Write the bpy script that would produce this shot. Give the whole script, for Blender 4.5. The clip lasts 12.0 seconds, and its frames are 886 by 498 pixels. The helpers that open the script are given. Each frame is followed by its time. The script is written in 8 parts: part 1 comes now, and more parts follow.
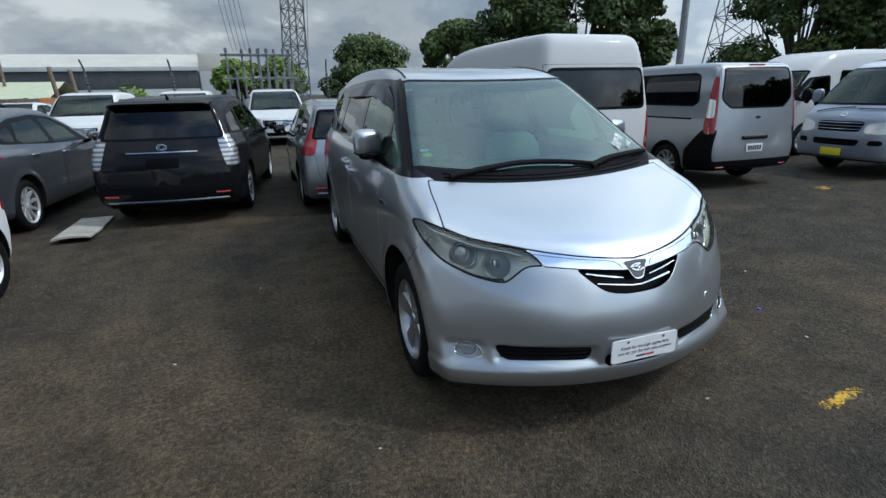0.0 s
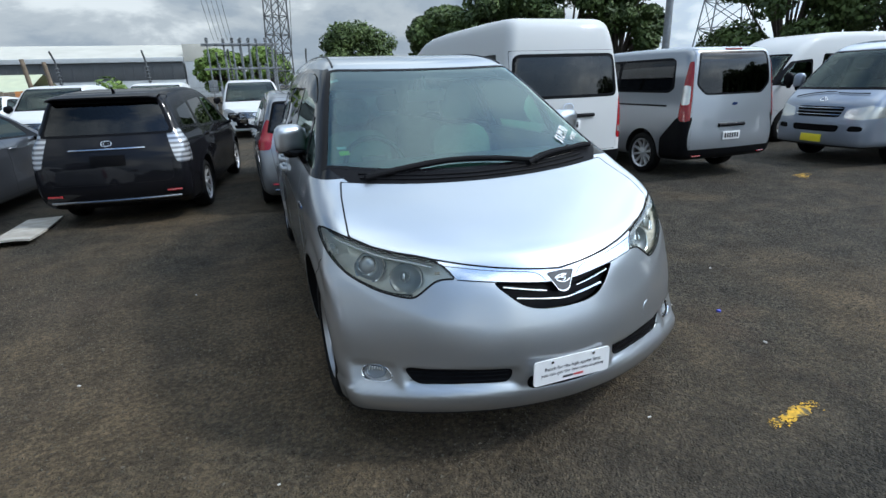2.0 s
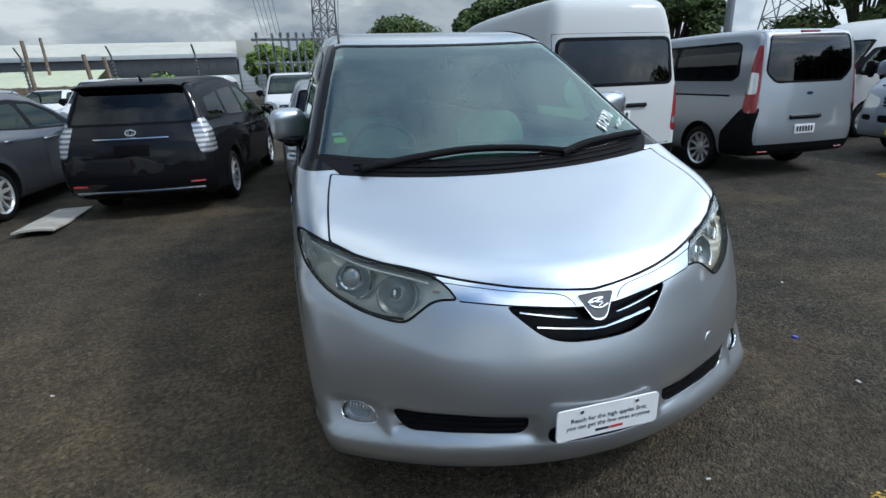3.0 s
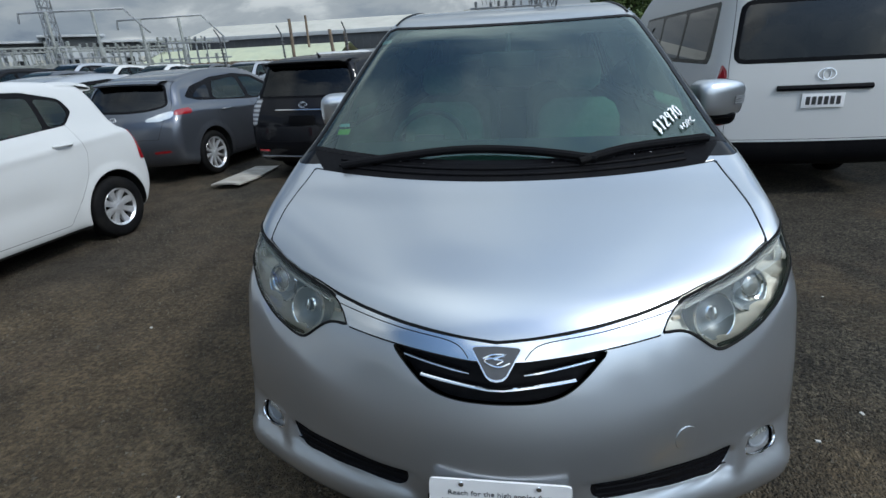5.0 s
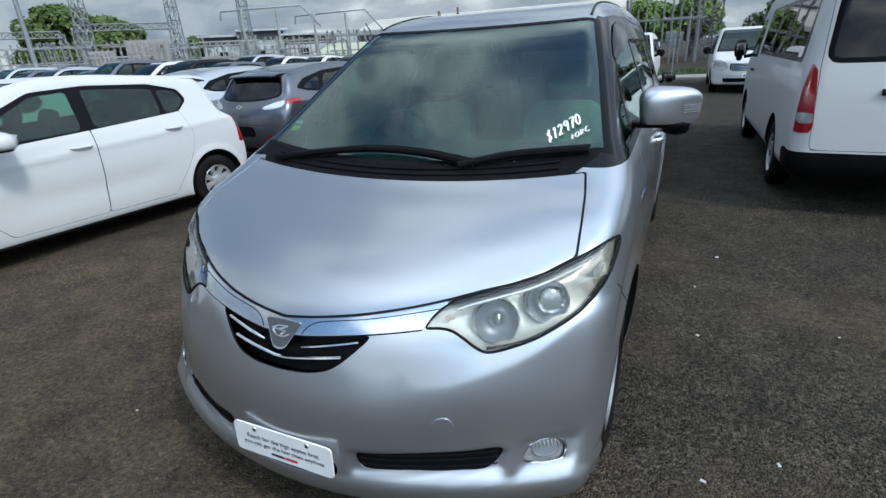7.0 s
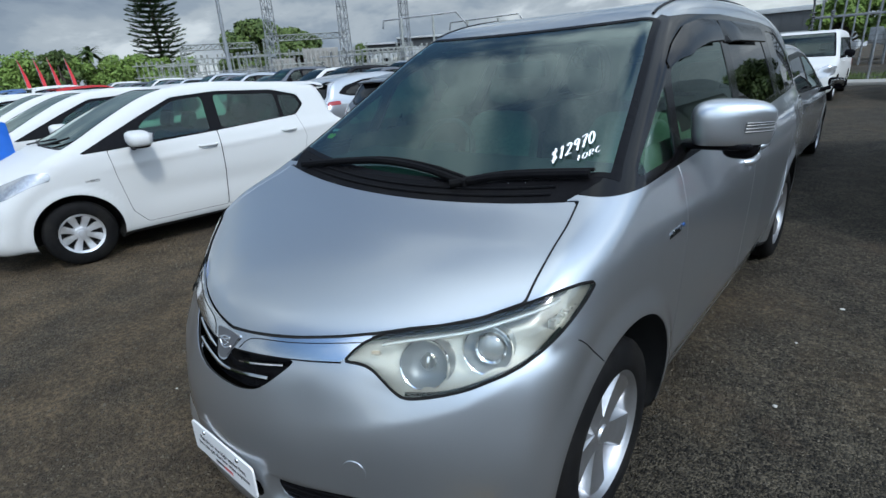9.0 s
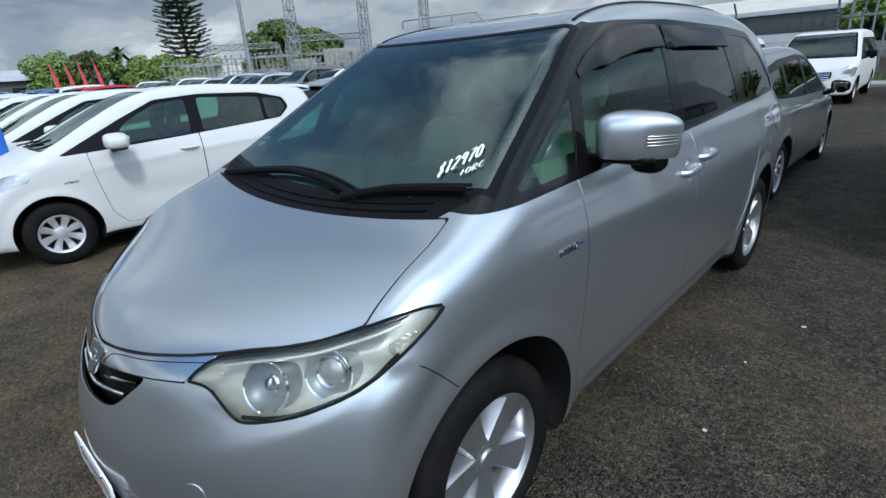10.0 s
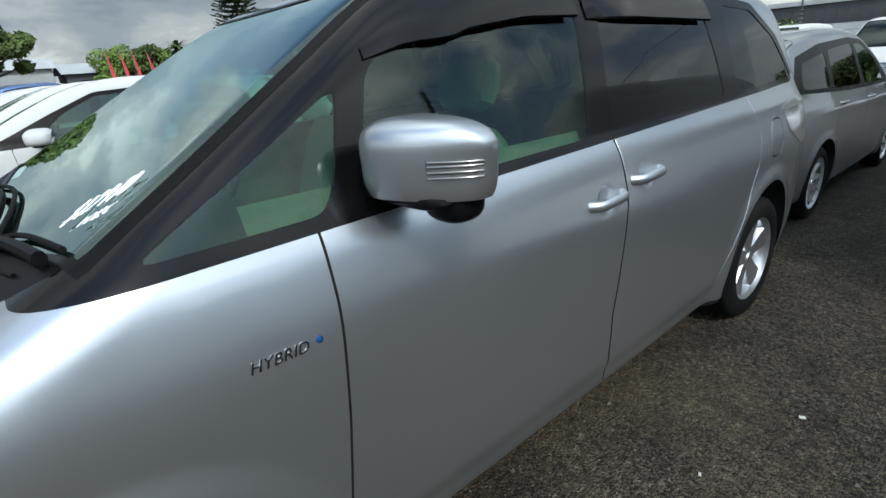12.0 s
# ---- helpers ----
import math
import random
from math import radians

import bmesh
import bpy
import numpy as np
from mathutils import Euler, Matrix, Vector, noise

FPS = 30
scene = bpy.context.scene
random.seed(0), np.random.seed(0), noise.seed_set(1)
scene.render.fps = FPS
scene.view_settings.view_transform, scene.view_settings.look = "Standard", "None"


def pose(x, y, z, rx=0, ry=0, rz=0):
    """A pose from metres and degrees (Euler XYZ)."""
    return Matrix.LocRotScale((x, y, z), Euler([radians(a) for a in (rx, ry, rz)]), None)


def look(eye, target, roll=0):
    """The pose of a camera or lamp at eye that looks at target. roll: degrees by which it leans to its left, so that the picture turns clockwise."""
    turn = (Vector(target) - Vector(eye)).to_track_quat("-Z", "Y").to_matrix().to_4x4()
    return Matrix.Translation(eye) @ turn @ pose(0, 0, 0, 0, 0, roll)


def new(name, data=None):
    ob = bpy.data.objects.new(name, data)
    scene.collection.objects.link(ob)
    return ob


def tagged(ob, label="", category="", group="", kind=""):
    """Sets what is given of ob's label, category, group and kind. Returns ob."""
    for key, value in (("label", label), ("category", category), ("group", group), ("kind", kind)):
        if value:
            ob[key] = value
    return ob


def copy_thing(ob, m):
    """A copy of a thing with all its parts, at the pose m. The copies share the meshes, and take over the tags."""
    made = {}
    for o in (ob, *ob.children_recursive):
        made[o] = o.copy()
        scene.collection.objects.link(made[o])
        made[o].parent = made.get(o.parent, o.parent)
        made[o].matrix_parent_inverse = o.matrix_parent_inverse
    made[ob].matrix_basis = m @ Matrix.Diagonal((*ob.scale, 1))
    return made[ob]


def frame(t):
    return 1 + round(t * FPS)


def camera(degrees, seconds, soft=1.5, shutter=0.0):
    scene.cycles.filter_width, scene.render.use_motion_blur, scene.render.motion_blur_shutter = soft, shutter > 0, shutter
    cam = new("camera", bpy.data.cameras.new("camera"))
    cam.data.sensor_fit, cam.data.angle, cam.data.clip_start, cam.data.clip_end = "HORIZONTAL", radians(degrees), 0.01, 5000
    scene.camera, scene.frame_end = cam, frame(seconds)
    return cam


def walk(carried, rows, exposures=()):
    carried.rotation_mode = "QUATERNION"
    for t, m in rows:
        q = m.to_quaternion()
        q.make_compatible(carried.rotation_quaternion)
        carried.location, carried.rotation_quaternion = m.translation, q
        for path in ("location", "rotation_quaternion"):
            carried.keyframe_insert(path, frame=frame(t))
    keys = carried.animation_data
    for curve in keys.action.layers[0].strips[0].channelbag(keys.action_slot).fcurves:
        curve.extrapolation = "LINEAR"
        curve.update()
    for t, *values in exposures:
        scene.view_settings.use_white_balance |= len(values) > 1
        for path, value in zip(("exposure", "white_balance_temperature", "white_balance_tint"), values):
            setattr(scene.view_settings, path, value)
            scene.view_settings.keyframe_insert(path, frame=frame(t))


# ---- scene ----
cam = camera(82.4, 12.0)
PATH = [
    (0, (-1.552, -2.535, 1.554), (-0.92, -0.732, 0.96), -1.3),
    (0.5, (-1.735, -2.402, 1.522), (-0.999, -0.674, 0.835), -1.2),
    (1, (-1.696, -2.356, 1.547), (-1.077, -0.574, 0.883), -1.3),
    (1.5, (-1.364, -2.438, 1.556), (-0.703, -0.659, 0.924), -1.8),
    (2, (-1.107, -2.412, 1.556), (-0.459, -0.629, 0.921), -2.0),
    (2.5, (-0.918, -2.182, 1.511), (-0.29, -0.393, 0.875), -2.0),
    (3, (-0.83, -2.044, 1.46), (-0.345, -0.215, 0.814), -2.2),
    (3.2, (-0.758, -2.051, 1.489), (-0.378, -0.203, 0.825), -2.3),
    (4.8, (-0.029, -1.881, 1.505), (-0.237, -0.011, 0.827), -2.9),
    (5, (0.053, -1.871, 1.503), (-0.24, -0.029, 0.783), -3.0),
    (5.5, (0.422, -1.978, 1.554), (-0.077, -0.184, 0.824), -3.1),
    (6, (0.692, -2.025, 1.532), (0.161, -0.239, 0.806), -3.1),
    (6.5, (0.874, -1.836, 1.514), (0.304, -0.064, 0.782), -3.1),
    (7, (1.021, -1.758, 1.52), (0.215, -0.077, 0.795), -3.2),
    (7.2, (1.128, -1.763, 1.536), (0.153, -0.171, 0.819), -3.5),
    (8.8, (1.387, -1.378, 1.51), (0.136, 0.026, 0.829), -3.8),
    (9, (1.396, -1.326, 1.505), (0.136, 0.07, 0.824), -3.8),
    (9.5, (1.533, -1.167, 1.488), (0.231, 0.192, 0.812), -3.8),
    (10, (1.683, -0.983, 1.51), (0.362, 0.358, 0.833), -3.8),
    (10.5, (1.628, -0.818, 1.493), (0.326, 0.535, 0.803), -3.5),
    (11, (1.542, -0.572, 1.507), (0.247, 0.783, 0.808), -3.4),
    (11.5, (1.675, -0.244, 1.468), (0.299, 1.034, 0.78), -3.9),
    (12, (1.732, 0.095, 1.425), (0.287, 1.292, 0.734), -4.0),
]
walk(cam, [(t, look(eye, target, roll)) for t, eye, target, roll in PATH],
     exposures=[(0.0, -0.76, 6050, 4.0), (0.6, -0.43, 6050, 4.0), (1.0, -0.35, 6000, 4.0), (2.4, -0.44, 6050, 4.0), (3.0, -0.64, 6050, 4.0), (5.0, -0.84, 6100, 4.0), (5.6, -0.72, 6100, 4.0), (7.0, -0.54, 5980, 4.0), (9.0, -0.60, 5930, 4.0), (9.5, -0.57, 5930, 4.0), (11.0, -0.60, 5980, 4.0), (12.0, -0.51, 6400, 2.0)])


# ---- sky, sun ----
SUN_WAY = Vector((0.63, -0.27, 0.71)).normalized()
world = bpy.data.worlds.new("world")
scene.world = world
world.use_nodes = True


def build_sky():
    nt = world.node_tree
    nt.nodes.clear()
    n, l = nt.nodes.new, nt.links.new
    out, back = n("ShaderNodeOutputWorld"), n("ShaderNodeBackground")
    sky = n("ShaderNodeTexSky")
    sky.sky_type, sky.sun_disc = "NISHITA", False
    sky.sun_elevation = math.asin(SUN_WAY.z)
    sky.sun_rotation = math.atan2(SUN_WAY.x, SUN_WAY.y)
    sky.air_density, sky.dust_density, sky.ozone_density = 1.0, 0.7, 1.0
    co, sep = n("ShaderNodeTexCoord"), n("ShaderNodeSeparateXYZ")
    l(co.outputs["Generated"], sep.inputs[0])

    def mathn(op, a, b=None):
        m = n("ShaderNodeMath")
        m.operation = op
        for i, v in enumerate((a, b)):
            if v is None:
                continue
            if isinstance(v, (int, float)):
                m.inputs[i].default_value = v
            else:
                l(v, m.inputs[i])
        return m.outputs[0]

    up = mathn("ADD", mathn("MAXIMUM", sep.outputs["Z"], 0.0), 0.34)
    flat = n("ShaderNodeCombineXYZ")
    l(mathn("DIVIDE", sep.outputs["X"], up), flat.inputs[0])
    l(mathn("DIVIDE", sep.outputs["Y"], up), flat.inputs[1])

    def cloud(scale, detail, rough, shift):
        m = n("ShaderNodeMapping")
        m.inputs["Location"].default_value = (shift, 0.7 * shift, 0)
        l(flat.outputs[0], m.inputs["Vector"])
        t = n("ShaderNodeTexNoise")
        t.inputs["Scale"].default_value, t.inputs["Detail"].default_value = scale, detail
        t.inputs["Roughness"].default_value, t.inputs["Distortion"].default_value = rough, 0.25
        l(m.outputs[0], t.inputs["Vector"])
        return t.outputs["Fac"]

    def ramp_node(value, stops):
        r = n("ShaderNodeValToRGB")
        e = r.color_ramp.elements
        e[0].position, e[0].color = stops[0][0], (*stops[0][1], 1)
        e[1].position, e[1].color = stops[-1][0], (*stops[-1][1], 1)
        for p, c in stops[1:-1]:
            e.new(p).color = (*c, 1)
        r.color_ramp.interpolation = "EASE"
        l(value, r.inputs[0])
        return r.outputs["Color"]

    cover = ramp_node(cloud(1.15, 7, 0.55, 36.9), [(0.445, (0, 0, 0)), (0.555, (1, 1, 1))])
    shade = ramp_node(cloud(1.9, 8, 0.55, 4.3), [(0.33, (2.7, 3.2, 4.05)), (0.44, (3.9, 4.4, 5.1)), (0.53, (5.4, 5.75, 6.2)), (0.65, (8.8, 9.0, 9.2))])
    rim = n("ShaderNodeMapRange")
    for k, v in (("From Min", 0.12), ("From Max", 0.40), ("To Min", 1.0), ("To Max", 0.0)):
        rim.inputs[k].default_value = v
    l(sep.outputs["Z"], rim.inputs["Value"])
    cover = mathn("MAXIMUM", cover, rim.outputs[0])
    mix = n("ShaderNodeMix")
    mix.data_type = "RGBA"
    l(cover, mix.inputs["Factor"])
    l(sky.outputs[0], mix.inputs["A"])
    l(shade, mix.inputs["B"])
    # an overcast sky is brighter overhead than at the rim
    zen = n("ShaderNodeMapRange")
    zen.inputs["From Min"].default_value, zen.inputs["From Max"].default_value = 0.10, 0.85
    zen.inputs["To Min"].default_value, zen.inputs["To Max"].default_value = 1.22, 1.75
    l(sep.outputs["Z"], zen.inputs["Value"])
    lift = n("ShaderNodeVectorMath")
    lift.operation = "SCALE"
    # cloud lit through from behind round the sun
    dot = n("ShaderNodeVectorMath")
    dot.operation = "DOT_PRODUCT"
    dot.inputs[1].default_value = SUN_WAY
    l(co.outputs["Generated"], dot.inputs[0])
    glow = mathn("MULTIPLY_ADD", mathn("POWER", mathn("MAXIMUM", dot.outputs["Value"], 0.0), 1.25), 2.9)
    glow.node.inputs[2].default_value = 1.0
    l(mix.outputs["Result"], lift.inputs[0])
    l(mathn("MULTIPLY", zen.outputs[0], glow), lift.inputs["Scale"])
    l(lift.outputs[0], back.inputs["Color"])
    back.inputs["Strength"].default_value = 0.1
    l(back.outputs[0], out.inputs["Surface"])


build_sky()
sun = new("sun", bpy.data.lights.new("sun", "SUN"))
sun.data.energy, sun.data.angle, sun.data.color = 3.0, radians(6.0), (1.0, 0.95, 0.88)
sun.matrix_world = look((30 * SUN_WAY.x, 30 * SUN_WAY.y, 30 * SUN_WAY.z), (0, 0, 0))
scene.view_settings.exposure = 0.0


# ---- materials ----
def material(name, color, rough=0.6, metal=0.0, spec=0.5, coat=0.0, grain=None, bump=None, stains=None, coat_rough=0.03, ior=1.5):
    """A surface. grain: (scale, amount); bump: (scale, strength, distance); stains: (scale, colour, from, to)."""
    m = bpy.data.materials.new(name)
    m.use_nodes = True
    nt = m.node_tree
    b = nt.nodes["Principled BSDF"]
    b.inputs["Base Color"].default_value = (*color, 1)
    b.inputs["Roughness"].default_value, b.inputs["Metallic"].default_value = rough, metal
    b.inputs["Specular IOR Level"].default_value, b.inputs["IOR"].default_value = spec, ior
    b.inputs["Coat Weight"].default_value, b.inputs["Coat Roughness"].default_value = coat, coat_rough
    n, l = nt.nodes.new, nt.links.new
    co = n("ShaderNodeTexCoord")
    last = None

    def tex(scale, detail=4.0):
        t = n("ShaderNodeTexNoise")
        t.inputs["Scale"].default_value, t.inputs["Detail"].default_value = scale, detail
        l(co.outputs["Object"], t.inputs["Vector"])
        return t.outputs["Fac"]

    if grain:
        r = n("ShaderNodeMapRange")
        r.inputs["From Min"].default_value, r.inputs["From Max"].default_value = 0.3, 0.7
        r.inputs["To Min"].default_value, r.inputs["To Max"].default_value = 1 - grain[1], 1 + grain[1]
        l(tex(grain[0]), r.inputs["Value"])
        mul = n("ShaderNodeVectorMath")
        mul.operation = "SCALE"
        mul.inputs[0].default_value = color
        l(r.outputs[0], mul.inputs["Scale"])
        last = mul.outputs[0]
    if stains:
        scale, c, lo, hi = stains
        r = n("ShaderNodeMapRange")
        r.inputs["From Min"].default_value, r.inputs["From Max"].default_value = lo, hi
        l(tex(scale, 6.0), r.inputs["Value"])
        mx = n("ShaderNodeMix")
        mx.data_type = "RGBA"
        l(r.outputs[0], mx.inputs["Factor"])
        if last:
            l(last, mx.inputs["A"])
        else:
            mx.inputs["A"].default_value = (*color, 1)
        mx.inputs["B"].default_value = (*c, 1)
        last = mx.outputs["Result"]
    if last:
        l(last, b.inputs["Base Color"])
    if bump:
        bp = n("ShaderNodeBump")
        bp.inputs["Strength"].default_value, bp.inputs["Distance"].default_value = bump[1], bump[2]
        l(tex(bump[0], 3.0), bp.inputs["Height"])
        l(bp.outputs[0], b.inputs["Normal"])
    return m


def paint_material():
    """Car paint under clear coat; each car's own colour, and its share of metal flakes in the alpha."""
    m = bpy.data.materials.new("car_paint")
    m.use_nodes = True
    nt = m.node_tree
    b, n, l = nt.nodes["Principled BSDF"], nt.nodes.new, nt.links.new
    info, co = n("ShaderNodeObjectInfo"), n("ShaderNodeTexCoord")
    dust = n("ShaderNodeTexNoise")
    dust.inputs["Scale"].default_value, dust.inputs["Detail"].default_value = 2.5, 2
    l(co.outputs["Object"], dust.inputs["Vector"])
    l(info.outputs["Color"], b.inputs["Base Color"])
    l(info.outputs["Alpha"], b.inputs["Metallic"])
    rr = n("ShaderNodeMapRange")
    rr.inputs["From Min"].default_value, rr.inputs["From Max"].default_value = 0.0, 1.0
    rr.inputs["To Min"].default_value, rr.inputs["To Max"].default_value = 0.28, 0.37
    l(dust.outputs["Fac"], rr.inputs["Value"])
    l(rr.outputs[0], b.inputs["Roughness"])
    b.inputs["Specular IOR Level"].default_value = 0.0
    gloss = n("ShaderNodeMapRange")
    gloss.inputs["From Max"].default_value = 0.6
    gloss.inputs["To Min"].default_value, gloss.inputs["To Max"].default_value = 0.26, 1.0
    l(info.outputs["Alpha"], gloss.inputs["Value"])
    l(gloss.outputs[0], b.inputs["Coat Weight"])
    b.inputs["Coat IOR"].default_value = 1.58
    b.inputs["Coat Roughness"].default_value = 0.03
    return m


def glass_material(name, tint, ior=1.5, haze=0.0, gloss=1.0):
    """A thin pane: lets tinted light through and mirrors by Fresnel."""
    m = bpy.data.materials.new(name)
    m.use_nodes = True
    nt = m.node_tree
    nt.nodes.clear()
    n, l = nt.nodes.new, nt.links.new
    out, mix, tr, gl, fr = (n(k) for k in ("ShaderNodeOutputMaterial", "ShaderNodeMixShader", "ShaderNodeBsdfTransparent", "ShaderNodeBsdfGlossy", "ShaderNodeFresnel"))
    tr.inputs["Color"].default_value = (*tint, 1)
    gl.inputs["Roughness"].default_value = 0.01
    gl.inputs["Color"].default_value = (*[min(1.0, 0.62 + 0.5 * c) for c in tint], 1) if max(tint) > 0.3 else (1, 1, 1, 1)
    fr.inputs["IOR"].default_value = ior
    k = n("ShaderNodeMath")
    k.operation, k.use_clamp = "MULTIPLY", True
    k.inputs[1].default_value = 2.1 * gloss
    l(fr.outputs[0], k.inputs[0])
    l(k.outputs[0], mix.inputs["Fac"])
    l(gl.outputs[0], mix.inputs[2])
    if haze:
        d, hz = n("ShaderNodeBsdfDiffuse"), n("ShaderNodeMixShader")
        d.inputs["Color"].default_value = (0.42, 0.66, 0.53, 1)
        t, co, r = n("ShaderNodeTexNoise"), n("ShaderNodeTexCoord"), n("ShaderNodeMapRange")
        t.inputs["Scale"].default_value, t.inputs["Detail"].default_value = 9.0, 5.0
        l(co.outputs["Object"], t.inputs["Vector"])
        r.inputs["From Min"].default_value, r.inputs["From Max"].default_value = 0.3, 0.7
        r.inputs["To Min"].default_value, r.inputs["To Max"].default_value = 0.4 * haze, 1.6 * haze
        l(t.outputs["Fac"], r.inputs["Value"])
        l(r.outputs[0], hz.inputs["Fac"])
        l(tr.outputs[0], hz.inputs[1])
        l(d.outputs[0], hz.inputs[2])
        l(hz.outputs[0], mix.inputs[1])
    else:
        l(tr.outputs[0], mix.inputs[1])
    l(mix.outputs[0], out.inputs["Surface"])
    return m


PAINT = paint_material()
GLASS_GREEN = glass_material("green_glass", (0.29, 0.56, 0.50), haze=0.005, gloss=1.0)
GLASS_CLEAR = glass_material("clear_glass", (0.30, 0.50, 0.40), gloss=0.55)
GLASS_DARK = glass_material("privacy_glass", (0.035, 0.045, 0.045), gloss=0.44)
LENS = glass_material("lamp_lens", (0.90, 0.92, 0.90), haze=0.015, gloss=0.55)
BLACK_TRIM = material("black_trim", (0.005, 0.005, 0.006), 0.26, ior=1.22, spec=0.3, grain=(30, 0.2))
GLOSS_BLACK = material("gloss_black", (0.004, 0.0038, 0.0042), 0.10, ior=1.35, spec=0.40, grain=(8, 0.2), stains=(3.0, (0.008, 0.007, 0.007), 0.5, 0.8))
MATT_BLACK = material("matt_black_plastic", (0.006, 0.006, 0.007), 0.45, ior=1.2, spec=0.25, grain=(60, 0.25), bump=(240, 0.15, 0.002), stains=(5.0, (0.010, 0.0095, 0.009), 0.5, 0.8))
RUBBER = material("rubber", (0.006, 0.006, 0.0065), 0.7, spec=0.12, grain=(20, 0.3), bump=(160, 0.25, 0.002), stains=(6.0, (0.015, 0.014, 0.0125), 0.5, 0.8))
ALLOY = material("alloy", (0.47, 0.48, 0.50), 0.34, metal=0.9, coat=0.3, grain=(14, 0.08), stains=(5.0, (0.32, 0.30, 0.28), 0.55, 0.85))
RIM_SILVER = material("silver_painted_rim", (0.62, 0.63, 0.65), 0.32, metal=0.6, coat=0.3, grain=(14, 0.08), stains=(5.0, (0.34, 0.32, 0.30), 0.55, 0.85))
CHROME = material("chrome", (0.82, 0.83, 0.85), 0.06, metal=1.0, grain=(6, 0.03))
REFLECTOR = material("lamp_reflector", (0.78, 0.78, 0.74), 0.22, metal=0.7, grain=(12, 0.08))
LAMP_GREY = material("lamp_housing", (0.64, 0.62, 0.56), 0.34, metal=0.65, grain=(10, 0.12), bump=(70, 0.12, 0.002))
BOWL = material("lamp_bowl", (0.30, 0.33, 0.36), 0.36, metal=0.5, grain=(14, 0.1))
DARK_BOWL = material("dark_lamp_bowl", (0.20, 0.22, 0.24), 0.42, metal=0.4, grain=(14, 0.1))
SIGNAL_LENS = material("signal_lens", (0.16, 0.165, 0.17), 0.3, metal=0.3, coat=0.25, grain=(45, 0.2))
AMBER = material("amber_bulb", (0.52, 0.43, 0.32), 0.3, grain=(20, 0.1))
RED_LAMP = material("red_lamp", (0.24, 0.006, 0.010), 0.12, coat=0.5, grain=(40, 0.15))
WHITE_LAMP = material("clear_lamp", (0.40, 0.41, 0.42), 0.16, metal=0.55, coat=0.8, grain=(45, 0.2))
CLOTH = material("beige_seat_cloth", (0.42, 0.38, 0.31), 0.95, grain=(60, 0.12), bump=(300, 0.3, 0.002), stains=(3.0, (0.33, 0.29, 0.23), 0.5, 0.8))
CLOTH_DARK = material("dark_seat_cloth", (0.05, 0.05, 0.055), 0.95, grain=(60, 0.2), bump=(300, 0.3, 0.002))
LINING = material("cabin_lining", (0.36, 0.33, 0.27), 0.9, grain=(20, 0.1), bump=(200, 0.2, 0.002))
LINING_DARK = material("dark_cabin_lining", (0.035, 0.035, 0.037), 0.9, grain=(20, 0.2))
DASH = material("dashboard_plastic", (0.075, 0.071, 0.064), 0.7, grain=(40, 0.12), bump=(250, 0.2, 0.002))
PLATE_WHITE = material("plate_white", (0.74, 0.74, 0.74), 0.35, coat=0.3, grain=(9, 0.05))
PLATE_YELLOW = material("plate_yellow", (0.72, 0.62, 0.03), 0.35, coat=0.3, grain=(9, 0.05))
PLATE_INK = material("plate_ink", (0.02, 0.02, 0.022), 0.5, grain=(30, 0.1))
RED_INK = material("red_ink", (0.45, 0.04, 0.04), 0.5, grain=(30, 0.1))
WINDOW_PAINT = material("white_marker", (0.85, 0.88, 0.88), 0.8, grain=(80, 0.12))
STICKER = material("green_yellow_sticker", (0.62, 0.72, 0.08), 0.6, grain=(30, 0.1))
DISC = material("brake_disc", (0.10, 0.095, 0.09), 0.45, metal=0.7, grain=(25, 0.2))
UNDER = material("underbody", (0.012, 0.012, 0.012), 0.85, grain=(15, 0.3))
BLUE_BADGE = material("blue_badge", (0.03, 0.10, 0.32), 0.2, metal=0.5, grain=(30, 0.1))
DARK_BLUE = material("dark_blue_badge", (0.01, 0.025, 0.09), 0.2, grain=(30, 0.1))
SATIN_CHROME = material("satin_chrome", (0.74, 0.76, 0.79), 0.14, metal=1.0, coat=0.5, grain=(8, 0.03))
DARK_CHROME = material("dark_chrome", (0.20, 0.205, 0.215), 0.22, metal=1.0, grain=(30, 0.1))
BADGE_GREY = material("badge_grey", (0.07, 0.072, 0.078), 0.3, metal=0.0, grain=(40, 0.1))


def striped_lamp():
    """Clear lamp with rows of moulded ribs."""
    m = material("ribbed_clear_lamp", (0.5, 0.51, 0.52), 0.15, metal=0.4, coat=0.8)
    nt = m.node_tree
    b, n, l = nt.nodes["Principled BSDF"], nt.nodes.new, nt.links.new
    co, sep, k, si, r = n("ShaderNodeTexCoord"), n("ShaderNodeSeparateXYZ"), n("ShaderNodeMath"), n("ShaderNodeMath"), n("ShaderNodeMapRange")
    l(co.outputs["Object"], sep.inputs[0])
    k.operation, si.operation = "MULTIPLY", "SINE"
    k.inputs[1].default_value = 115.0
    l(sep.outputs["Z"], k.inputs[0])
    l(k.outputs[0], si.inputs[0])
    r.inputs["From Min"].default_value, r.inputs["From Max"].default_value = -0.3, 0.4
    l(si.outputs[0], r.inputs["Value"])
    mx = n("ShaderNodeMix")
    mx.data_type = "RGBA"
    mx.inputs["A"].default_value, mx.inputs["B"].default_value = (0.42, 0.43, 0.44, 1), (0.14, 0.14, 0.15, 1)
    l(r.outputs[0], mx.inputs["Factor"])
    l(mx.outputs["Result"], b.inputs["Base Color"])
    return m


STRIPED_LAMP = striped_lamp()


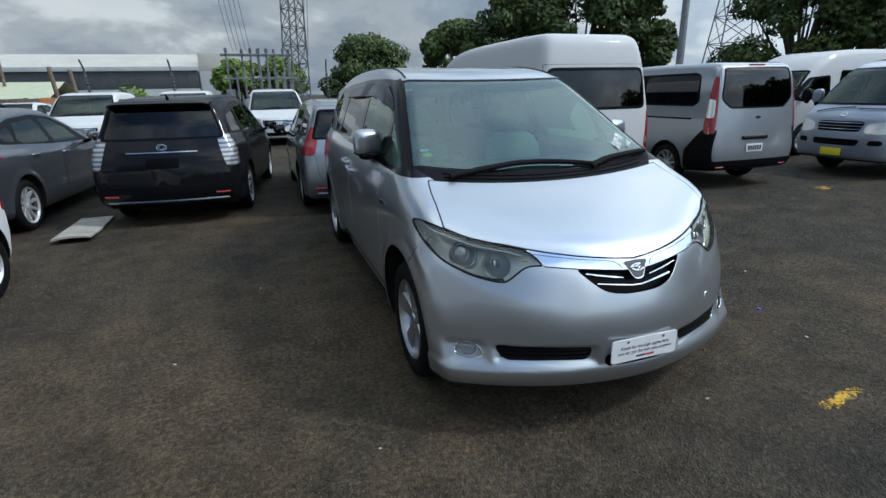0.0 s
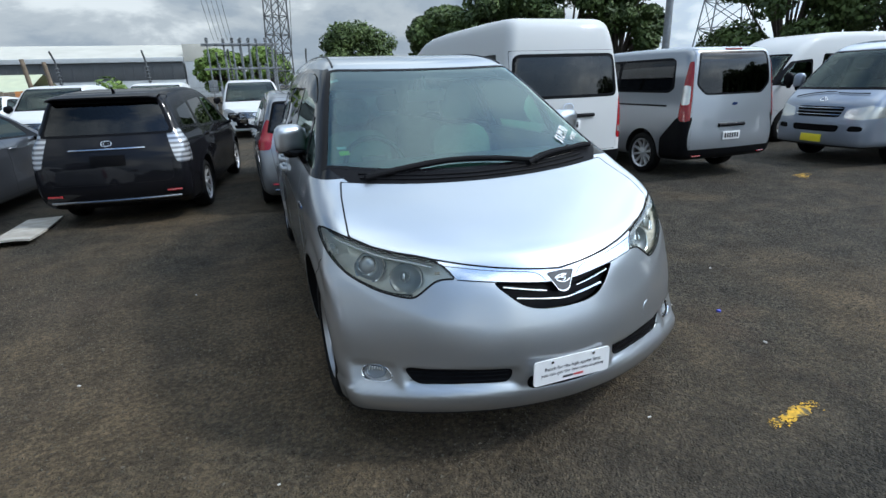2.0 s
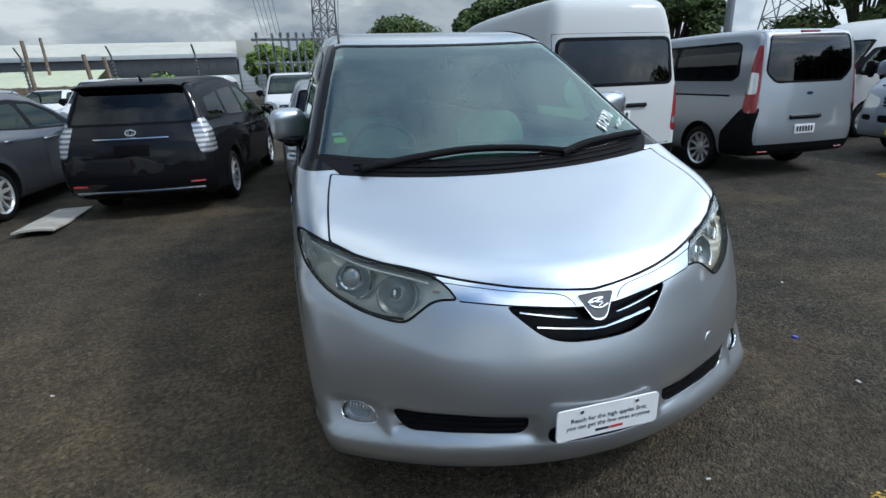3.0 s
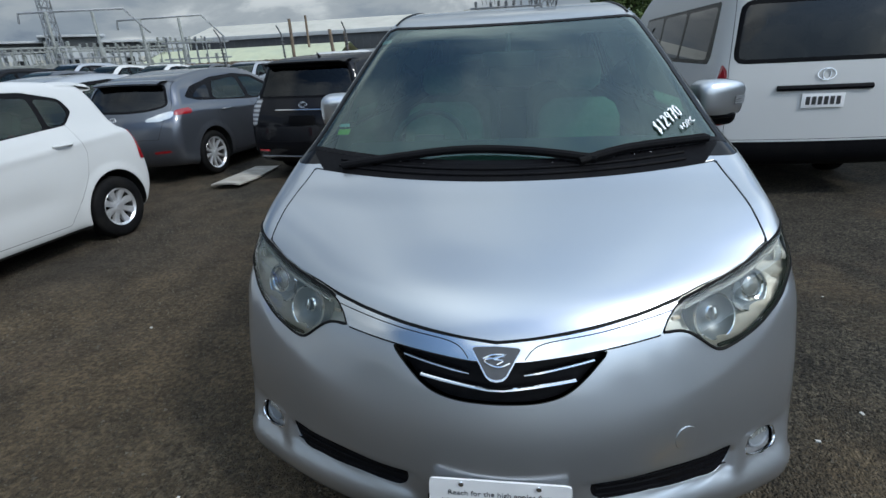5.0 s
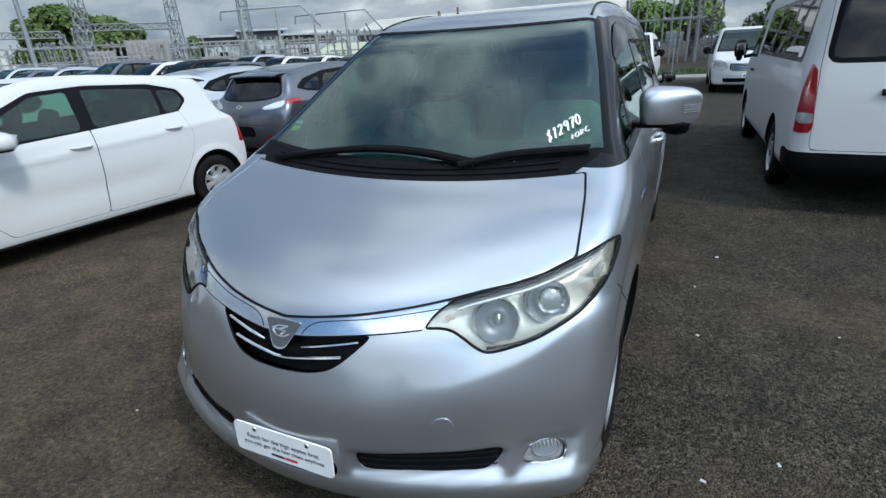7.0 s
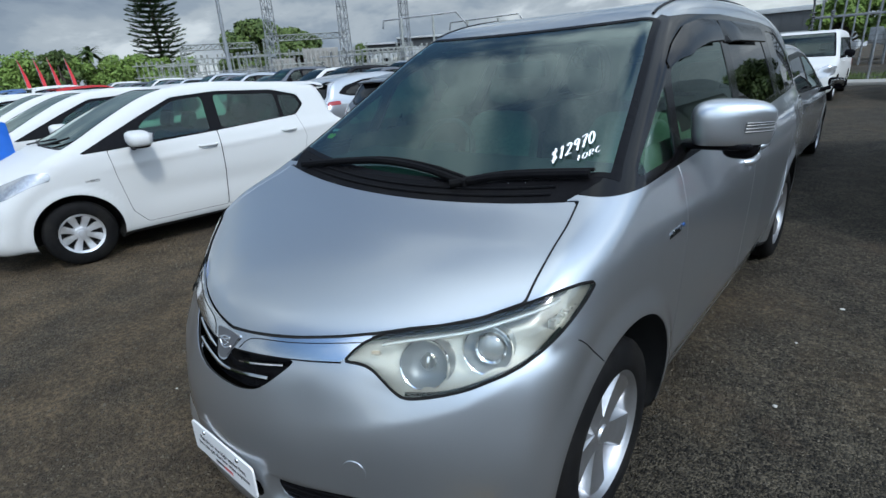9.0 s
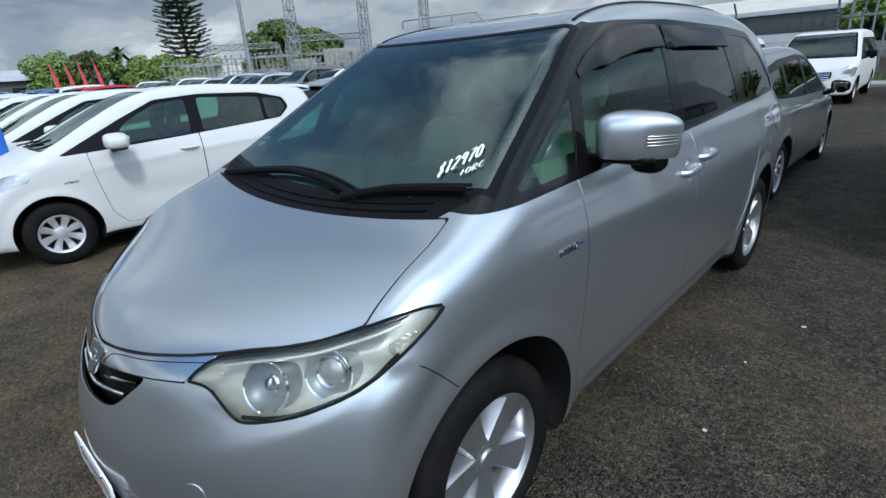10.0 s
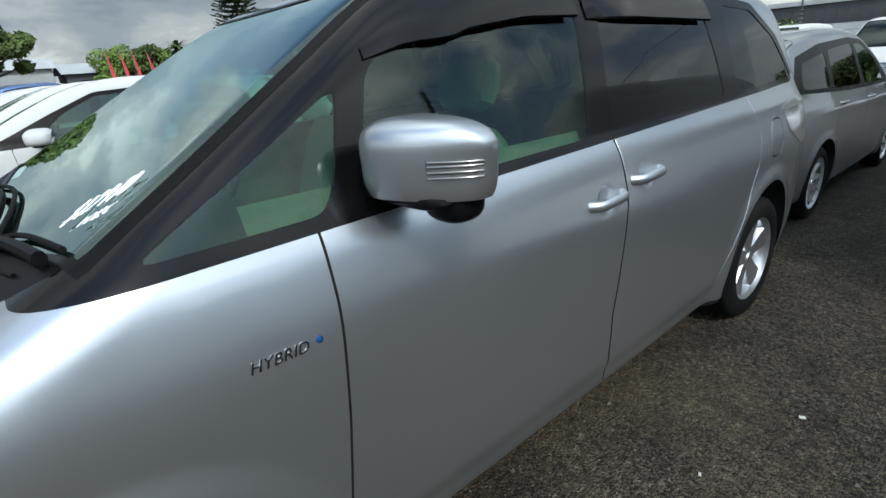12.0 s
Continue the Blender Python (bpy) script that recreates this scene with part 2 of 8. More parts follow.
# ---- car surfaces: a side outline, swept in plan and rounded into the flanks ----
def spline(points, step=0.02, closed=False):
    """A smooth line through the points (centripetal-like Catmull-Rom), sampled about every step."""
    p = np.array(points, float)
    n = len(p)
    out = []
    for i in range(n if closed else n - 1):
        if closed:
            a, b, c, d = p[(i - 1) % n], p[i], p[(i + 1) % n], p[(i + 2) % n]
        else:
            a, b, c, d = p[max(i - 1, 0)], p[i], p[i + 1], p[min(i + 2, n - 1)]
        length = np.linalg.norm(c - b)
        before, after = max(np.linalg.norm(b - a), 1e-6), max(np.linalg.norm(d - c), 1e-6)
        m0 = (c - a) * length / (length + before) if before > 1e-5 else c - b
        m1 = (d - b) * length / (length + after) if after > 1e-5 else c - b
        t = np.linspace(0, 1, max(2, int(length / step) + 1), endpoint=False)[:, None]
        out.append((2 * t**3 - 3 * t**2 + 1) * b + (t**3 - 2 * t**2 + t) * m0 + (3 * t**2 - 2 * t**3) * c + (t**3 - t**2) * m1)
    if not closed:
        out.append(p[-1:])
    return np.concatenate(out)


def inside(u, v, poly):
    """Signed distance of the points (u, v) to a polygon: positive inside."""
    poly = np.asarray(poly, float)
    u, v = np.asarray(u, float).ravel(), np.asarray(v, float).ravel()
    best = np.full(len(u), 1e9)
    flip = np.zeros(len(u), bool)
    for a, b in zip(poly, np.roll(poly, -1, axis=0)):
        e = b - a
        t = np.clip(((u - a[0]) * e[0] + (v - a[1]) * e[1]) / max(e @ e, 1e-12), 0, 1)
        best = np.minimum(best, (u - a[0] - t * e[0]) ** 2 + (v - a[1] - t * e[1]) ** 2)
        if a[1] != b[1]:
            flip ^= ((a[1] > v) != (b[1] > v)) & (u < (b[0] - a[0]) * (v - a[1]) / (b[1] - a[1]) + a[0])
    return np.where(flip, 1, -1) * np.sqrt(best)


def ramp(v, a, b):
    t = np.clip((v - a) / (b - a), 0, 1)
    return t * t * (3 - 2 * t)


class Shell:
    """The outer skin of one kind of car. Front axle at y = 0, the car faces -y."""

    def __init__(self, side, widths, nose=(0.5, 0.0, 0.8, 1.08), tail=(0.0, 2.0, 3.0), taper=(), k=0.15, cell=0.02, relief=None, corner=1.0):
        line = spline(side, 0.02, True)
        lo, hi = line.min(0) - 0.3, line.max(0) + 0.3
        self.lo, self.cell = lo, cell
        shape = ((hi - lo) / cell).astype(int) + 1
        gy, gz = np.meshgrid(lo[0] + cell * np.arange(shape[0]), lo[1] + cell * np.arange(shape[1]), indexing="ij")
        g = -inside(gy, gz, line[::2]).reshape(shape)
        for axis in (0, 1):
            pad = np.pad(g, [(3, 3) if a == axis else (0, 0) for a in (0, 1)], mode="edge")
            w = np.exp(-np.arange(-3, 4) ** 2 / 3.0)
            w /= w.sum()
            g = sum(w[i] * (pad[i : i + shape[0]] if axis == 0 else pad[:, i : i + shape[1]]) for i in range(7))
        self.grid, self.shape = g, shape
        w = np.array(widths, float)
        self.wz = np.linspace(w[0, 0], w[-1, 0], 400)
        fine = spline(w, 0.004)
        values = np.interp(self.wz, fine[:, 0], fine[:, 1])
        pad = np.pad(values, 12, mode="edge")
        self.ww = np.convolve(pad, np.hanning(27)[1:-1] / np.hanning(27).sum(), "valid")
        self.nose, self.tail, self.taper, self.k, self.relief, self.corner = nose, tail, taper, k, relief, corner
        self.line = line
        self.bounds = lo + 0.3, hi - 0.3
        self.wide = w[:, 1].max()

    def sheared(self, x, y, z):
        """Length along the side outline: the nose and the tail are rounded in plan, the nose less towards the cowl."""
        kf, kc, za, zb = self.nose
        kr, ra, rb = self.tail
        bow = (kf * (0.80 + 0.20 * ramp(z, 0.28, 0.48)) + (kc - kf) * ramp(z, za, zb)) * (1 - ramp(y, 0.4, 1.4))
        return y - bow * x * x + kr * x * x * ramp(y, ra, rb)

    def half(self, y, z):
        w = np.interp(z, self.wz, self.ww)
        if self.taper:
            ys, vs = zip(*self.taper)
            w = w * np.interp(y, ys, vs)
        return w

    def f(self, p):
        x, y, z = p[:, 0], p[:, 1], p[:, 2]
        s = self.sheared(x, y, z)
        i = np.clip((s - self.lo[0]) / self.cell, 0, self.shape[0] - 1.001)
        j = np.clip((z - self.lo[1]) / self.cell, 0, self.shape[1] - 1.001)
        a, b = i.astype(int), j.astype(int)
        i, j = i - a, j - b
        g = self.grid
        sd = (1 - i) * (1 - j) * g[a, b] + i * (1 - j) * g[a + 1, b] + (1 - i) * j * g[a, b + 1] + i * j * g[a + 1, b + 1]
        side = np.abs(x) - self.half(y, z)
        # the bumper's corners may be squarer than the other edges
        k = self.k * (1 + (self.corner - 1) * (1 - ramp(y, -0.25, 0.05)) * (1 - ramp(z, 0.75, 0.95)))
        h = np.maximum(k - np.abs(sd - side), 0) / k
        g = np.maximum(sd, side) + h * h * k / 4
        return g - self.relief(np.abs(x), y, z) if self.relief else g

    def normal(self, p, e=0.012):
        n = np.stack([self.f(p + e * a) - self.f(p - e * a) for a in np.eye(3)], 1)
        return n / np.maximum(np.linalg.norm(n, axis=1, keepdims=True), 1e-9)

    def cast(self, start, way, far):
        """Where rays from inside leave the skin; start, way: (n, 3)."""
        lo, hi = np.zeros(len(start)), np.full(len(start), float(far))
        for _ in range(24):
            mid = (lo + hi) / 2
            out = self.f(start + mid[:, None] * way) > 0
            hi, lo = np.where(out, mid, hi), np.where(out, lo, mid)
        return start + hi[:, None] * way

    def on_side(self, y, z, sign=1):
        """Points of the flank at (y, z)."""
        y, z = np.atleast_1d(np.asarray(y, float)), np.atleast_1d(np.asarray(z, float))
        n = len(y)
        return self.cast(np.stack([np.zeros(n), y, z], 1), np.tile([float(sign), 0, 0], (n, 1)), self.wide + 0.2)

    def on_front(self, x, z, back=False, depth=1.0):
        x, z = np.atleast_1d(np.asarray(x, float)), np.atleast_1d(np.asarray(z, float))
        lo, hi = self.bounds
        n = len(x)
        mid = np.full(n, hi[0] - depth if back else lo[0] + depth)
        return self.cast(np.stack([x, mid, z], 1), np.tile([0, 1.0 if back else -1.0, 0], (n, 1)), depth + 0.4)

    def on_top(self, x, y):
        x, y = np.atleast_1d(np.asarray(x, float)), np.atleast_1d(np.asarray(y, float))
        n = len(x)
        return self.cast(np.stack([x, y, np.full(n, 0.6)], 1), np.tile([0, 0, 1.0], (n, 1)), self.bounds[1][1])

    def mesh(self, step):
        (ylo, zlo), (yhi, zhi) = self.bounds
        pad, w = 0.06, self.wide + 0.06
        lo, hi = np.array([-w, ylo - pad, zlo - pad]), np.array([w, yhi + pad, zhi + pad])
        core_lo = np.array([-0.28, ylo + 0.75, zlo + 0.33])
        core_hi = np.array([0.28, yhi - 0.6, zlo + 0.45])
        n = np.maximum(2, np.ceil((hi - lo) / step).astype(int))
        n[0] += n[0] % 2
        index, points, faces = {}, [], []

        def at(i, j, k):
            key = (i, j, k)
            if key not in index:
                index[key] = len(points)
                points.append(key)
            return index[key]

        for axis in range(3):
            u, v = (axis + 1) % 3, (axis + 2) % 3
            for end in (0, n[axis]):
                for a in range(n[u]):
                    for b in range(n[v]):
                        c = []
                        for da, db in ((0, 0), (1, 0), (1, 1), (0, 1)):
                            q = [0, 0, 0]
                            q[axis], q[u], q[v] = int(end), a + da, b + db
                            c.append(at(*q))
                        faces.append(tuple(c) if end else tuple(c[::-1]))
        t = np.array(points, float) / n
        outer, core = lo + t * (hi - lo), core_lo + t * (core_hi - core_lo)
        p = self.cast(core, outer - core, 1.0)
        return p, self.normal(p), faces


def split(mesh, g):
    """Cuts a mesh (points, normals, faces) along g = 0: the part where g > 0, and the rest."""
    p, nrm, faces = mesh
    g = np.where(np.abs(g) < 1e-6, 1e-6, g)
    pos = g > 0
    extra_p, extra_n, cut = [], [], {}

    def crossing(a, b):
        key = (a, b) if a < b else (b, a)
        if key not in cut:
            t = g[a] / (g[a] - g[b])
            cut[key] = len(p) + len(extra_p)
            extra_p.append(p[a] + t * (p[b] - p[a]))
            extra_n.append(nrm[a] + t * (nrm[b] - nrm[a]))
        return cut[key]

    inner, outer = [], []
    for f in faces:
        s = [pos[i] for i in f]
        if all(s):
            inner.append(f)
        elif not any(s):
            outer.append(f)
        else:
            fi, fo = [], []
            for a, b in zip(f, f[1:] + f[:1]):
                (fi if pos[a] else fo).append(a)
                if pos[a] != pos[b]:
                    c = crossing(a, b)
                    fi.append(c)
                    fo.append(c)
            if len(fi) > 2:
                inner.append(tuple(fi))
            if len(fo) > 2:
                outer.append(tuple(fo))
    if extra_p:
        p, nrm = np.concatenate([p, extra_p]), np.concatenate([nrm, extra_n])

    def compact(fs):
        used = sorted({i for f in fs for i in f})
        where = {o: i for i, o in enumerate(used)}
        return p[used].reshape(-1, 3), nrm[used].reshape(-1, 3), [tuple(where[i] for i in f) for f in fs]

    return compact(inner), compact(outer)


# ---- building helpers ----
def link_mesh(name, points, faces, mat, parent=None, label="", normals=None, sharp=35):
    me = bpy.data.meshes.new(name)
    me.from_pydata([tuple(map(float, v)) for v in points], [], [tuple(map(int, f)) for f in faces])
    me.polygons.foreach_set("use_smooth", [True] * len(me.polygons))
    for m in mat if isinstance(mat, (list, tuple)) else (mat,):
        me.materials.append(m)
    if normals is not None and len(me.vertices):
        me.normals_split_custom_set_from_vertices([tuple(map(float, v)) for v in normals])
    else:
        me.set_sharp_from_angle(angle=radians(sharp))
    ob = new(name, me)
    if parent:
        ob.parent = parent
    if label:
        tagged(ob, label)
    return ob


class Solid:
    """Collects simple shapes into one mesh."""

    def __init__(self):
        self.p, self.f = [], []

    def add(self, points, faces, m=None):
        o = len(self.p)
        if m is not None:
            points = [m @ Vector(v) for v in points]
        self.p.extend(tuple(v) for v in points)
        self.f.extend(tuple(i + o for i in f) for f in faces)
        return self

    def box(self, size, m=None, bevel=0.0, taper=1.0):
        """A box round its centre, with chamfered edges; taper narrows its top."""
        bm = bmesh.new()
        bmesh.ops.create_cube(bm, size=1.0)
        for v in bm.verts:
            k = taper if v.co.z > 0 else 1.0
            v.co = Vector((v.co.x * size[0] * k, v.co.y * size[1] * k, v.co.z * size[2]))
        if bevel:
            bmesh.ops.bevel(bm, geom=bm.edges[:], offset=bevel, segments=2, profile=0.6, affect="EDGES")
        bm.verts.index_update()
        self.add([v.co for v in bm.verts], [[v.index for v in f.verts] for f in bm.faces], m)
        bm.free()
        return self

    def lathe(self, profile, n=32, m=None, axis="x", closed=False):
        """Turns (offset along the axis, radius) pairs round the axis."""
        pts, fs = [], []
        k = len(profile)
        for i in range(n):
            a = 2 * math.pi * i / n
            c, s = math.cos(a), math.sin(a)
            for d, r in profile:
                pts.append((d, r * c, r * s) if axis == "x" else (r * c, r * s, d) if axis == "z" else (r * s, d, r * c))
        for i in range(n):
            j = (i + 1) % n
            for q in range(k if closed else k - 1):
                w = (q + 1) % k
                fs.append((i * k + q, i * k + w, j * k + w, j * k + q))
        return self.add(pts, fs, m)

    def tube(self, path, radius, n=8, m=None, flat=1.0, caps=True):
        """A round bar along a path; radius may be a list; flat squeezes it along its up side."""
        path = [Vector(v) for v in path]
        pts, fs = [], []
        for i, v in enumerate(path):
            d = (path[min(i + 1, len(path) - 1)] - path[max(i - 1, 0)]).normalized()
            side = d.cross(Vector((0, 0, 1)))
            if side.length < 1e-3:
                side = Vector((1, 0, 0))
            side.normalize()
            up = side.cross(d)
            r = radius[i] if isinstance(radius, (list, tuple)) else radius
            for j in range(n):
                a = 2 * math.pi * j / n
                pts.append(v + r * math.cos(a) * side + r * flat * math.sin(a) * up)
        for i in range(len(path) - 1):
            for j in range(n):
                q = (j + 1) % n
                fs.append((i * n + j, i * n + q, (i + 1) * n + q, (i + 1) * n + j))
        if caps:
            fs.append(tuple(range(n))[::-1])
            fs.append(tuple((len(path) - 1) * n + j for j in range(n)))
        return self.add(pts, fs, m)

    def prism(self, poly, depth, m=None):
        """A flat polygon (x, y), made thick along z."""
        n = len(poly)
        pts = [(x, y, 0) for x, y in poly] + [(x, y, depth) for x, y in poly]
        fs = [tuple(range(n))[::-1], tuple(range(n, 2 * n))] + [(i, (i + 1) % n, n + (i + 1) % n, n + i) for i in range(n)]
        return self.add(pts, fs, m)

    def sheet(self, rows):
        """A quilt of faces through rows of points."""
        k = len(rows[0])
        pts = [q for row in rows for q in row]
        return self.add(pts, [(i * k + j, i * k + j + 1, (i + 1) * k + j + 1, (i + 1) * k + j) for i in range(len(rows) - 1) for j in range(k - 1)])

    def part(self, name, mat, parent=None, label="", sharp=35):
        return link_mesh(name, self.p, self.f, mat, parent, label, sharp=sharp)


def thing(name, label, category, group="", kind=""):
    return tagged(new(name), label, category, group, kind)


def skin(name, patch, mat, parent, label="", lift=0.0, rim=0.012):
    """A piece cut from a shell, with its edge turned inwards."""
    p, n, faces = patch
    if not faces:
        return None
    p = p + lift * n
    if rim:
        count = {}
        for f in faces:
            for a, b in zip(f, f[1:] + f[:1]):
                count[(a, b)] = count.get((a, b), 0) + 1
        edge = [(a, b) for (a, b) in count if (b, a) not in count]
        ends = sorted({i for e in edge for i in e})
        where = {o: len(p) + i for i, o in enumerate(ends)}
        p = np.concatenate([p, p[ends] - rim * n[ends]])
        n = np.concatenate([n, n[ends]])
        faces = list(faces) + [(b, a, where[a], where[b]) for a, b in edge]
    ob = link_mesh(name, p, faces, mat, parent, label, normals=n)
    if mat is LENS:
        ob.visible_shadow = False
    return ob


def text_part(name, words, size, mat, m, parent=None, label="", extrude=0.001, shear=0.0, spread=1.0):
    cu = bpy.data.curves.new(name, "FONT")
    cu.body, cu.size, cu.extrude, cu.align_x, cu.align_y, cu.shear, cu.space_character, cu.resolution_u = words, size, extrude, "CENTER", "CENTER", shear, spread, 3
    tmp = bpy.data.objects.new(name, cu)
    scene.collection.objects.link(tmp)
    bpy.context.view_layer.update()
    me = bpy.data.meshes.new_from_object(tmp.evaluated_get(bpy.context.evaluated_depsgraph_get()))
    bpy.data.objects.remove(tmp)
    bpy.data.curves.remove(cu)
    me.transform(m)
    me.materials.clear()
    me.materials.append(mat)
    me.name = name
    ob = new(name, me)
    if parent:
        ob.parent = parent
    return tagged(ob, label) if label else ob


def facing(place, normal, up=(0, 0, 1), out=0.0):
    """A frame whose z axis is the normal, y axis near up and x axis to the viewer's right."""
    z = Vector(normal).normalized()
    x = Vector(up).cross(z).normalized()
    y = z.cross(x)
    return Matrix.Translation(Vector(place) + out * z) @ Matrix((x, y, z)).transposed().to_4x4()


def minivan_relief(x, y, z):
    """Bumper lip, the wedge under the grille, hollows for intakes and handles, flared arches."""
    nose = 1 - ramp(y, -0.42, -0.10)
    lip = 0.010 * (1 - ramp(z, 0.325, 0.355)) * ramp(z, 0.17, 0.24)
    wedge = 0.006 * (1 - ramp(x - 0.26 - 0.45 * np.maximum(0.70 - z, 0), -0.06, 0.10)) * ramp(z, 0.36, 0.60) * (1 - ramp(z, 0.68, 0.80))
    hollow = -0.016 * ramp(x, 0.205, 0.25) * (1 - ramp(x, 0.63, 0.675)) * ramp(z, 0.350, 0.378) * (1 - ramp(z, 0.428, 0.446))
    hollow = hollow - 0.011 * ramp(x, 0.67, 0.71) * (1 - ramp(x, 0.815, 0.86)) * ramp(z, 0.350, 0.378) * (1 - ramp(z, 0.435, 0.462))
    # a fold runs from the bumper's middle up to the tip of each headlight
    fold = np.interp(np.abs(x), [0.26, 0.43, 0.50, 0.58, 0.65, 0.72, 0.778, 0.836, 0.869], [0.61, 0.634, 0.647, 0.667, 0.686, 0.712, 0.751, 0.802, 0.862])
    reach = np.interp(np.abs(x), [0.26, 0.46, 0.58, 0.65, 0.72, 0.80, 0.86], [0.13, 0.125, 0.066, 0.052, 0.044, 0.026, 0.012])
    crest = 0.15 * np.minimum(reach, 0.066) * ramp(np.abs(x), 0.26, 0.56) * np.where(z > fold, np.clip(1 - (z - fold) / reach, 0, 1), 1 - ramp(fold - z, 0.0, 0.20))
    arch = 0.0
    for yc in (0.0, 2.95):
        d = np.hypot(y - yc, z - 0.348)
        arch = arch + 0.014 * (1 - ramp(d, 0.42, 0.50)) * ramp(x, 0.7, 0.85)
    for yc, zc in HANDLES:
        d = np.hypot(y - yc, z - zc)
        arch = arch - 0.016 * (1 - ramp(d, 0.020, 0.048)) * ramp(x, 0.7, 0.85)
    sill = -0.016 * (1 - ramp(z, 0.30, 0.40)) * ramp(x, 0.75, 0.85) * ramp(y, 0.45, 0.6) * (1 - ramp(y, 2.4, 2.6))
    return nose * (lip + wedge + hollow + crest) + arch + sill


# where the minivan's door handles sit: (length, height)
HANDLES = ((1.455, 0.992), (1.702, 1.026))
# side outlines, clockwise from the front bumper's foot: (length, height) pairs
MINIVAN = Shell(
    [(-0.78, 0.21), (-0.850, 0.285), (-0.858, 0.37), (-0.857, 0.46), (-0.848, 0.54), (-0.830, 0.61), (-0.808, 0.67), (-0.788, 0.725), (-0.758, 0.79), (-0.69, 0.865), (-0.52, 0.935), (-0.28, 1.01), (-0.05, 1.085),
     (0.22, 1.235), (0.55, 1.435), (0.83, 1.60), (1.02, 1.675), (1.4, 1.730), (1.9, 1.75), (2.5, 1.745), (3.1, 1.705), (3.45, 1.65), (3.62, 1.59), (3.76, 1.35), (3.86, 1.05), (3.91, 0.75), (3.92, 0.5), (3.86, 0.28), (3.7, 0.2), (2.0, 0.19), (0.0, 0.19)],
    [(0.1, 0.84), (0.22, 0.872), (0.4, 0.898), (0.6, 0.91), (0.8, 0.914), (0.94, 0.910), (1.03, 0.891), (1.12, 0.863), (1.17, 0.83), (1.25, 0.797), (1.45, 0.722), (1.56, 0.676), (1.7, 0.62), (1.85, 0.57)],
    nose=(0.49, 0.02, 0.82, 1.06), tail=(0.36, 2.7, 3.6), taper=[(-1.0, 0.975), (-0.6, 0.98), (-0.2, 0.99), (0.2, 1.0), (1.9, 1.0), (2.9, 0.985), (3.4, 0.955), (3.9, 0.89)], k=0.10, relief=minivan_relief, corner=0.6)


def pressed(base, hub, radius, crease, rise, scoop=0.0):
    """Wheel arch flares, a crease along the flank and a hollow in the lower doors."""

    def relief(x, y, z):
        g = 0.008 * np.exp(-(((z - crease - rise * y) / 0.035) ** 2)) * ramp(y, 0.1, 0.6)
        g = g - scoop * np.exp(-(((z - 0.52) / 0.11) ** 2)) * ramp(y, 0.42, 0.75) * (1 - ramp(y, base - 0.75, base - 0.42))
        for yc in (0.0, base):
            g = g + 0.014 * (1 - ramp(np.hypot(y - yc, z - hub), radius + 0.005, radius + 0.085))
        return g * ramp(x, 0.58, 0.74)

    return relief


WAGON = Shell(
    [(-0.80, 0.2), (-0.88, 0.34), (-0.88, 0.5), (-0.83, 0.65), (-0.70, 0.78), (-0.35, 0.91), (0.05, 1.02), (0.35, 1.14), (0.75, 1.37), (1.05, 1.5), (1.4, 1.565), (1.9, 1.585), (2.6, 1.57), (3.15, 1.53), (3.36, 1.47), (3.46, 1.25),
     (3.58, 1.02), (3.66, 0.85), (3.70, 0.6), (3.70, 0.42), (3.63, 0.27), (3.4, 0.2), (1.5, 0.18)],
    [(0.1, 0.80), (0.25, 0.845), (0.5, 0.872), (0.75, 0.872), (0.9, 0.86), (0.98, 0.835), (1.05, 0.805), (1.2, 0.752), (1.4, 0.675), (1.6, 0.59)],
    nose=(0.5, 0.05, 0.75, 1.05), tail=(0.14, 2.4, 3.4), taper=[(-0.9, 0.93), (-0.2, 0.985), (0.3, 1), (2.6, 1), (3.7, 0.955)], k=0.10, cell=0.025, relief=pressed(2.75, 0.325, 0.375, 0.86, 0.03, 0.008))
HATCH = Shell(
    [(-0.86, 0.2), (-0.93, 0.34), (-0.93, 0.5), (-0.87, 0.64), (-0.7, 0.76), (-0.3, 0.88), (0.1, 0.97), (0.4, 1.08), (0.8, 1.28), (1.15, 1.42), (1.6, 1.47), (2.1, 1.46), (2.6, 1.41), (2.95, 1.345), (3.10, 1.28),
     (3.28, 1.06), (3.40, 0.95), (3.5, 0.8), (3.53, 0.55), (3.5, 0.36), (3.4, 0.24), (1.3, 0.17)],
    [(0.1, 0.80), (0.25, 0.845), (0.5, 0.877), (0.75, 0.877), (0.88, 0.862), (0.95, 0.835), (1.02, 0.79), (1.2, 0.71), (1.35, 0.63), (1.5, 0.55)],
    nose=(0.5, 0.05, 0.75, 1.05), tail=(0.3, 2.3, 3.3), taper=[(-0.9, 0.93), (-0.2, 0.985), (0.3, 1), (2.6, 1), (3.5, 0.95)], k=0.09, cell=0.025, relief=pressed(2.64, 0.325, 0.37, 0.79, 0.055, 0.012))
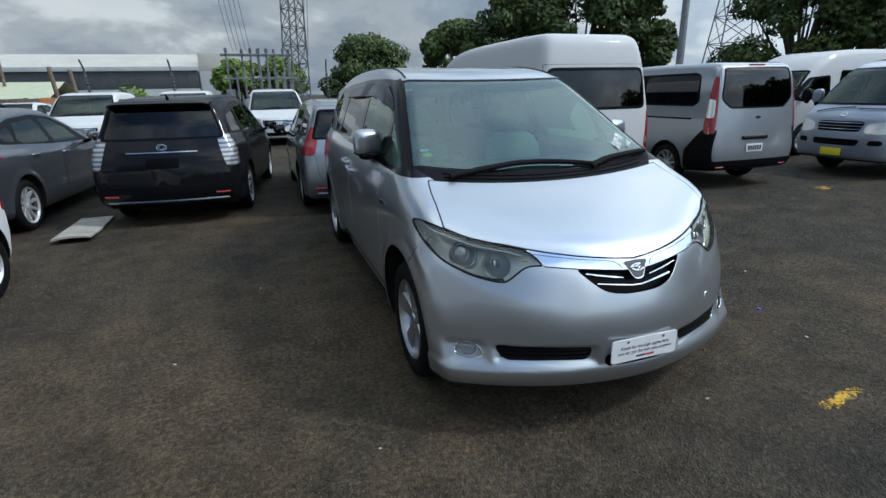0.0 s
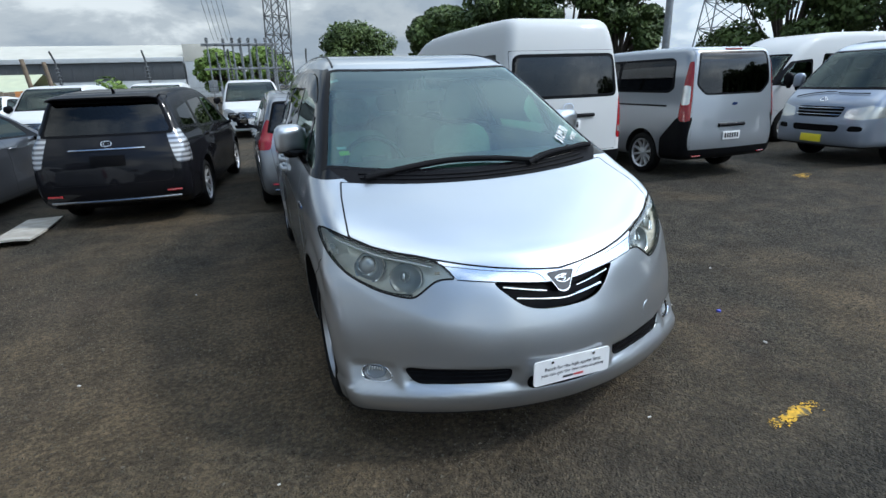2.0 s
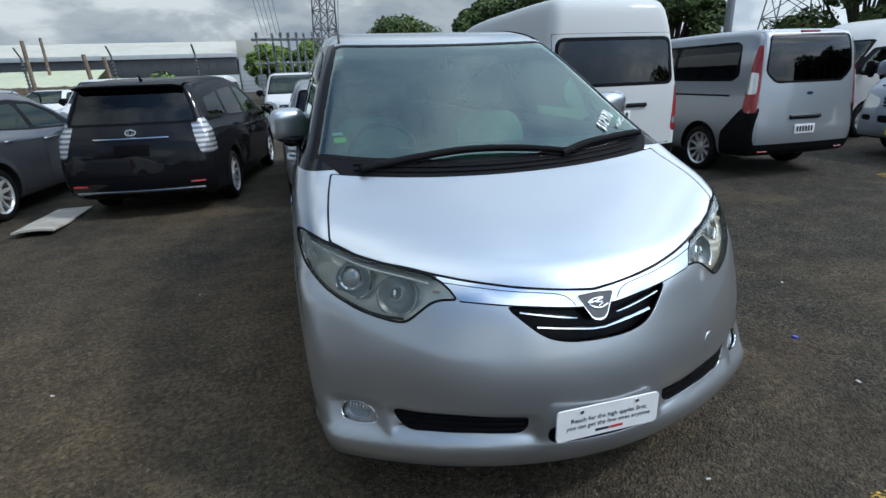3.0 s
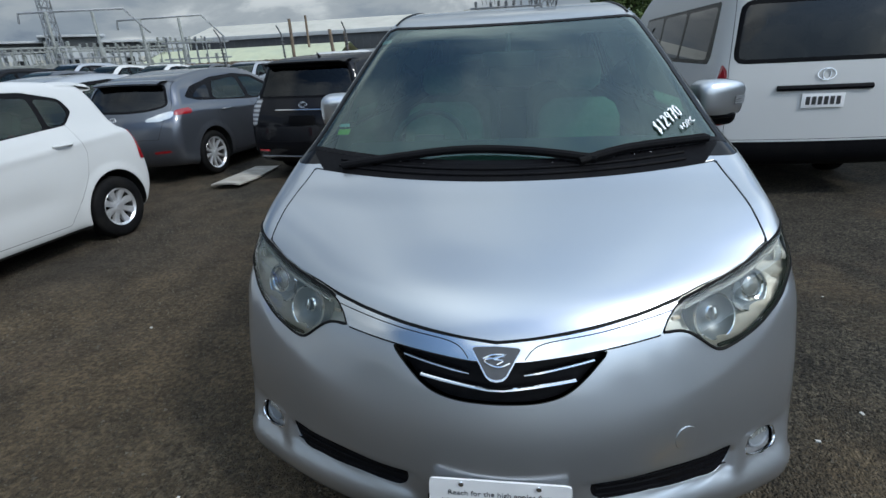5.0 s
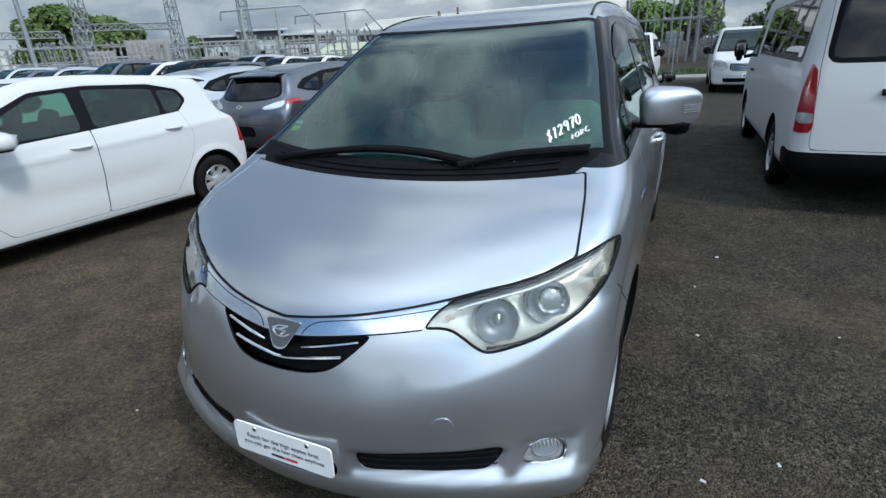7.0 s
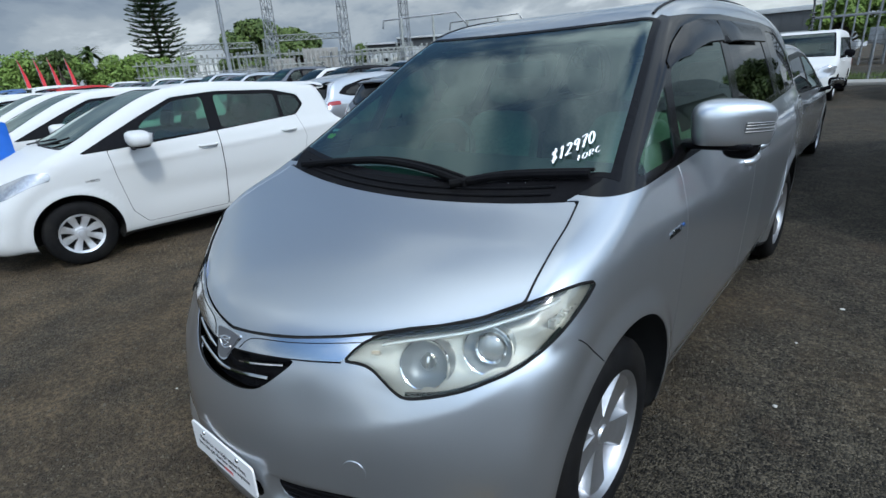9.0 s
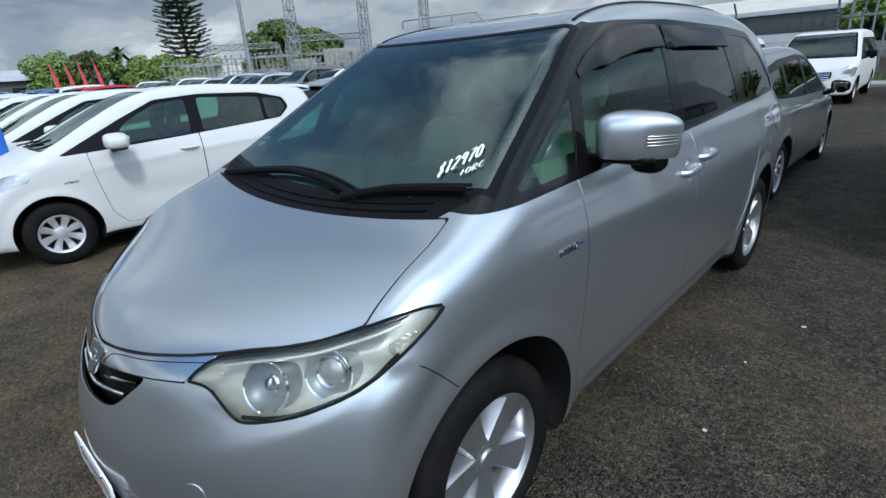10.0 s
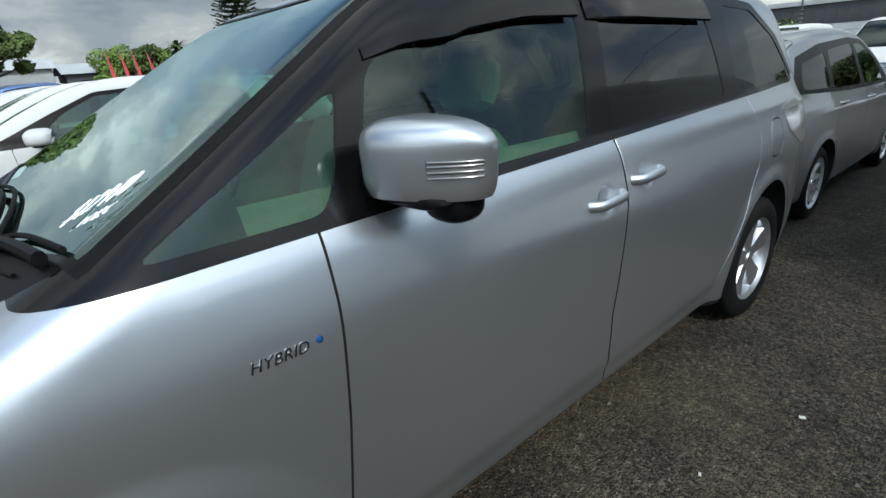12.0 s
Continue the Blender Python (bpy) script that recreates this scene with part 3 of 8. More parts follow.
COMPACT = Shell(
    [(-0.75, 0.200), (-0.82, 0.320), (-0.83, 0.480), (-0.78, 0.620), (-0.62, 0.780), (-0.28, 0.930), (0.05, 1.046), (0.45, 1.250), (0.85, 1.421), (1.2, 1.487), (1.6, 1.495), (2.1, 1.460), (2.46, 1.435), (2.72, 1.40), (2.80, 1.29), (2.90, 1.05),
     (3.07, 0.930), (3.15, 0.720), (3.165, 0.450), (3.1, 0.280), (2.95, 0.200), (1.2, 0.170)],
    [(0.1, 0.77), (0.25, 0.815), (0.5, 0.842), (0.75, 0.845), (0.9, 0.832), (0.99, 0.805), (1.06, 0.765), (1.2, 0.70), (1.35, 0.625), (1.5, 0.55)],
    nose=(0.5, 0.1, 0.75, 1.05), tail=(0.22, 2.2, 3.0), taper=[(-0.85, 0.93), (-0.2, 0.985), (0.3, 1), (2.2, 1), (3.1, 0.955)], k=0.085, cell=0.025, relief=pressed(2.55, 0.298, 0.345, 0.80, 0.055, 0.013))
HIGH_VAN = Shell(
    [(-0.95, 0.28), (-1.0, 0.4), (-1.0, 0.6), (-0.97, 0.8), (-0.89, 1.0), (-0.72, 1.16), (-0.25, 1.62), (-0.05, 1.82), (0.25, 2.02), (0.7, 2.19), (1.3, 2.26), (2.5, 2.28), (3.8, 2.27), (4.1, 2.23), (4.19, 2.12), (4.27, 1.75),
     (4.33, 1.3), (4.36, 1.0), (4.37, 0.6), (4.36, 0.42), (4.25, 0.32), (2.0, 0.29)],
    [(0.2, 0.9), (0.35, 0.93), (0.6, 0.94), (1.0, 0.94), (1.15, 0.93), (1.6, 0.865), (1.9, 0.82), (2.1, 0.775), (2.4, 0.69)],
    nose=(0.22, 0.2, 0.75, 1.05), tail=(0.07, 3.2, 4.0), taper=[(-1.0, 0.95), (-0.3, 1), (4.4, 0.99)], k=0.15, cell=0.03)
LOW_VAN = Shell(
    [(-0.95, 0.28), (-1.0, 0.4), (-1.0, 0.6), (-0.97, 0.8), (-0.89, 1.0), (-0.72, 1.16), (-0.25, 1.62), (-0.05, 1.79), (0.25, 1.90), (0.7, 1.96), (1.3, 1.98), (2.5, 1.98), (3.3, 1.97), (3.53, 1.93), (3.62, 1.8),
     (3.70, 1.3), (3.73, 1.0), (3.74, 0.6), (3.73, 0.42), (3.62, 0.32), (2.0, 0.29)],
    [(0.2, 0.82), (0.35, 0.84), (0.6, 0.848), (1.0, 0.848), (1.15, 0.84), (1.6, 0.775), (1.9, 0.72), (2.1, 0.68)],
    nose=(0.22, 0.2, 0.75, 1.05), tail=(0.07, 2.6, 3.4), taper=[(-1.0, 0.95), (-0.3, 1), (3.8, 0.99)], k=0.13, cell=0.03)
PANEL_VAN = Shell(
    [(-0.93, 0.25), (-1.0, 0.4), (-1.0, 0.65), (-0.93, 0.9), (-0.75, 1.02), (-0.35, 1.15), (0.0, 1.32), (0.5, 1.7), (0.8, 1.87), (1.2, 1.95), (2.2, 1.985), (3.4, 1.975), (3.72, 1.95), (3.82, 1.84), (3.9, 1.3),
     (3.95, 0.85), (3.97, 0.5), (3.9, 0.32), (2.0, 0.26)],
    [(0.2, 0.93), (0.4, 0.97), (0.7, 0.986), (1.0, 0.982), (1.15, 0.965), (1.6, 0.90), (1.85, 0.845), (2.05, 0.79)],
    nose=(0.4, 0.15, 0.75, 1.1), tail=(0.06, 2.8, 3.6), taper=[(-1.0, 0.93), (0.0, 1), (4.0, 0.985)], k=0.13, cell=0.03)
PEOPLE_VAN = Shell(
    [(-0.85, 0.25), (-0.92, 0.4), (-0.92, 0.62), (-0.86, 0.82), (-0.72, 0.98), (-0.4, 1.08), (-0.05, 1.2), (0.45, 1.6), (0.75, 1.79), (1.1, 1.88), (2.0, 1.92), (3.3, 1.9), (3.75, 1.85), (3.88, 1.72), (4.0, 1.3),
     (4.12, 0.9), (4.17, 0.6), (4.1, 0.32), (2.0, 0.25)],
    [(0.2, 0.90), (0.4, 0.945), (0.7, 0.96), (1.0, 0.95), (1.12, 0.925), (1.5, 0.845), (1.75, 0.78), (2.0, 0.70)],
    nose=(0.4, 0.1, 0.75, 1.1), tail=(0.1, 2.8, 3.8), taper=[(-0.95, 0.93), (0.0, 1), (4.2, 0.97)], k=0.13, cell=0.03)


# ---- vehicles ----
def on_flank(poly, sign=1, keep=0.3):
    poly = np.asarray(poly, float)
    return lambda s, P: np.minimum(inside(P[:, 1], P[:, 2], poly), sign * P[:, 0] - keep)


def on_face(poly, sign=0, limit=0.6, back=False):
    """Front view (x, z); sign 1 or -1 takes one side of the car, 0 the whole."""
    poly = np.asarray(poly, float)

    def field(s, P):
        g = inside(P[:, 0] if sign == 0 else sign * P[:, 0], P[:, 2], poly)
        g = np.minimum(g, (P[:, 1] - limit) if back else (limit - P[:, 1]))
        return g if sign == 0 else np.minimum(g, sign * P[:, 0])

    return field


def on_screen(s0, s1, margin):
    def field(s, P):
        t = s.sheared(P[:, 0], P[:, 1], P[:, 2])
        g = np.minimum(np.minimum(t - s0, s1 - t), s.half(P[:, 1], P[:, 2]) - margin - np.abs(P[:, 0]))
        return np.minimum(g, P[:, 2] - 0.8)

    return field


def rounded(points, size=2):
    """A polygon with its corners rounded off (1: tight, 2: wider)."""
    p = np.array(points, float)
    n, reach, out = len(p), 0.035 * size, []
    for i in range(n):
        a, b, c = p[i - 1], p[i], p[(i + 1) % n]
        da, dc = np.linalg.norm(a - b), np.linalg.norm(c - b)
        u, v = b + (a - b) * min(reach / da, 0.45), b + (c - b) * min(reach / dc, 0.45)
        for t in (0.0, 0.25, 0.5, 0.75, 1.0):
            out.append((1 - t) ** 2 * u + 2 * t * (1 - t) * b + t * t * v)
    return np.array(out)


WHEELS = {}


def wheel_meshes(style, r, width):
    """Tyre, rim and brake of a wheel; the axle along x, the face towards +x."""
    key = (style, r, width)
    if key in WHEELS:
        return WHEELS[key]
    rim_r = r * {"minivan": 0.665, "cover": 0.60, "sport": 0.70, "van": 0.58}[style]
    w = width / 2
    ty = Solid()
    prof = [(-w * 0.80, rim_r - 0.004), (-w * 0.95, rim_r + 0.012), (-w, (r + rim_r) / 2), (-w * 0.90, r - 0.02), (-w * 0.72, r - 0.003)]
    for q in (-0.45, -0.15, 0.15, 0.45):
        prof += [(w * (q - 0.10), r), (w * (q - 0.03), r), (w * (q - 0.028), r - 0.008), (w * (q + 0.028), r - 0.008), (w * (q + 0.03), r)]
    prof += [(w * 0.72, r - 0.003), (w * 0.90, r - 0.02), (w, (r + rim_r) / 2), (w * 0.99, rim_r + 0.03), (w * 0.95, rim_r + 0.012), (w * 0.80, rim_r - 0.004)]
    ty.lathe(prof, 48)
    tyre = ty.part("tyre", RUBBER, sharp=50)
    face = w * 0.62
    rm = Solid()
    rm.lathe([(w * 0.70, rim_r - 0.016), (w * 0.74, rim_r - 0.014), (w * 0.84, rim_r - 0.002), (w * 0.9, rim_r + 0.004), (w * 0.86, rim_r + 0.008)], 48)
    count = {"minivan": 5, "cover": 8, "sport": 10, "van": 6}[style]
    hub_r = 0.062
    for i in range(count):
        a = 2 * math.pi * (i + 0.25) / count
        m = Matrix.Rotation(a, 4, "X")
        half0 = {"minivan": 0.038, "cover": 0.022, "sport": 0.017, "van": 0.036}[style]
        half1 = {"minivan": 0.070, "cover": 0.036 * r / 0.29, "sport": 0.021, "van": 0.06}[style]
        dish = {"minivan": 0.006, "cover": 0.012, "sport": 0.02, "van": 0.03}[style]
        rows = []
        for k in range(6):
            t = k / 5
            rr = hub_r * 0.7 + t * (rim_r - 0.010 - hub_r * 0.7)
            h = half0 + (half1 - half0) * t**1.4
            x = face - dish * math.sin(math.pi * min(t * 1.1, 1)) * 0.6 + 0.012 * t
            wall, flare = (0.062, 1.24) if style == "minivan" else (0.032, 1.02)
            rows.append([(x - wall, -h * flare, rr), (x - 0.008, -h * 1.0, rr), (x, -h * 0.88, rr), (x + 0.002, 0, rr), (x, h * 0.88, rr), (x - 0.008, h, rr), (x - wall, h * flare, rr)])
        o = len(rm.p)
        rm.sheet(rows)
        rm.p[o:] = [tuple(m @ Vector(v)) for v in rm.p[o:]]
    rm.lathe([(face - 0.03, hub_r + 0.012), (face - 0.004, hub_r + 0.004), (face + 0.004, hub_r - 0.01), (face + 0.002, 0.034), (face + 0.010, 0.030), (face + 0.012, 0.02), (face + 0.012, 0.0)], 24)
    if style in ("minivan", "sport", "van"):
        for i in range(5):
            a = 2 * math.pi * (i + 0.1) / 5
            m = Matrix.Rotation(a, 4, "X") @ Matrix.Translation((face - 0.002, 0, 0.05))
            rm.lathe([(0, 0.012), (0.004, 0.011), (0.004, 0.008), (-0.004, 0.007), (-0.004, 0.0)], 8, m)
    br = Solid()
    barrel = [(-w * 0.8, rim_r - 0.006), (-w * 0.2, rim_r - 0.03), (w * 0.55, rim_r - 0.025), (w * 0.70, rim_r - 0.016)]
    if style != "minivan":
        br.lathe(barrel, 48)
    else:
        rm.lathe(barrel, 48)
    rim = rm.part("rim", ALLOY if style == "minivan" else RIM_SILVER, sharp=40)
    br.lathe([(w * 0.05, 0.04), (w * 0.05, rim_r * 0.78), (w * -0.08, rim_r * 0.78), (w * -0.08, 0.04)], 32)
    br.lathe([(-w * 0.5, 0.0), (-w * 0.5, rim_r - 0.02), (-w * 0.48, 0.02)], 32)
    disc = br.part("wheel", DISC if style != "cover" else UNDER)
    WHEELS[key] = [o.data for o in (disc, tyre, rim)]
    for o in (disc, tyre, rim):
        bpy.data.objects.remove(o)
    return WHEELS[key]


def add_wheels(root, style, r, width, outer, base):
    disc, tyre, rim = wheel_meshes(style, r, width)
    for y in (0.0, base):
        for sign in (1, -1):
            hub = new("wheel", disc)
            hub.parent = root
            hub.matrix_basis = pose(sign * (outer - width / 2), y, r, (17 * y + 8) * sign, 0, 0 if sign > 0 else 180)
            for nm, me in (("tyre", tyre), ("rim", rim)):
                o = new(nm, me)
                o.parent = hub


def superbox(size, e=0.35, n=10, m=None):
    """Points and faces of a rounded pod of the given half sizes."""
    s = Solid()
    rows = []

    def pw(v):
        return math.copysign(abs(v) ** e, v)

    for i in range(n + 1):
        a = -math.pi / 2 + math.pi * i / n
        row = []
        for j in range(2 * n + 1):
            b = 2 * math.pi * j / (2 * n)
            row.append((size[0] * pw(math.cos(a)) * pw(math.cos(b)), size[1] * pw(math.cos(a)) * pw(math.sin(b)), size[2] * pw(math.sin(a))))
        rows.append(row)
    s.sheet(rows)
    if m is not None:
        s.p = [tuple(m @ Vector(v)) for v in s.p]
    return s


def add_mirrors(root, shell, y, z, size=(0.12, 0.075, 0.08), mat=None, out=0.06):
    """Door mirrors: housing, glass, stalk, on both flanks."""
    for sign in (1, -1):
        base = shell.on_side(y, z - 0.10, sign)[0]
        c = Vector((base[0] + sign * (size[0] + out), y, z))
        m = Matrix.Translation(c) @ pose(0, 0, 0, 0, 0, -6 * sign)
        pod = superbox(size, 0.62, 12, m)
        # the housing narrows towards the nose
        pod.p = [(v[0], v[1], c.z + max(v[2] - c.z, -0.8 * size[2]) - 0.012 * ((v[0] - c.x) * sign / size[0])) for v in pod.p]
        housing = pod.part("mirror_housing", mat or PAINT, root)
        face = Solid()
        face.box((2 * size[0] * 0.72, 0.006, 2 * size[2] * 0.66), m @ Matrix.Translation((0, size[1] * 0.97, 0)) @ pose(0, 0, 0, -9, 0, 0), 0.002)
        face.part("mirror_glass", CHROME, housing, "silvered mirror glass")
        foot = superbox((size[0] * 0.50, size[1] * 0.75, size[2] * 0.42), 0.7, 6, m @ Matrix.Translation((sign * size[0] * 0.12, 0.1 * size[1], -size[2] * 0.95)))
        foot.tube([(base[0] - sign * 0.02, y, z - 0.10), (c.x - sign * size[0] * 0.6, y, z - size[2] * 0.9)], [0.03, 0.025], 8)
        foot.part("mirror_foot", BLACK_TRIM, housing, "black mirror foot")


def seat_solid(x, y, z=0.42, w=0.5, tall=0.62, lean=18):
    s = Solid()
    s.p = []
    for pod in (superbox((w / 2, 0.26, 0.085), 0.5, 8, Matrix.Translation((x, y, z)) @ pose(0, 0, 0, 8, 0, 0)),
                superbox((w / 2 * 0.95, 0.075, tall / 2), 0.5, 8, Matrix.Translation((x, y + 0.27, z + tall / 2)) @ pose(0, 0, 0, -lean, 0, 0)),
                superbox((0.13, 0.055, 0.095), 0.6, 6, Matrix.Translation((x, y + 0.27 + 0.14, z + tall + 0.11)) @ pose(0, 0, 0, -lean, 0, 0))):
        s.add(pod.p, pod.f)
    return s


def add_cabin(root, seats, cloth, wheel_at=None, dash=None, dash_mat=None):
    for x, y, z, w in seats:
        seat_solid(x, y, z, w).part("seat", cloth, root)
    if dash:
        y0, y1, z0, z1, w = dash
        d = Solid()
        rows = []
        for t in np.linspace(-1, 1, 13):
            b = 0.05 * t * t
            rows.append([(w * t, y0 + b, z0 - 0.03), (w * t, y0 + 0.35 * (y1 - y0), z1 - 0.02), (w * t, y1 - 0.1, z1), (w * t, y1 - 0.02, z1 - 0.05), (w * t, y1, z1 - 0.2), (w * t, y1 - 0.08, z1 - 0.5)])
        d.sheet(rows)
        d.part("dashboard", dash_mat or DASH, root)
    if wheel_at:
        m = Matrix.Translation(wheel_at) @ pose(0, 0, 0, 62, 0, 0)
        s = Solid()
        s.lathe([(0.016 * math.sin(a), 0.185 + 0.016 * math.cos(a)) for a in np.linspace(0, 2 * math.pi, 9)[:-1]], 32, m, "z", True)
        s.box((0.16, 0.12, 0.04), m, 0.015)
        for a in (0, 180, 270):
            s.box((0.13, 0.03, 0.015), m @ pose(0, 0, 0, 0, 0, a) @ Matrix.Translation((0.11, 0, 0)), 0.004)
        s.part("steering_wheel", dash_mat or DASH, root)


def arch_liners(root, shell, radius, zc, base, inner=0.5, floor=0.2):
    for y in (0.0, base):
        for sign in (1, -1):
            s = Solid()
            angle = np.linspace(-0.35, math.pi + 0.35, 29)
            ys, zs = y + radius * np.cos(angle), np.maximum(zc + radius * np.sin(angle), floor)
            edge = shell.on_side(ys, np.maximum(zs, floor + 0.03), sign)
            rows = [[(e[0] - sign * 0.004, a, b) for e, a, b in zip(edge, ys, zs)], [(e[0] - sign * 0.05, y + (a - y) * 1.06, zc + (b - zc) * 1.06) for e, a, b in zip(edge, ys, zs)], [(sign * inner, y + (a - y) * 1.06, zc + (b - zc) * 1.06) for e, a, b in zip(edge, ys, zs)]]
            s.sheet(rows)
            s.add([(sign * inner, y, zc)] + rows[2], [(0, i + 1, i + 2) for i in range(len(angle) - 1)])
            s.part("wheel_arch", UNDER, root)


def plate_part(root, m, size=(0.36, 0.125), mat=None, ink=6, name="number_plate", parent=None):
    """A number plate; its characters stay plain bars."""
    s = Solid()
    s.box((size[0], size[1], 0.006), m @ Matrix.Translation((0, 0, 0.004)), 0.002)
    plate = s.part(name, mat or PLATE_WHITE, parent or root)
    if ink:
        b = Solid()
        w = size[0] * 0.86 / ink
        for i in range(ink):
            b.box((w * 0.7, size[1] * 0.58, 0.002), m @ Matrix.Translation(((i - (ink - 1) / 2) * w, 0, 0.0085)))
        b.part("plate_bars", PLATE_INK, plate)
    return plate


def build_vehicle(name, label, category, shell, spec):
    """One car at the origin: cuts its shell into panels, panes and lamps and adds wheels and cabin."""
    root = thing(name, label, category, spec.get("group", ""))
    rest = shell.mesh(spec.get("step", 0.05))
    base, r = spec["base"], spec["wheel"]
    R, zc = spec["arch"], spec.get("arch_z", r + 0.01)
    for y in (0.0, base):
        P = rest[0]
        _, rest = split(rest, np.minimum(R - np.hypot(P[:, 1] - y, P[:, 2] - zc), np.abs(P[:, 0]) - 0.45))
    P = rest[0]
    under, rest = split(rest, shell.bounds[0][1] + spec.get("sill", 0.035) - P[:, 2])
    skin("underbody", under, UNDER, root, rim=0)
    # panes
    for nm, field, glass, border, mat in spec["panes"]:
        pane, rest = split(rest, field(shell, rest[0]))
        if border:
            inner, ring = split(pane, field(shell, pane[0]) - border)
            holder = skin(nm + "_surround", ring, mat, root, rim=0.01)
            skin(nm, inner, glass, root, lift=-0.003, rim=0)
        else:
            skin(nm, pane, glass, root, lift=-0.004, rim=0)
    for nm, field, mat, panes in spec.get("bands", ()):
        band, rest = split(rest, field(shell, rest[0]))
        for pn, pf, glass in panes:
            pane, band = split(band, pf(shell, band[0]))
            skin(pn, pane, glass, root, lift=-0.004, rim=0)
        skin(nm, band, mat, root, lift=spec.get("band_lift", -0.002), rim=0.01)
    lined = (rest[0] - spec.get("lining_depth", 0.04) * rest[1], -rest[1], [f[::-1] for f in rest[2]])
    lined = split(lined, lined[0][:, 2] - 0.93)[0]
    skin("cabin_lining", lined, spec.get("lining", LINING_DARK), root, rim=0)
    # lamps, grilles and the like
    for nm, field, mat, lift, lab in spec.get("insets", ()):
        piece, rest = split(rest, field(shell, rest[0]))
        skin(nm, piece, mat, root, lab, lift=lift, rim=0.006)
    # dark skin added under the panels for the shade in their gaps
    inside_skin = (rest[0] - 0.010 * rest[1], rest[1], rest[2])
    skin("inner_body", inside_skin, UNDER, root, rim=0)
    # panels with a gap round them
    gap = spec.get("gap", 0.0025)
    for nm, field in spec.get("panels", ()):
        g = field(shell, rest[0])
        panel, other = split(rest, g - gap)
        rest = split(other, -field(shell, other[0]) - gap)[0]
        skin(nm, panel, PAINT, root, rim=0.003)
    skin("body", rest, PAINT, root, rim=0.003)
    arch_liners(root, shell, R, zc, base, floor=shell.bounds[0][1])
    add_wheels(root, spec.get("rim_style", "sport"), r, spec.get("tyre", 0.2), spec["track"], base)
    return root


def colour(root, rgb, metal):
    for o in (root, *root.children_recursive):
        o.color = (*rgb, metal)
    return root


# ---- the silver minivan ----
def headlight_outline():
    return rounded([(0.884, 0.962), (0.845, 0.962), (0.775, 0.931), (0.685, 0.899), (0.55, 0.873), (0.472, 0.859), (0.415, 0.798), (0.466, 0.799), (0.50, 0.790), (0.538, 0.763), (0.576, 0.732), (0.605, 0.727), (0.655, 0.735), (0.72, 0.752), (0.803, 0.794), (0.84, 0.829), (0.870, 0.872), (0.882, 0.916)], 1)


STROKES = {
    "$": (((0.7, 0.80), (0.5, 0.9), (0.25, 0.82), (0.22, 0.62), (0.5, 0.5), (0.66, 0.36), (0.6, 0.16), (0.35, 0.1), (0.14, 0.22)), ((0.5, 1.08), (0.38, -0.08))),
    "1": (((0.25, 0.82), (0.45, 1.0), (0.38, 0.0)),),
    "2": (((0.08, 0.8), (0.3, 1.0), (0.6, 0.9), (0.6, 0.62), (0.3, 0.28), (0.05, 0.02), (0.4, 0.06), (0.78, 0.04)),),
    "9": (((0.66, 0.84), (0.4, 1.0), (0.14, 0.84), (0.16, 0.58), (0.42, 0.5), (0.64, 0.7), (0.67, 0.9), (0.62, 0.45), (0.56, 0.0)),),
    "7": (((0.06, 0.95), (0.4, 1.0), (0.74, 0.98), (0.52, 0.55), (0.34, 0.0)), ((0.22, 0.5), (0.7, 0.55))),
    "0": (((0.4, 1.0), (0.12, 0.78), (0.1, 0.3), (0.34, 0.0), (0.66, 0.2), (0.7, 0.7), (0.46, 1.0), (0.3, 0.96)),),
    "+": (((0.1, 0.5), (0.75, 0.55)), ((0.46, 0.95), (0.4, 0.1))),
    "O": (((0.4, 0.95), (0.1, 0.7), (0.12, 0.2), (0.42, 0.03), (0.72, 0.3), (0.68, 0.8), (0.36, 0.96)),),
    "R": (((0.18, 0.0), (0.16, 0.95), (0.55, 0.95), (0.66, 0.72), (0.5, 0.52), (0.18, 0.5), (0.45, 0.3), (0.72, 0.0)),),
    "C": (((0.72, 0.86), (0.42, 0.98), (0.12, 0.66), (0.14, 0.24), (0.45, 0.03), (0.78, 0.16)),),
}


def written(shell, words, start, along, up, width):
    """Marker strokes on the windscreen: each sign is drawn in a cell of the line from start, in plan."""
    s = Solid()
    for i, sign in enumerate(words):
        for stroke in STROKES[sign]:
            uv = spline(stroke, 0.12)
            u, v = (i + uv[:, 0]) / len(words), uv[:, 1]
            P = shell.on_top(start[0] + u * along[0] + v * up[0], start[1] + u * along[1] + v * up[1])
            n = shell.normal(P)
            s.tube([tuple(p + 0.005 * q) for p, q in zip(P, n)], width, 6, flat=0.2)
    return s


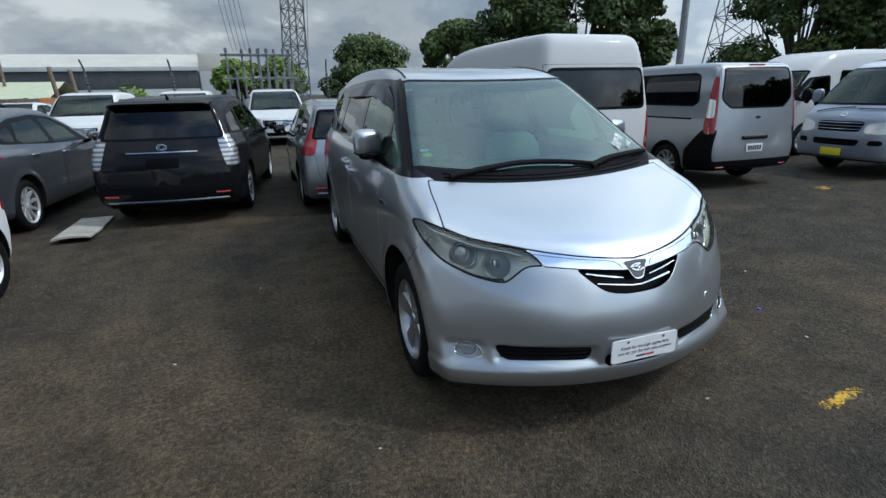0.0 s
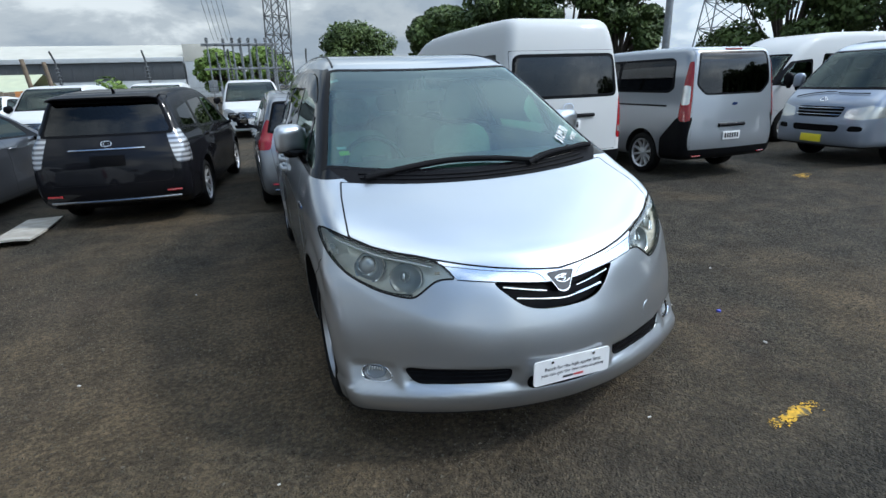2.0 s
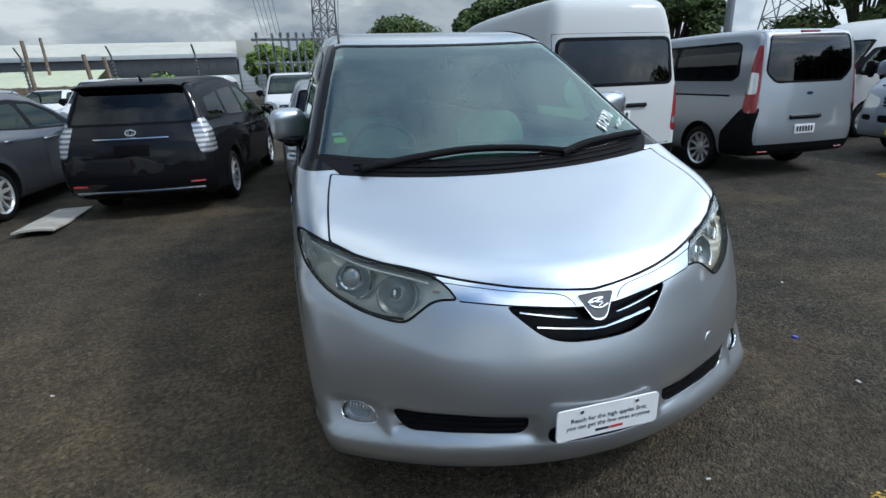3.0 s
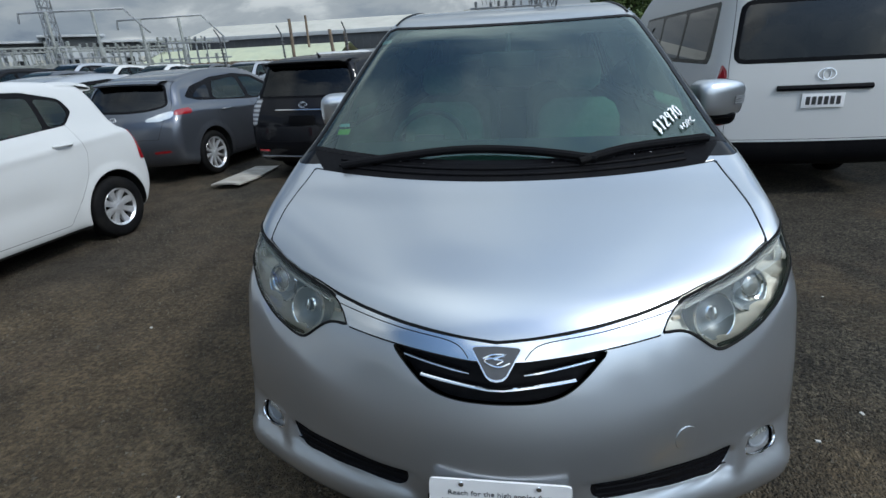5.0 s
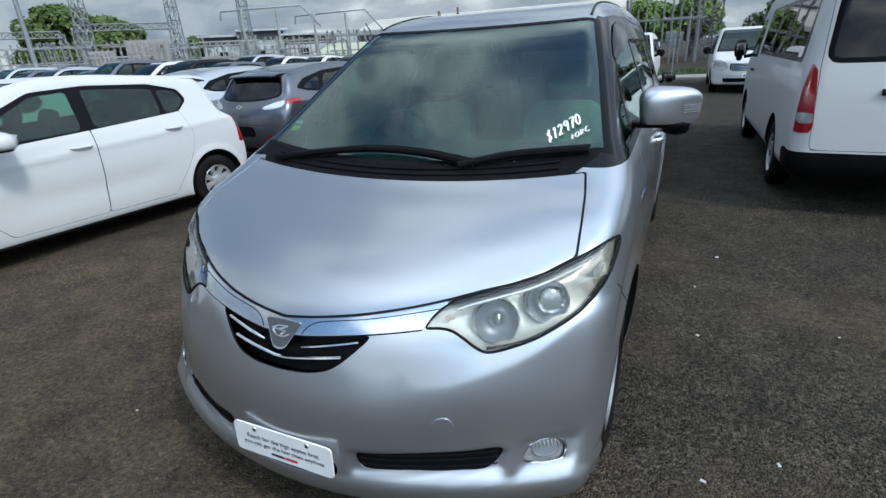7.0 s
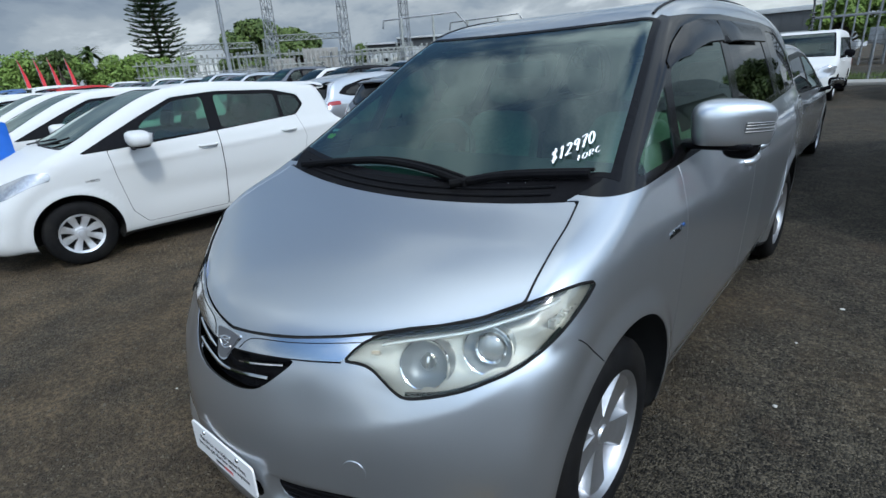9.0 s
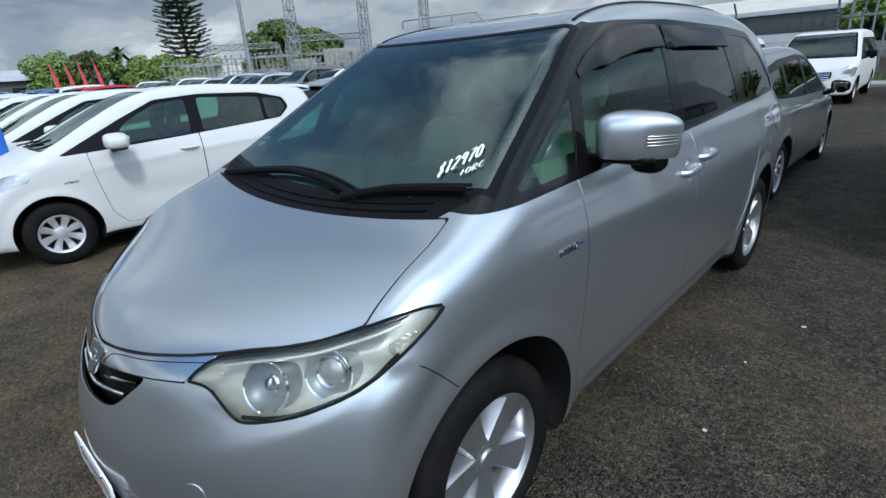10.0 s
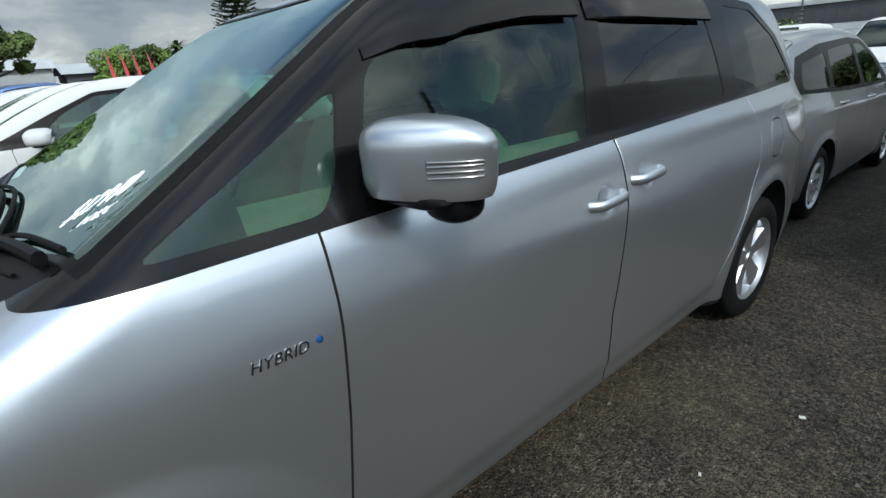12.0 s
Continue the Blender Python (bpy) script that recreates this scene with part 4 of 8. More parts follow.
def wing_mirror(root, shell, sign, folded):
    """The minivan's door mirror: a housing that sweeps back outwards, flat below, on a black foot."""
    cx, cz, hw, back = 0.966, 1.254, 0.122, 0.80
    pod = superbox((hw, 0.1, 0.084), 0.62, 28)

    def place(v):
        x, y, z = v
        t = 0.5 + 0.5 * x / hw
        depth = 0.205 - 0.125 * t**1.8
        yy = back - depth * (0.5 - 5.0 * y)
        zz = max(1.25 * z, -0.070) if z < 0 else z * (1.0 - 0.20 * t**2.5)
        zz -= 0.004 * t
        return (cx + x - 0.014 * (z / 0.084 if z > 0 else 0) * (1 - 2 * t), yy, cz + zz)

    turn = Matrix.Identity(4)
    if folded:
        pivot = Vector((cx - 0.9 * hw, back - 0.02, 0))
        turn = Matrix.Translation(pivot - Vector((0.055, 0, 0))) @ pose(0, 0, 0, 0, 0, 72) @ Matrix.Translation(-pivot)
    flip = Matrix.Diagonal((sign, 1, 1, 1)) @ turn

    def laid(solid):
        solid.p = [tuple(flip @ Vector(v)) for v in solid.p]
        if sign < 0:
            solid.f = [f[::-1] for f in solid.f]
        return solid

    pod.p = [place(v) for v in pod.p]
    housing = laid(pod).part("mirror_housing", PAINT, root)
    g = Solid()
    g.box((1.30 * hw, 0.006, 0.090), Matrix.Translation((cx, back + 0.001, cz + 0.004)), 0.002)
    laid(g).part("mirror_glass", CHROME, housing, "silvered mirror glass")
    foot = superbox((0.060, 0.052, 0.048), 0.7, 10, Matrix.Translation((cx + 0.030, 0.742, cz - 0.082)))
    arm = superbox((0.125, 0.060, 0.017), 0.6, 10, Matrix.Translation((cx - 0.048, 0.708, cz - 0.078)))
    foot.add(arm.p, arm.f)
    laid(foot).part("mirror_foot", BLACK_TRIM, housing, "black mirror foot")

    def front(t, z):
        """A point of the housing's front face at share t of its width."""
        x = hw * (2 * t - 1)
        e = 0.62
        cb = min(1.0, max(0.0, (1 - abs(z / 0.084) ** (2 / e))))
        r = max(0.0, cb - abs(x / hw) ** (2 / e)) ** (e / 2)
        return Vector(place((x, -0.1 * r, z)))

    lamp = Solid()
    rows = []
    for v in np.linspace(0, 1, 7):
        row = []
        for t in np.linspace(0.70, 0.992, 16):
            z = -0.024 + 0.030 * v + 0.004 * t
            p = front(t, z)
            row.append(tuple(p + Vector((0.002, -0.003, 0.0))))
        rows.append(row)
    lamp.sheet(rows)
    laid(lamp).part("turn_signal", SIGNAL_LENS, housing, "clear ribbed turn signal")
    ribs = Solid()
    for k in range(4):
        ribs.tube([tuple(front(t, -0.022 + 0.0085 * k + 0.004 * t) + Vector((0.003, -0.004, 0))) for t in np.linspace(0.71, 0.988, 14)], 0.0022, 6)
    laid(ribs).part("lens_rib", SIGNAL_LENS, housing)


def build_minivan():
    S = MINIVAN
    hl = headlight_outline()
    grille = rounded([(-0.294, 0.784), (-0.250, 0.742), (-0.205, 0.703), (-0.165, 0.680), (-0.10, 0.667), (0.0, 0.664), (0.10, 0.667), (0.165, 0.680), (0.205, 0.703), (0.250, 0.742), (0.294, 0.784), (0.19, 0.775), (0.07, 0.764), (0.0, 0.762), (-0.07, 0.764), (-0.19, 0.775)], 1)
    top_line = [(0.0, 0.802), (0.09, 0.810), (0.177, 0.818), (0.26, 0.827), (0.385, 0.844), (0.478, 0.859)]
    low_line = [(0.418, 0.797), (0.294, 0.786), (0.19, 0.777), (0.07, 0.766), (0.0, 0.764)]
    half = low_line[::-1] + top_line[::-1]
    garnish = half + [(-x, z) for x, z in half[::-1] if x > 0]
    intake = rounded([(0.240, 0.442), (0.44, 0.446), (0.585, 0.446), (0.660, 0.449), (0.622, 0.374), (0.44, 0.376), (0.250, 0.374)], 1)
    # the recess behind the plate is blackened to paint in its shadow
    plate_shadow = rounded([(-0.19, 0.338), (0.19, 0.338), (0.19, 0.40), (-0.19, 0.40)], 1)
    fog = rounded([(0.699, 0.405), (0.716, 0.434), (0.753, 0.447), (0.800, 0.434), (0.813, 0.399), (0.806, 0.376), (0.753, 0.373), (0.705, 0.383)], 1)
    edge_right = [(0.0, 0.806), (0.09, 0.813), (0.177, 0.822), (0.26, 0.831), (0.385, 0.848), (0.476, 0.863), (0.548, 0.877), (0.62, 0.887), (0.70, 0.905), (0.775, 0.936), (0.9, 0.968)]
    hood_edge = [(-x, z) for x, z in edge_right[:0:-1]] + edge_right

    def hood(s, P):
        x, y, z = P.T
        line = np.interp(x, [a for a, _ in hood_edge], [b for _, b in hood_edge])
        back = -0.090 + 0.098 * (x / 0.735) ** 2
        side = np.interp(y, [-0.4, -0.356, -0.24, -0.1, 0.01, 0.1], [0.79, 0.781, 0.772, 0.756, 0.736, 0.72])
        return np.minimum(np.minimum(z - line, (back - y) * 0.9), side - np.abs(x))

    def cowl(s, P):
        x, y, z = P.T
        lo, hi = -0.090 + 0.098 * (x / 0.735) ** 2 + 1.2 * np.maximum(np.abs(x) - 0.70, 0), 0.105 * (x / 0.75) ** 2
        return np.minimum(np.minimum(y - lo, hi - y), np.minimum(z - 0.9, s.half(y, z) - 0.035 - np.abs(x)))

    def screen(s, P):
        x, y, z = P.T
        return np.minimum(np.minimum(y - 0.105 * (x / 0.75) ** 2, 0.893 + 0.07 * x * x - y), np.minimum(s.half(y, z) - 0.03 - np.abs(x), z - 0.9))

    dlo = rounded([(0.02, 1.118), (0.52, 1.130), (1.58, 1.157), (2.6, 1.185), (3.42, 1.205), (3.50, 1.23), (3.34, 1.45), (3.08, 1.60), (2.6, 1.635), (1.7, 1.660), (1.2, 1.650), (0.97, 1.635), (0.90, 1.74), (0.45, 1.52), (0.02, 1.27), (-0.02, 1.13)], 1)
    quarter = rounded([(0.19, 1.150), (0.54, 1.158), (0.585, 1.21), (0.652, 1.392), (0.60, 1.368), (0.40, 1.258)], 1)
    front_door_pane = rounded([(0.632, 1.162), (1.462, 1.178), (1.51, 1.30), (1.572, 1.548), (1.25, 1.556), (1.0, 1.535), (0.80, 1.465), (0.735, 1.42)], 1)
    rear_door_pane = rounded([(1.602, 1.184), (2.512, 1.212), (2.515, 1.35), (2.50, 1.538), (1.69, 1.552)], 1)
    rear_pane = rounded([(2.66, 1.212), (3.46, 1.234), (3.29, 1.44), (3.05, 1.568), (2.70, 1.585)], 1)

    front_door = [(0.512, 1.145), (0.51, 1.0), (0.492, 0.75), (0.466, 0.5), (0.45, 0.32), (0.50, 0.265), (1.545, 0.265), (1.515, 0.42), (1.51, 0.57), (1.545, 0.79), (1.575, 0.99), (1.575, 1.17)]
    sliding_door = [(1.58, 1.17), (1.58, 0.99), (1.55, 0.79), (1.515, 0.57), (1.52, 0.42), (1.55, 0.265), (2.43, 0.265), (2.46, 0.42), (2.60, 0.62), (2.66, 0.72), (2.74, 0.88), (2.76, 1.0), (2.72, 1.20)]
    fuel = rounded([(2.90, 1.06), (3.09, 1.06), (3.09, 0.88), (2.90, 0.88)], 2)
    tail = rounded([(3.10, 1.10), (3.40, 1.13), (4.0, 1.10), (4.0, 0.86), (3.42, 0.88), (3.20, 0.98)], 1)
    spec = dict(
        base=2.95, wheel=0.332, arch=0.412, arch_z=0.348, track=0.888, tyre=0.215, rim_style="minivan", step=0.018, lining=LINING, lining_depth=0.075, gap=0.0039, rim=0.03, sill=0.06, band_lift=-0.001,
        panes=[("windscreen", screen, GLASS_GREEN, 0.022, BLACK_TRIM),
               ("rear_window", on_face(rounded([(-0.62, 1.12), (0.62, 1.12), (0.56, 1.52), (-0.56, 1.52)]), 0, 3.2, True), GLASS_DARK, 0.02, BLACK_TRIM)],
        bands=[("cowl_panel", cowl, MATT_BLACK, ())] + [
            (nm, on_flank(dlo, sg, 0.60), GLOSS_BLACK, (("quarter_window", on_flank(quarter, sg), GLASS_CLEAR), ("door_window", on_flank(front_door_pane, sg), GLASS_CLEAR),
                                               ("sliding_door_window", on_flank(rear_door_pane, sg), GLASS_DARK), ("rear_side_window", on_flank(rear_pane, sg), GLASS_DARK)))
            for nm, sg in (("pillar_trim", 1), ("pillar_trim", -1))],
        insets=[("headlight", on_face(hl, 1, 0.3), LENS, 0.002, "hazy clear headlight lens"), ("headlight", on_face(hl, -1, 0.3), LENS, 0.002, "hazy clear headlight lens"),
                ("grille", on_face(grille), BLACK_TRIM, -0.035, "black slatted grille"),
                ("chrome_garnish", on_face(garnish), SATIN_CHROME, 0.004, "satin chrome garnish"),
                ("lower_intake", on_face(intake, 1), BLACK_TRIM, -0.003, "black lower intake"), ("lower_intake", on_face(intake, -1), BLACK_TRIM, -0.003, "black lower intake"), ("plate_recess", on_face(plate_shadow), BLACK_TRIM, -0.03, "recess behind the plate, black for the shadow in it"),
                ("fog_lamp", on_face(fog, 1), WHITE_LAMP, -0.016, "clear fog lamp"), ("fog_lamp", on_face(fog, -1), WHITE_LAMP, -0.016, "clear fog lamp"),
                ("tail_lamp", on_flank(tail, 1), WHITE_LAMP, 0.004, "clear tail lamp"), ("tail_lamp", on_flank(tail, -1), WHITE_LAMP, 0.004, "clear tail lamp")],
        panels=[("bonnet", hood), ("front_door", on_flank(front_door, 1)), ("front_door", on_flank(front_door, -1)), ("sliding_door", on_flank(sliding_door, 1)), ("sliding_door", on_flank(sliding_door, -1)), ("fuel_flap", on_flank(fuel, 1))])
    car = build_vehicle("minivan", "silver metallic people mover with price written on its windscreen", "car", S, spec)
    # behind the lamp lenses
    for sg in (1, -1):
        x, z = np.meshgrid(np.linspace(0.40, 0.89, 26), np.linspace(0.71, 0.975, 16), indexing="ij")
        x, z = x.ravel(), z.ravel()
        P = S.on_front(sg * x, z)
        n = S.normal(P)
        quads = []
        for i in range(25):
            for j in range(15):
                q = [i * 16 + j, (i + 1) * 16 + j, (i + 1) * 16 + j + 1, i * 16 + j + 1]
                quads.append(tuple(q if sg > 0 else q[::-1]))
        deep = 0.006 + 0.076 * ramp(inside(x, z, hl), 0.0, 0.030)
        inner = split((P - deep[:, None] * n, n, quads), inside(x, z, hl) + 0.004)[0]
        house = skin("headlight_housing", inner, LAMP_GREY, car, "grey headlight housing", rim=0)
        for cx, cz, rad, lens in ((0.738, 0.836, 0.064, True), (0.610, 0.806, 0.066, False)):
            c = S.on_front(sg * cx, cz)[0]
            nn = Vector(S.normal(c[None])[0])
            m = facing(Vector(c) - 0.044 * nn, nn + Vector((0.25 * sg, -0.8, 0.08)))
            b = Solid()
            b.lathe([(-0.06, rad + 0.003), (0.010, rad + 0.001), (0.012, rad - 0.002), (0.008, rad - 0.005), (-0.010, rad * 0.74), (-0.020, rad * 0.40), (-0.022, 0.0)], 32, m, "z")
            b.part("lamp_bowl", BOWL if lens else DARK_BOWL, house)
            d = Solid()
            d.lathe([(0.008, rad + 0.003), (0.014, rad), (0.012, rad - 0.003)], 32, m, "z")
            d.part("bowl_ring", CHROME, house, "thin chrome ring")
            d = Solid()
            if lens:
                at = m @ Matrix.Translation((0.010 * sg, 0.008, 0.0))
                d.lathe([(-0.014, 0.046), (0.010, 0.044), (0.015, 0.040), (0.012, 0.035), (0.004, 0.034)], 28, at, "z")
                d.part("projector_ring", CHROME, house)
                e = Solid()
                e.lathe([(0.002 + 0.014 * math.cos(q), 0.034 * math.sin(q)) for q in np.linspace(math.pi / 2, 0, 8)], 24, at, "z")
                e.part("projector_lens", WHITE_LAMP, house)
            else:
                d.lathe([(-0.022, 0.026), (-0.006, 0.024), (-0.002, 0.019), (-0.010, 0.017)], 20, m @ Matrix.Translation((0.006 * sg, 0.006, 0.0)), "z")
                cap = superbox((0.008, 0.021, 0.010), 0.9, 8, m @ Matrix.Translation((0.008 * sg, 0.006, -0.002)))
                d.add(cap.p, cap.f)
                d.part("bulb_cap", CHROME, house)
        edge = hl[np.linspace(0, len(hl), 64, endpoint=False).astype(int) % len(hl)]
        E = S.on_front(sg * edge[:, 0], edge[:, 1])
        seal = Solid()
        seal.tube([tuple(p + 0.001 * q) for p, q in zip(E, S.normal(E))] + [tuple(E[0] + 0.001 * S.normal(E[:1])[0])], 0.0042, 6)
        seal.part("lamp_seal", RUBBER, car, "thin black lamp seal")
        # dark brow and bright strip along the upper edge, dark band along the lower one
        for nm, mat, line, drop, depth, r in (("lamp_brow", RUBBER, [(0.474, 0.859), (0.55, 0.873), (0.685, 0.899), (0.775, 0.931), (0.85, 0.962)], 0.005, 0.004, 0.0062),
                                              ("lamp_strip", REFLECTOR, [(0.50, 0.862), (0.55, 0.873), (0.685, 0.899), (0.775, 0.931), (0.85, 0.960)], 0.019, 0.014, 0.0060),
                                              ("lamp_band", RUBBER, [(0.59, 0.732), (0.655, 0.735), (0.72, 0.752), (0.803, 0.794), (0.84, 0.829), (0.866, 0.872)], -0.006, 0.004, 0.0050)):
            e = spline(line, 0.02)
            E = S.on_front(sg * e[:, 0], e[:, 1] - drop)
            k = Solid()
            k.tube([tuple(p - depth * q) for p, q in zip(E, S.normal(E))], r, 8)
            k.part(nm, mat, house)
        c = S.on_front(sg * 0.485, 0.825)[0]
        k = Solid()
        k.box((0.026, 0.012, 0.014), facing(Vector(c) - 0.030 * Vector(S.normal(c[None])[0]), S.normal(c[None])[0]), 0.006)
        k.part("side_light", AMBER, house)
        for q in range(10):
            y = -0.33 + 0.017 * q
            z0 = 0.862 + 0.0055 * q
            c = S.on_side(y, z0 + 0.01, sg)[0]
            v = Solid()
            v.box((0.02, 0.013, 0.060 - 0.0035 * q), Matrix.Translation(Vector(c) - 0.034 * Vector(S.normal(c[None])[0])), 0.003)
            v.part("turn_signal", REFLECTOR, house)
        yy = np.linspace(-0.286, -0.182, 9)
        P = S.on_side(yy, 0.838 - 0.107 * ((yy + 0.286) / 0.104) ** 1.15, sg)
        seam = Solid()
        seam.tube([tuple(p) for p in P], 0.0017, 6)
        seam.part("bumper_seam", RUBBER, car)
        # fog lamp insides
        c = Vector(S.on_front(sg * 0.762, 0.41)[0])
        m = facing(c, S.normal(np.array([c]))[0], out=-0.012)
        b = Solid()
        b.lathe([(-0.006, 0.030), (0.001, 0.030), (0.002, 0.027), (-0.002, 0.024), (-0.003, 0.0)], 24, m @ Matrix.Diagonal((1.5, 0.95, 1.0, 1.0)), "z")
        b.part("fog_bowl", DARK_BOWL, car)
        for q in range(6):
            v = Solid()
            v.box((0.004, 0.017, 0.006), m @ Matrix.Translation((-0.030 + 0.012 * q, 0.013, 0.0)), 0.0015)
            v.part("fog_lamp_rib", REFLECTOR, car)
        E = S.on_front(sg * fog[:, 0], fog[:, 1])
        n = S.normal(E)
        b = Solid()
        b.tube([tuple(p - 0.003 * q) for p, q in zip(E, n)] + [tuple(E[0] - 0.003 * n[0])], 0.004, 6)
        b.part("fog_lamp_rim", CHROME, car, "bright fog lamp rim")
    # grille bars and badge
    for sg in (1, -1):
        xs = np.linspace(0.070, 0.248, 10)
        P = S.on_front(sg * xs, 0.735 + 0.16 * (xs - 0.07))
        s = Solid()
        s.tube([tuple(p - 0.010 * n) for p, n in zip(P, S.normal(P))], [0.003 + 0.0035 * min(1, i / 2) for i in range(10)], 8, flat=0.8)
        s.part("grille_bar", CHROME, car, "chrome grille bar")
    xs = np.linspace(-0.202, 0.202, 21)
    P = S.on_front(xs, 0.699 + 0.115 * np.maximum(np.abs(xs) - 0.02, 0))
    s = Solid()
    s.tube([tuple(p - 0.012 * n) for p, n in zip(P, S.normal(P))], 0.0062, 8, flat=0.8)
    s.part("grille_bar", CHROME, car, "chrome grille bar")
    # seams of the garnish: along its foot, and a fine line that rises beside the badge
    for line in ([(-x, z - 0.002) for x, z in low_line[:-1]] + [(x, z - 0.002) for x, z in low_line[::-1]],):
        e = spline(line, 0.02)
        E = S.on_front(e[:, 0], e[:, 1])
        s = Solid()
        s.tube([tuple(p + 0.001 * q) for p, q in zip(E, S.normal(E))], 0.0022, 6)
        s.part("garnish_seam", RUBBER, car)
    for sg in (1, -1):
        e = spline([(0.072, 0.770), (0.086, 0.787), (0.105, 0.799), (0.14, 0.807), (0.264, 0.819), (0.455, 0.842)], 0.02)
        E = S.on_front(sg * e[:, 0], e[:, 1])
        s = Solid()
        s.tube([tuple(p + 0.0042 * q) for p, q in zip(E, S.normal(E))], 0.0014, 6)
        s.part("garnish_seam", RUBBER, car)
    P = S.on_front([0.0], [0.764])
    m = facing(P[0], S.normal(P)[0], out=-0.004)
    shield = np.array([(-0.066, 0.036), (-0.060, 0.041), (0.0, 0.044), (0.060, 0.041), (0.066, 0.036), (0.027, -0.037), (0.016, -0.046), (0.0, -0.049), (-0.016, -0.046), (-0.027, -0.037)])
    s = Solid()
    s.prism(shield, 0.008, m)
    badge = s.part("badge", SATIN_CHROME, car, "chrome-edged shield badge")
    s = Solid()
    s.prism(shield * np.array([0.92, 0.90]) + np.array([0, 0.001]), 0.0105, m)
    s.part("badge_field", BADGE_GREY, badge)
    for path, r in (([(-0.034, 0.010), (-0.010, 0.020), (0.022, 0.020), (-0.004, 0.012), (-0.030, 0.006), (-0.014, -0.006), (0.010, -0.010), (0.034, 0.0)], 0.0032), ([(-0.006, 0.008), (0.018, 0.006), (0.002, -0.004)], 0.0026)):
        e = spline(path, 0.006)
        s = Solid()
        s.tube([tuple(m @ Vector((u, v, 0.0115))) for u, v in e], r, 6)
        s.part("badge_mark", CHROME, badge)
    # advertising plate over the number plate place
    m = facing((0.008, -0.863, 0.410), (0.02, -1, 0.02)) @ pose(0, 0, 0, 0, 0, -1.0)
    s = Solid()
    s.prism(rounded(np.array([(-0.185, 0.055), (-0.185, -0.055), (0.185, -0.055), (0.185, 0.055)]), 0.45), 0.006, m)
    plate = s.part("dealer_plate", PLATE_WHITE, car, "white plastic plate with a printed slogan")
    for words, dy, size, mat in (("Reach for the high apples first;", 0.012, 0.0225, PLATE_INK), ("you can get the low ones anytime", -0.012, 0.0225, PLATE_INK)):
        text_part("slogan", words, size, mat, m @ Matrix.Translation((0.002, dy, 0.0066)), plate, extrude=0.0004)
    for dx, w, mat in ((-0.022, 0.05, PLATE_INK), (0.03, 0.048, RED_INK)):
        b = Solid()
        b.box((w, 0.009, 0.001), m @ Matrix.Translation((dx, -0.037, 0.0066)))
        b.part("brand_bar", mat, plate)
    for dx in (-0.1, 0.1):
        b = Solid()
        b.lathe([(0.0, 0.008), (0.003, 0.007), (0.004, 0.0)], 12, m @ Matrix.Translation((dx, 0.042, 0.006)), "z")
        b.part("screw", CHROME, plate)
    # slats in the lower intakes
    for sg in (1, -1):
        for z in (0.408, 0.428, 0.444):
            xs = np.linspace(0.26, 0.635, 9)
            P = S.on_front(sg * xs, np.full(9, z - 0.02) + 0.0 * xs)
            s = Solid()
            s.tube([tuple(p - 0.002 * n) for p, n in zip(P, S.normal(P))], 0.0030, 6)
            s.part("intake_slat", BLACK_TRIM, car)
    # towing eye cover
    c = S.on_front([0.495], [0.526])[0]
    m = facing(c, S.normal(c[None])[0])
    s = Solid()
    s.lathe([(-0.004, 0.036), (0.0015, 0.0345), (0.002, 0.03), (0.0022, 0.0)], 24, m, "z")
    s.part("towing_eye_cover", PAINT, car)
    # handles
    for sg in (1, -1):
        for y, z in HANDLES:
            x = sg * abs(S.on_side(y - 0.08, z, sg)[0][0])
            s = Solid()
            path = [(x - sg * 0.004, y - 0.092, z - 0.004), (x + sg * 0.022, y - 0.070, z - 0.002), (x + sg * 0.030, y, z + 0.002), (x + sg * 0.024, y + 0.066, z + 0.004), (x - sg * 0.004, y + 0.088, z + 0.004)]
            s.tube([tuple(v) for v in spline(path, 0.02)], 0.0125, 10, flat=1.3)
            handle = s.part("door_handle", PAINT, car)
            if y < 1.6 and sg > 0:
                s = Solid()
                s.lathe([(0.0, 0.007), (0.002, 0.006), (0.002, 0.0)], 12, Matrix.Translation((x + 0.036, y + 0.052, z + 0.003)), "x")
                s.part("key_lock", RUBBER, handle)
    for sg in (1, -1):
        wing_mirror(car, S, sg, sg < 0)
    # wipers
    for path in ([(-0.62, -0.004), (-0.38, 0.036), (-0.15, 0.060), (0.10, 0.044), (0.33, 0.0)], [(0.27, -0.012), (0.42, 0.044), (0.56, 0.072), (0.73, 0.098)]):
        xy = spline(path, 0.05)
        P = S.on_top(xy[:, 0], xy[:, 1])
        n = S.normal(P)
        s = Solid()
        s.tube([tuple(p + 0.018 * q) for p, q in zip(P, n)], 0.012, 8, flat=1.2)
        arm = s.part("wiper", MATT_BLACK, car)
        s = Solid()
        s.tube([tuple(p + 0.012 * q + np.array([0, 0.03, 0.012])) for p, q in zip(P[1:], n[1:])], 0.006, 6)
        s.part("wiper_blade", RUBBER, arm)
    # ribs of the cowl panel
    for part_way in (0.35, 0.70):
        x = np.linspace(-0.64, 0.64, 33)
        lo, hi = -0.090 + 0.098 * (x / 0.735) ** 2, 0.105 * (x / 0.75) ** 2
        P = S.on_top(x, lo + part_way * (hi - lo))
        s = Solid()
        s.tube([tuple(p + 0.002 * q) for p, q in zip(P, S.normal(P))], 0.0045, 6)
        s.part("cowl_rib", MATT_BLACK, car)
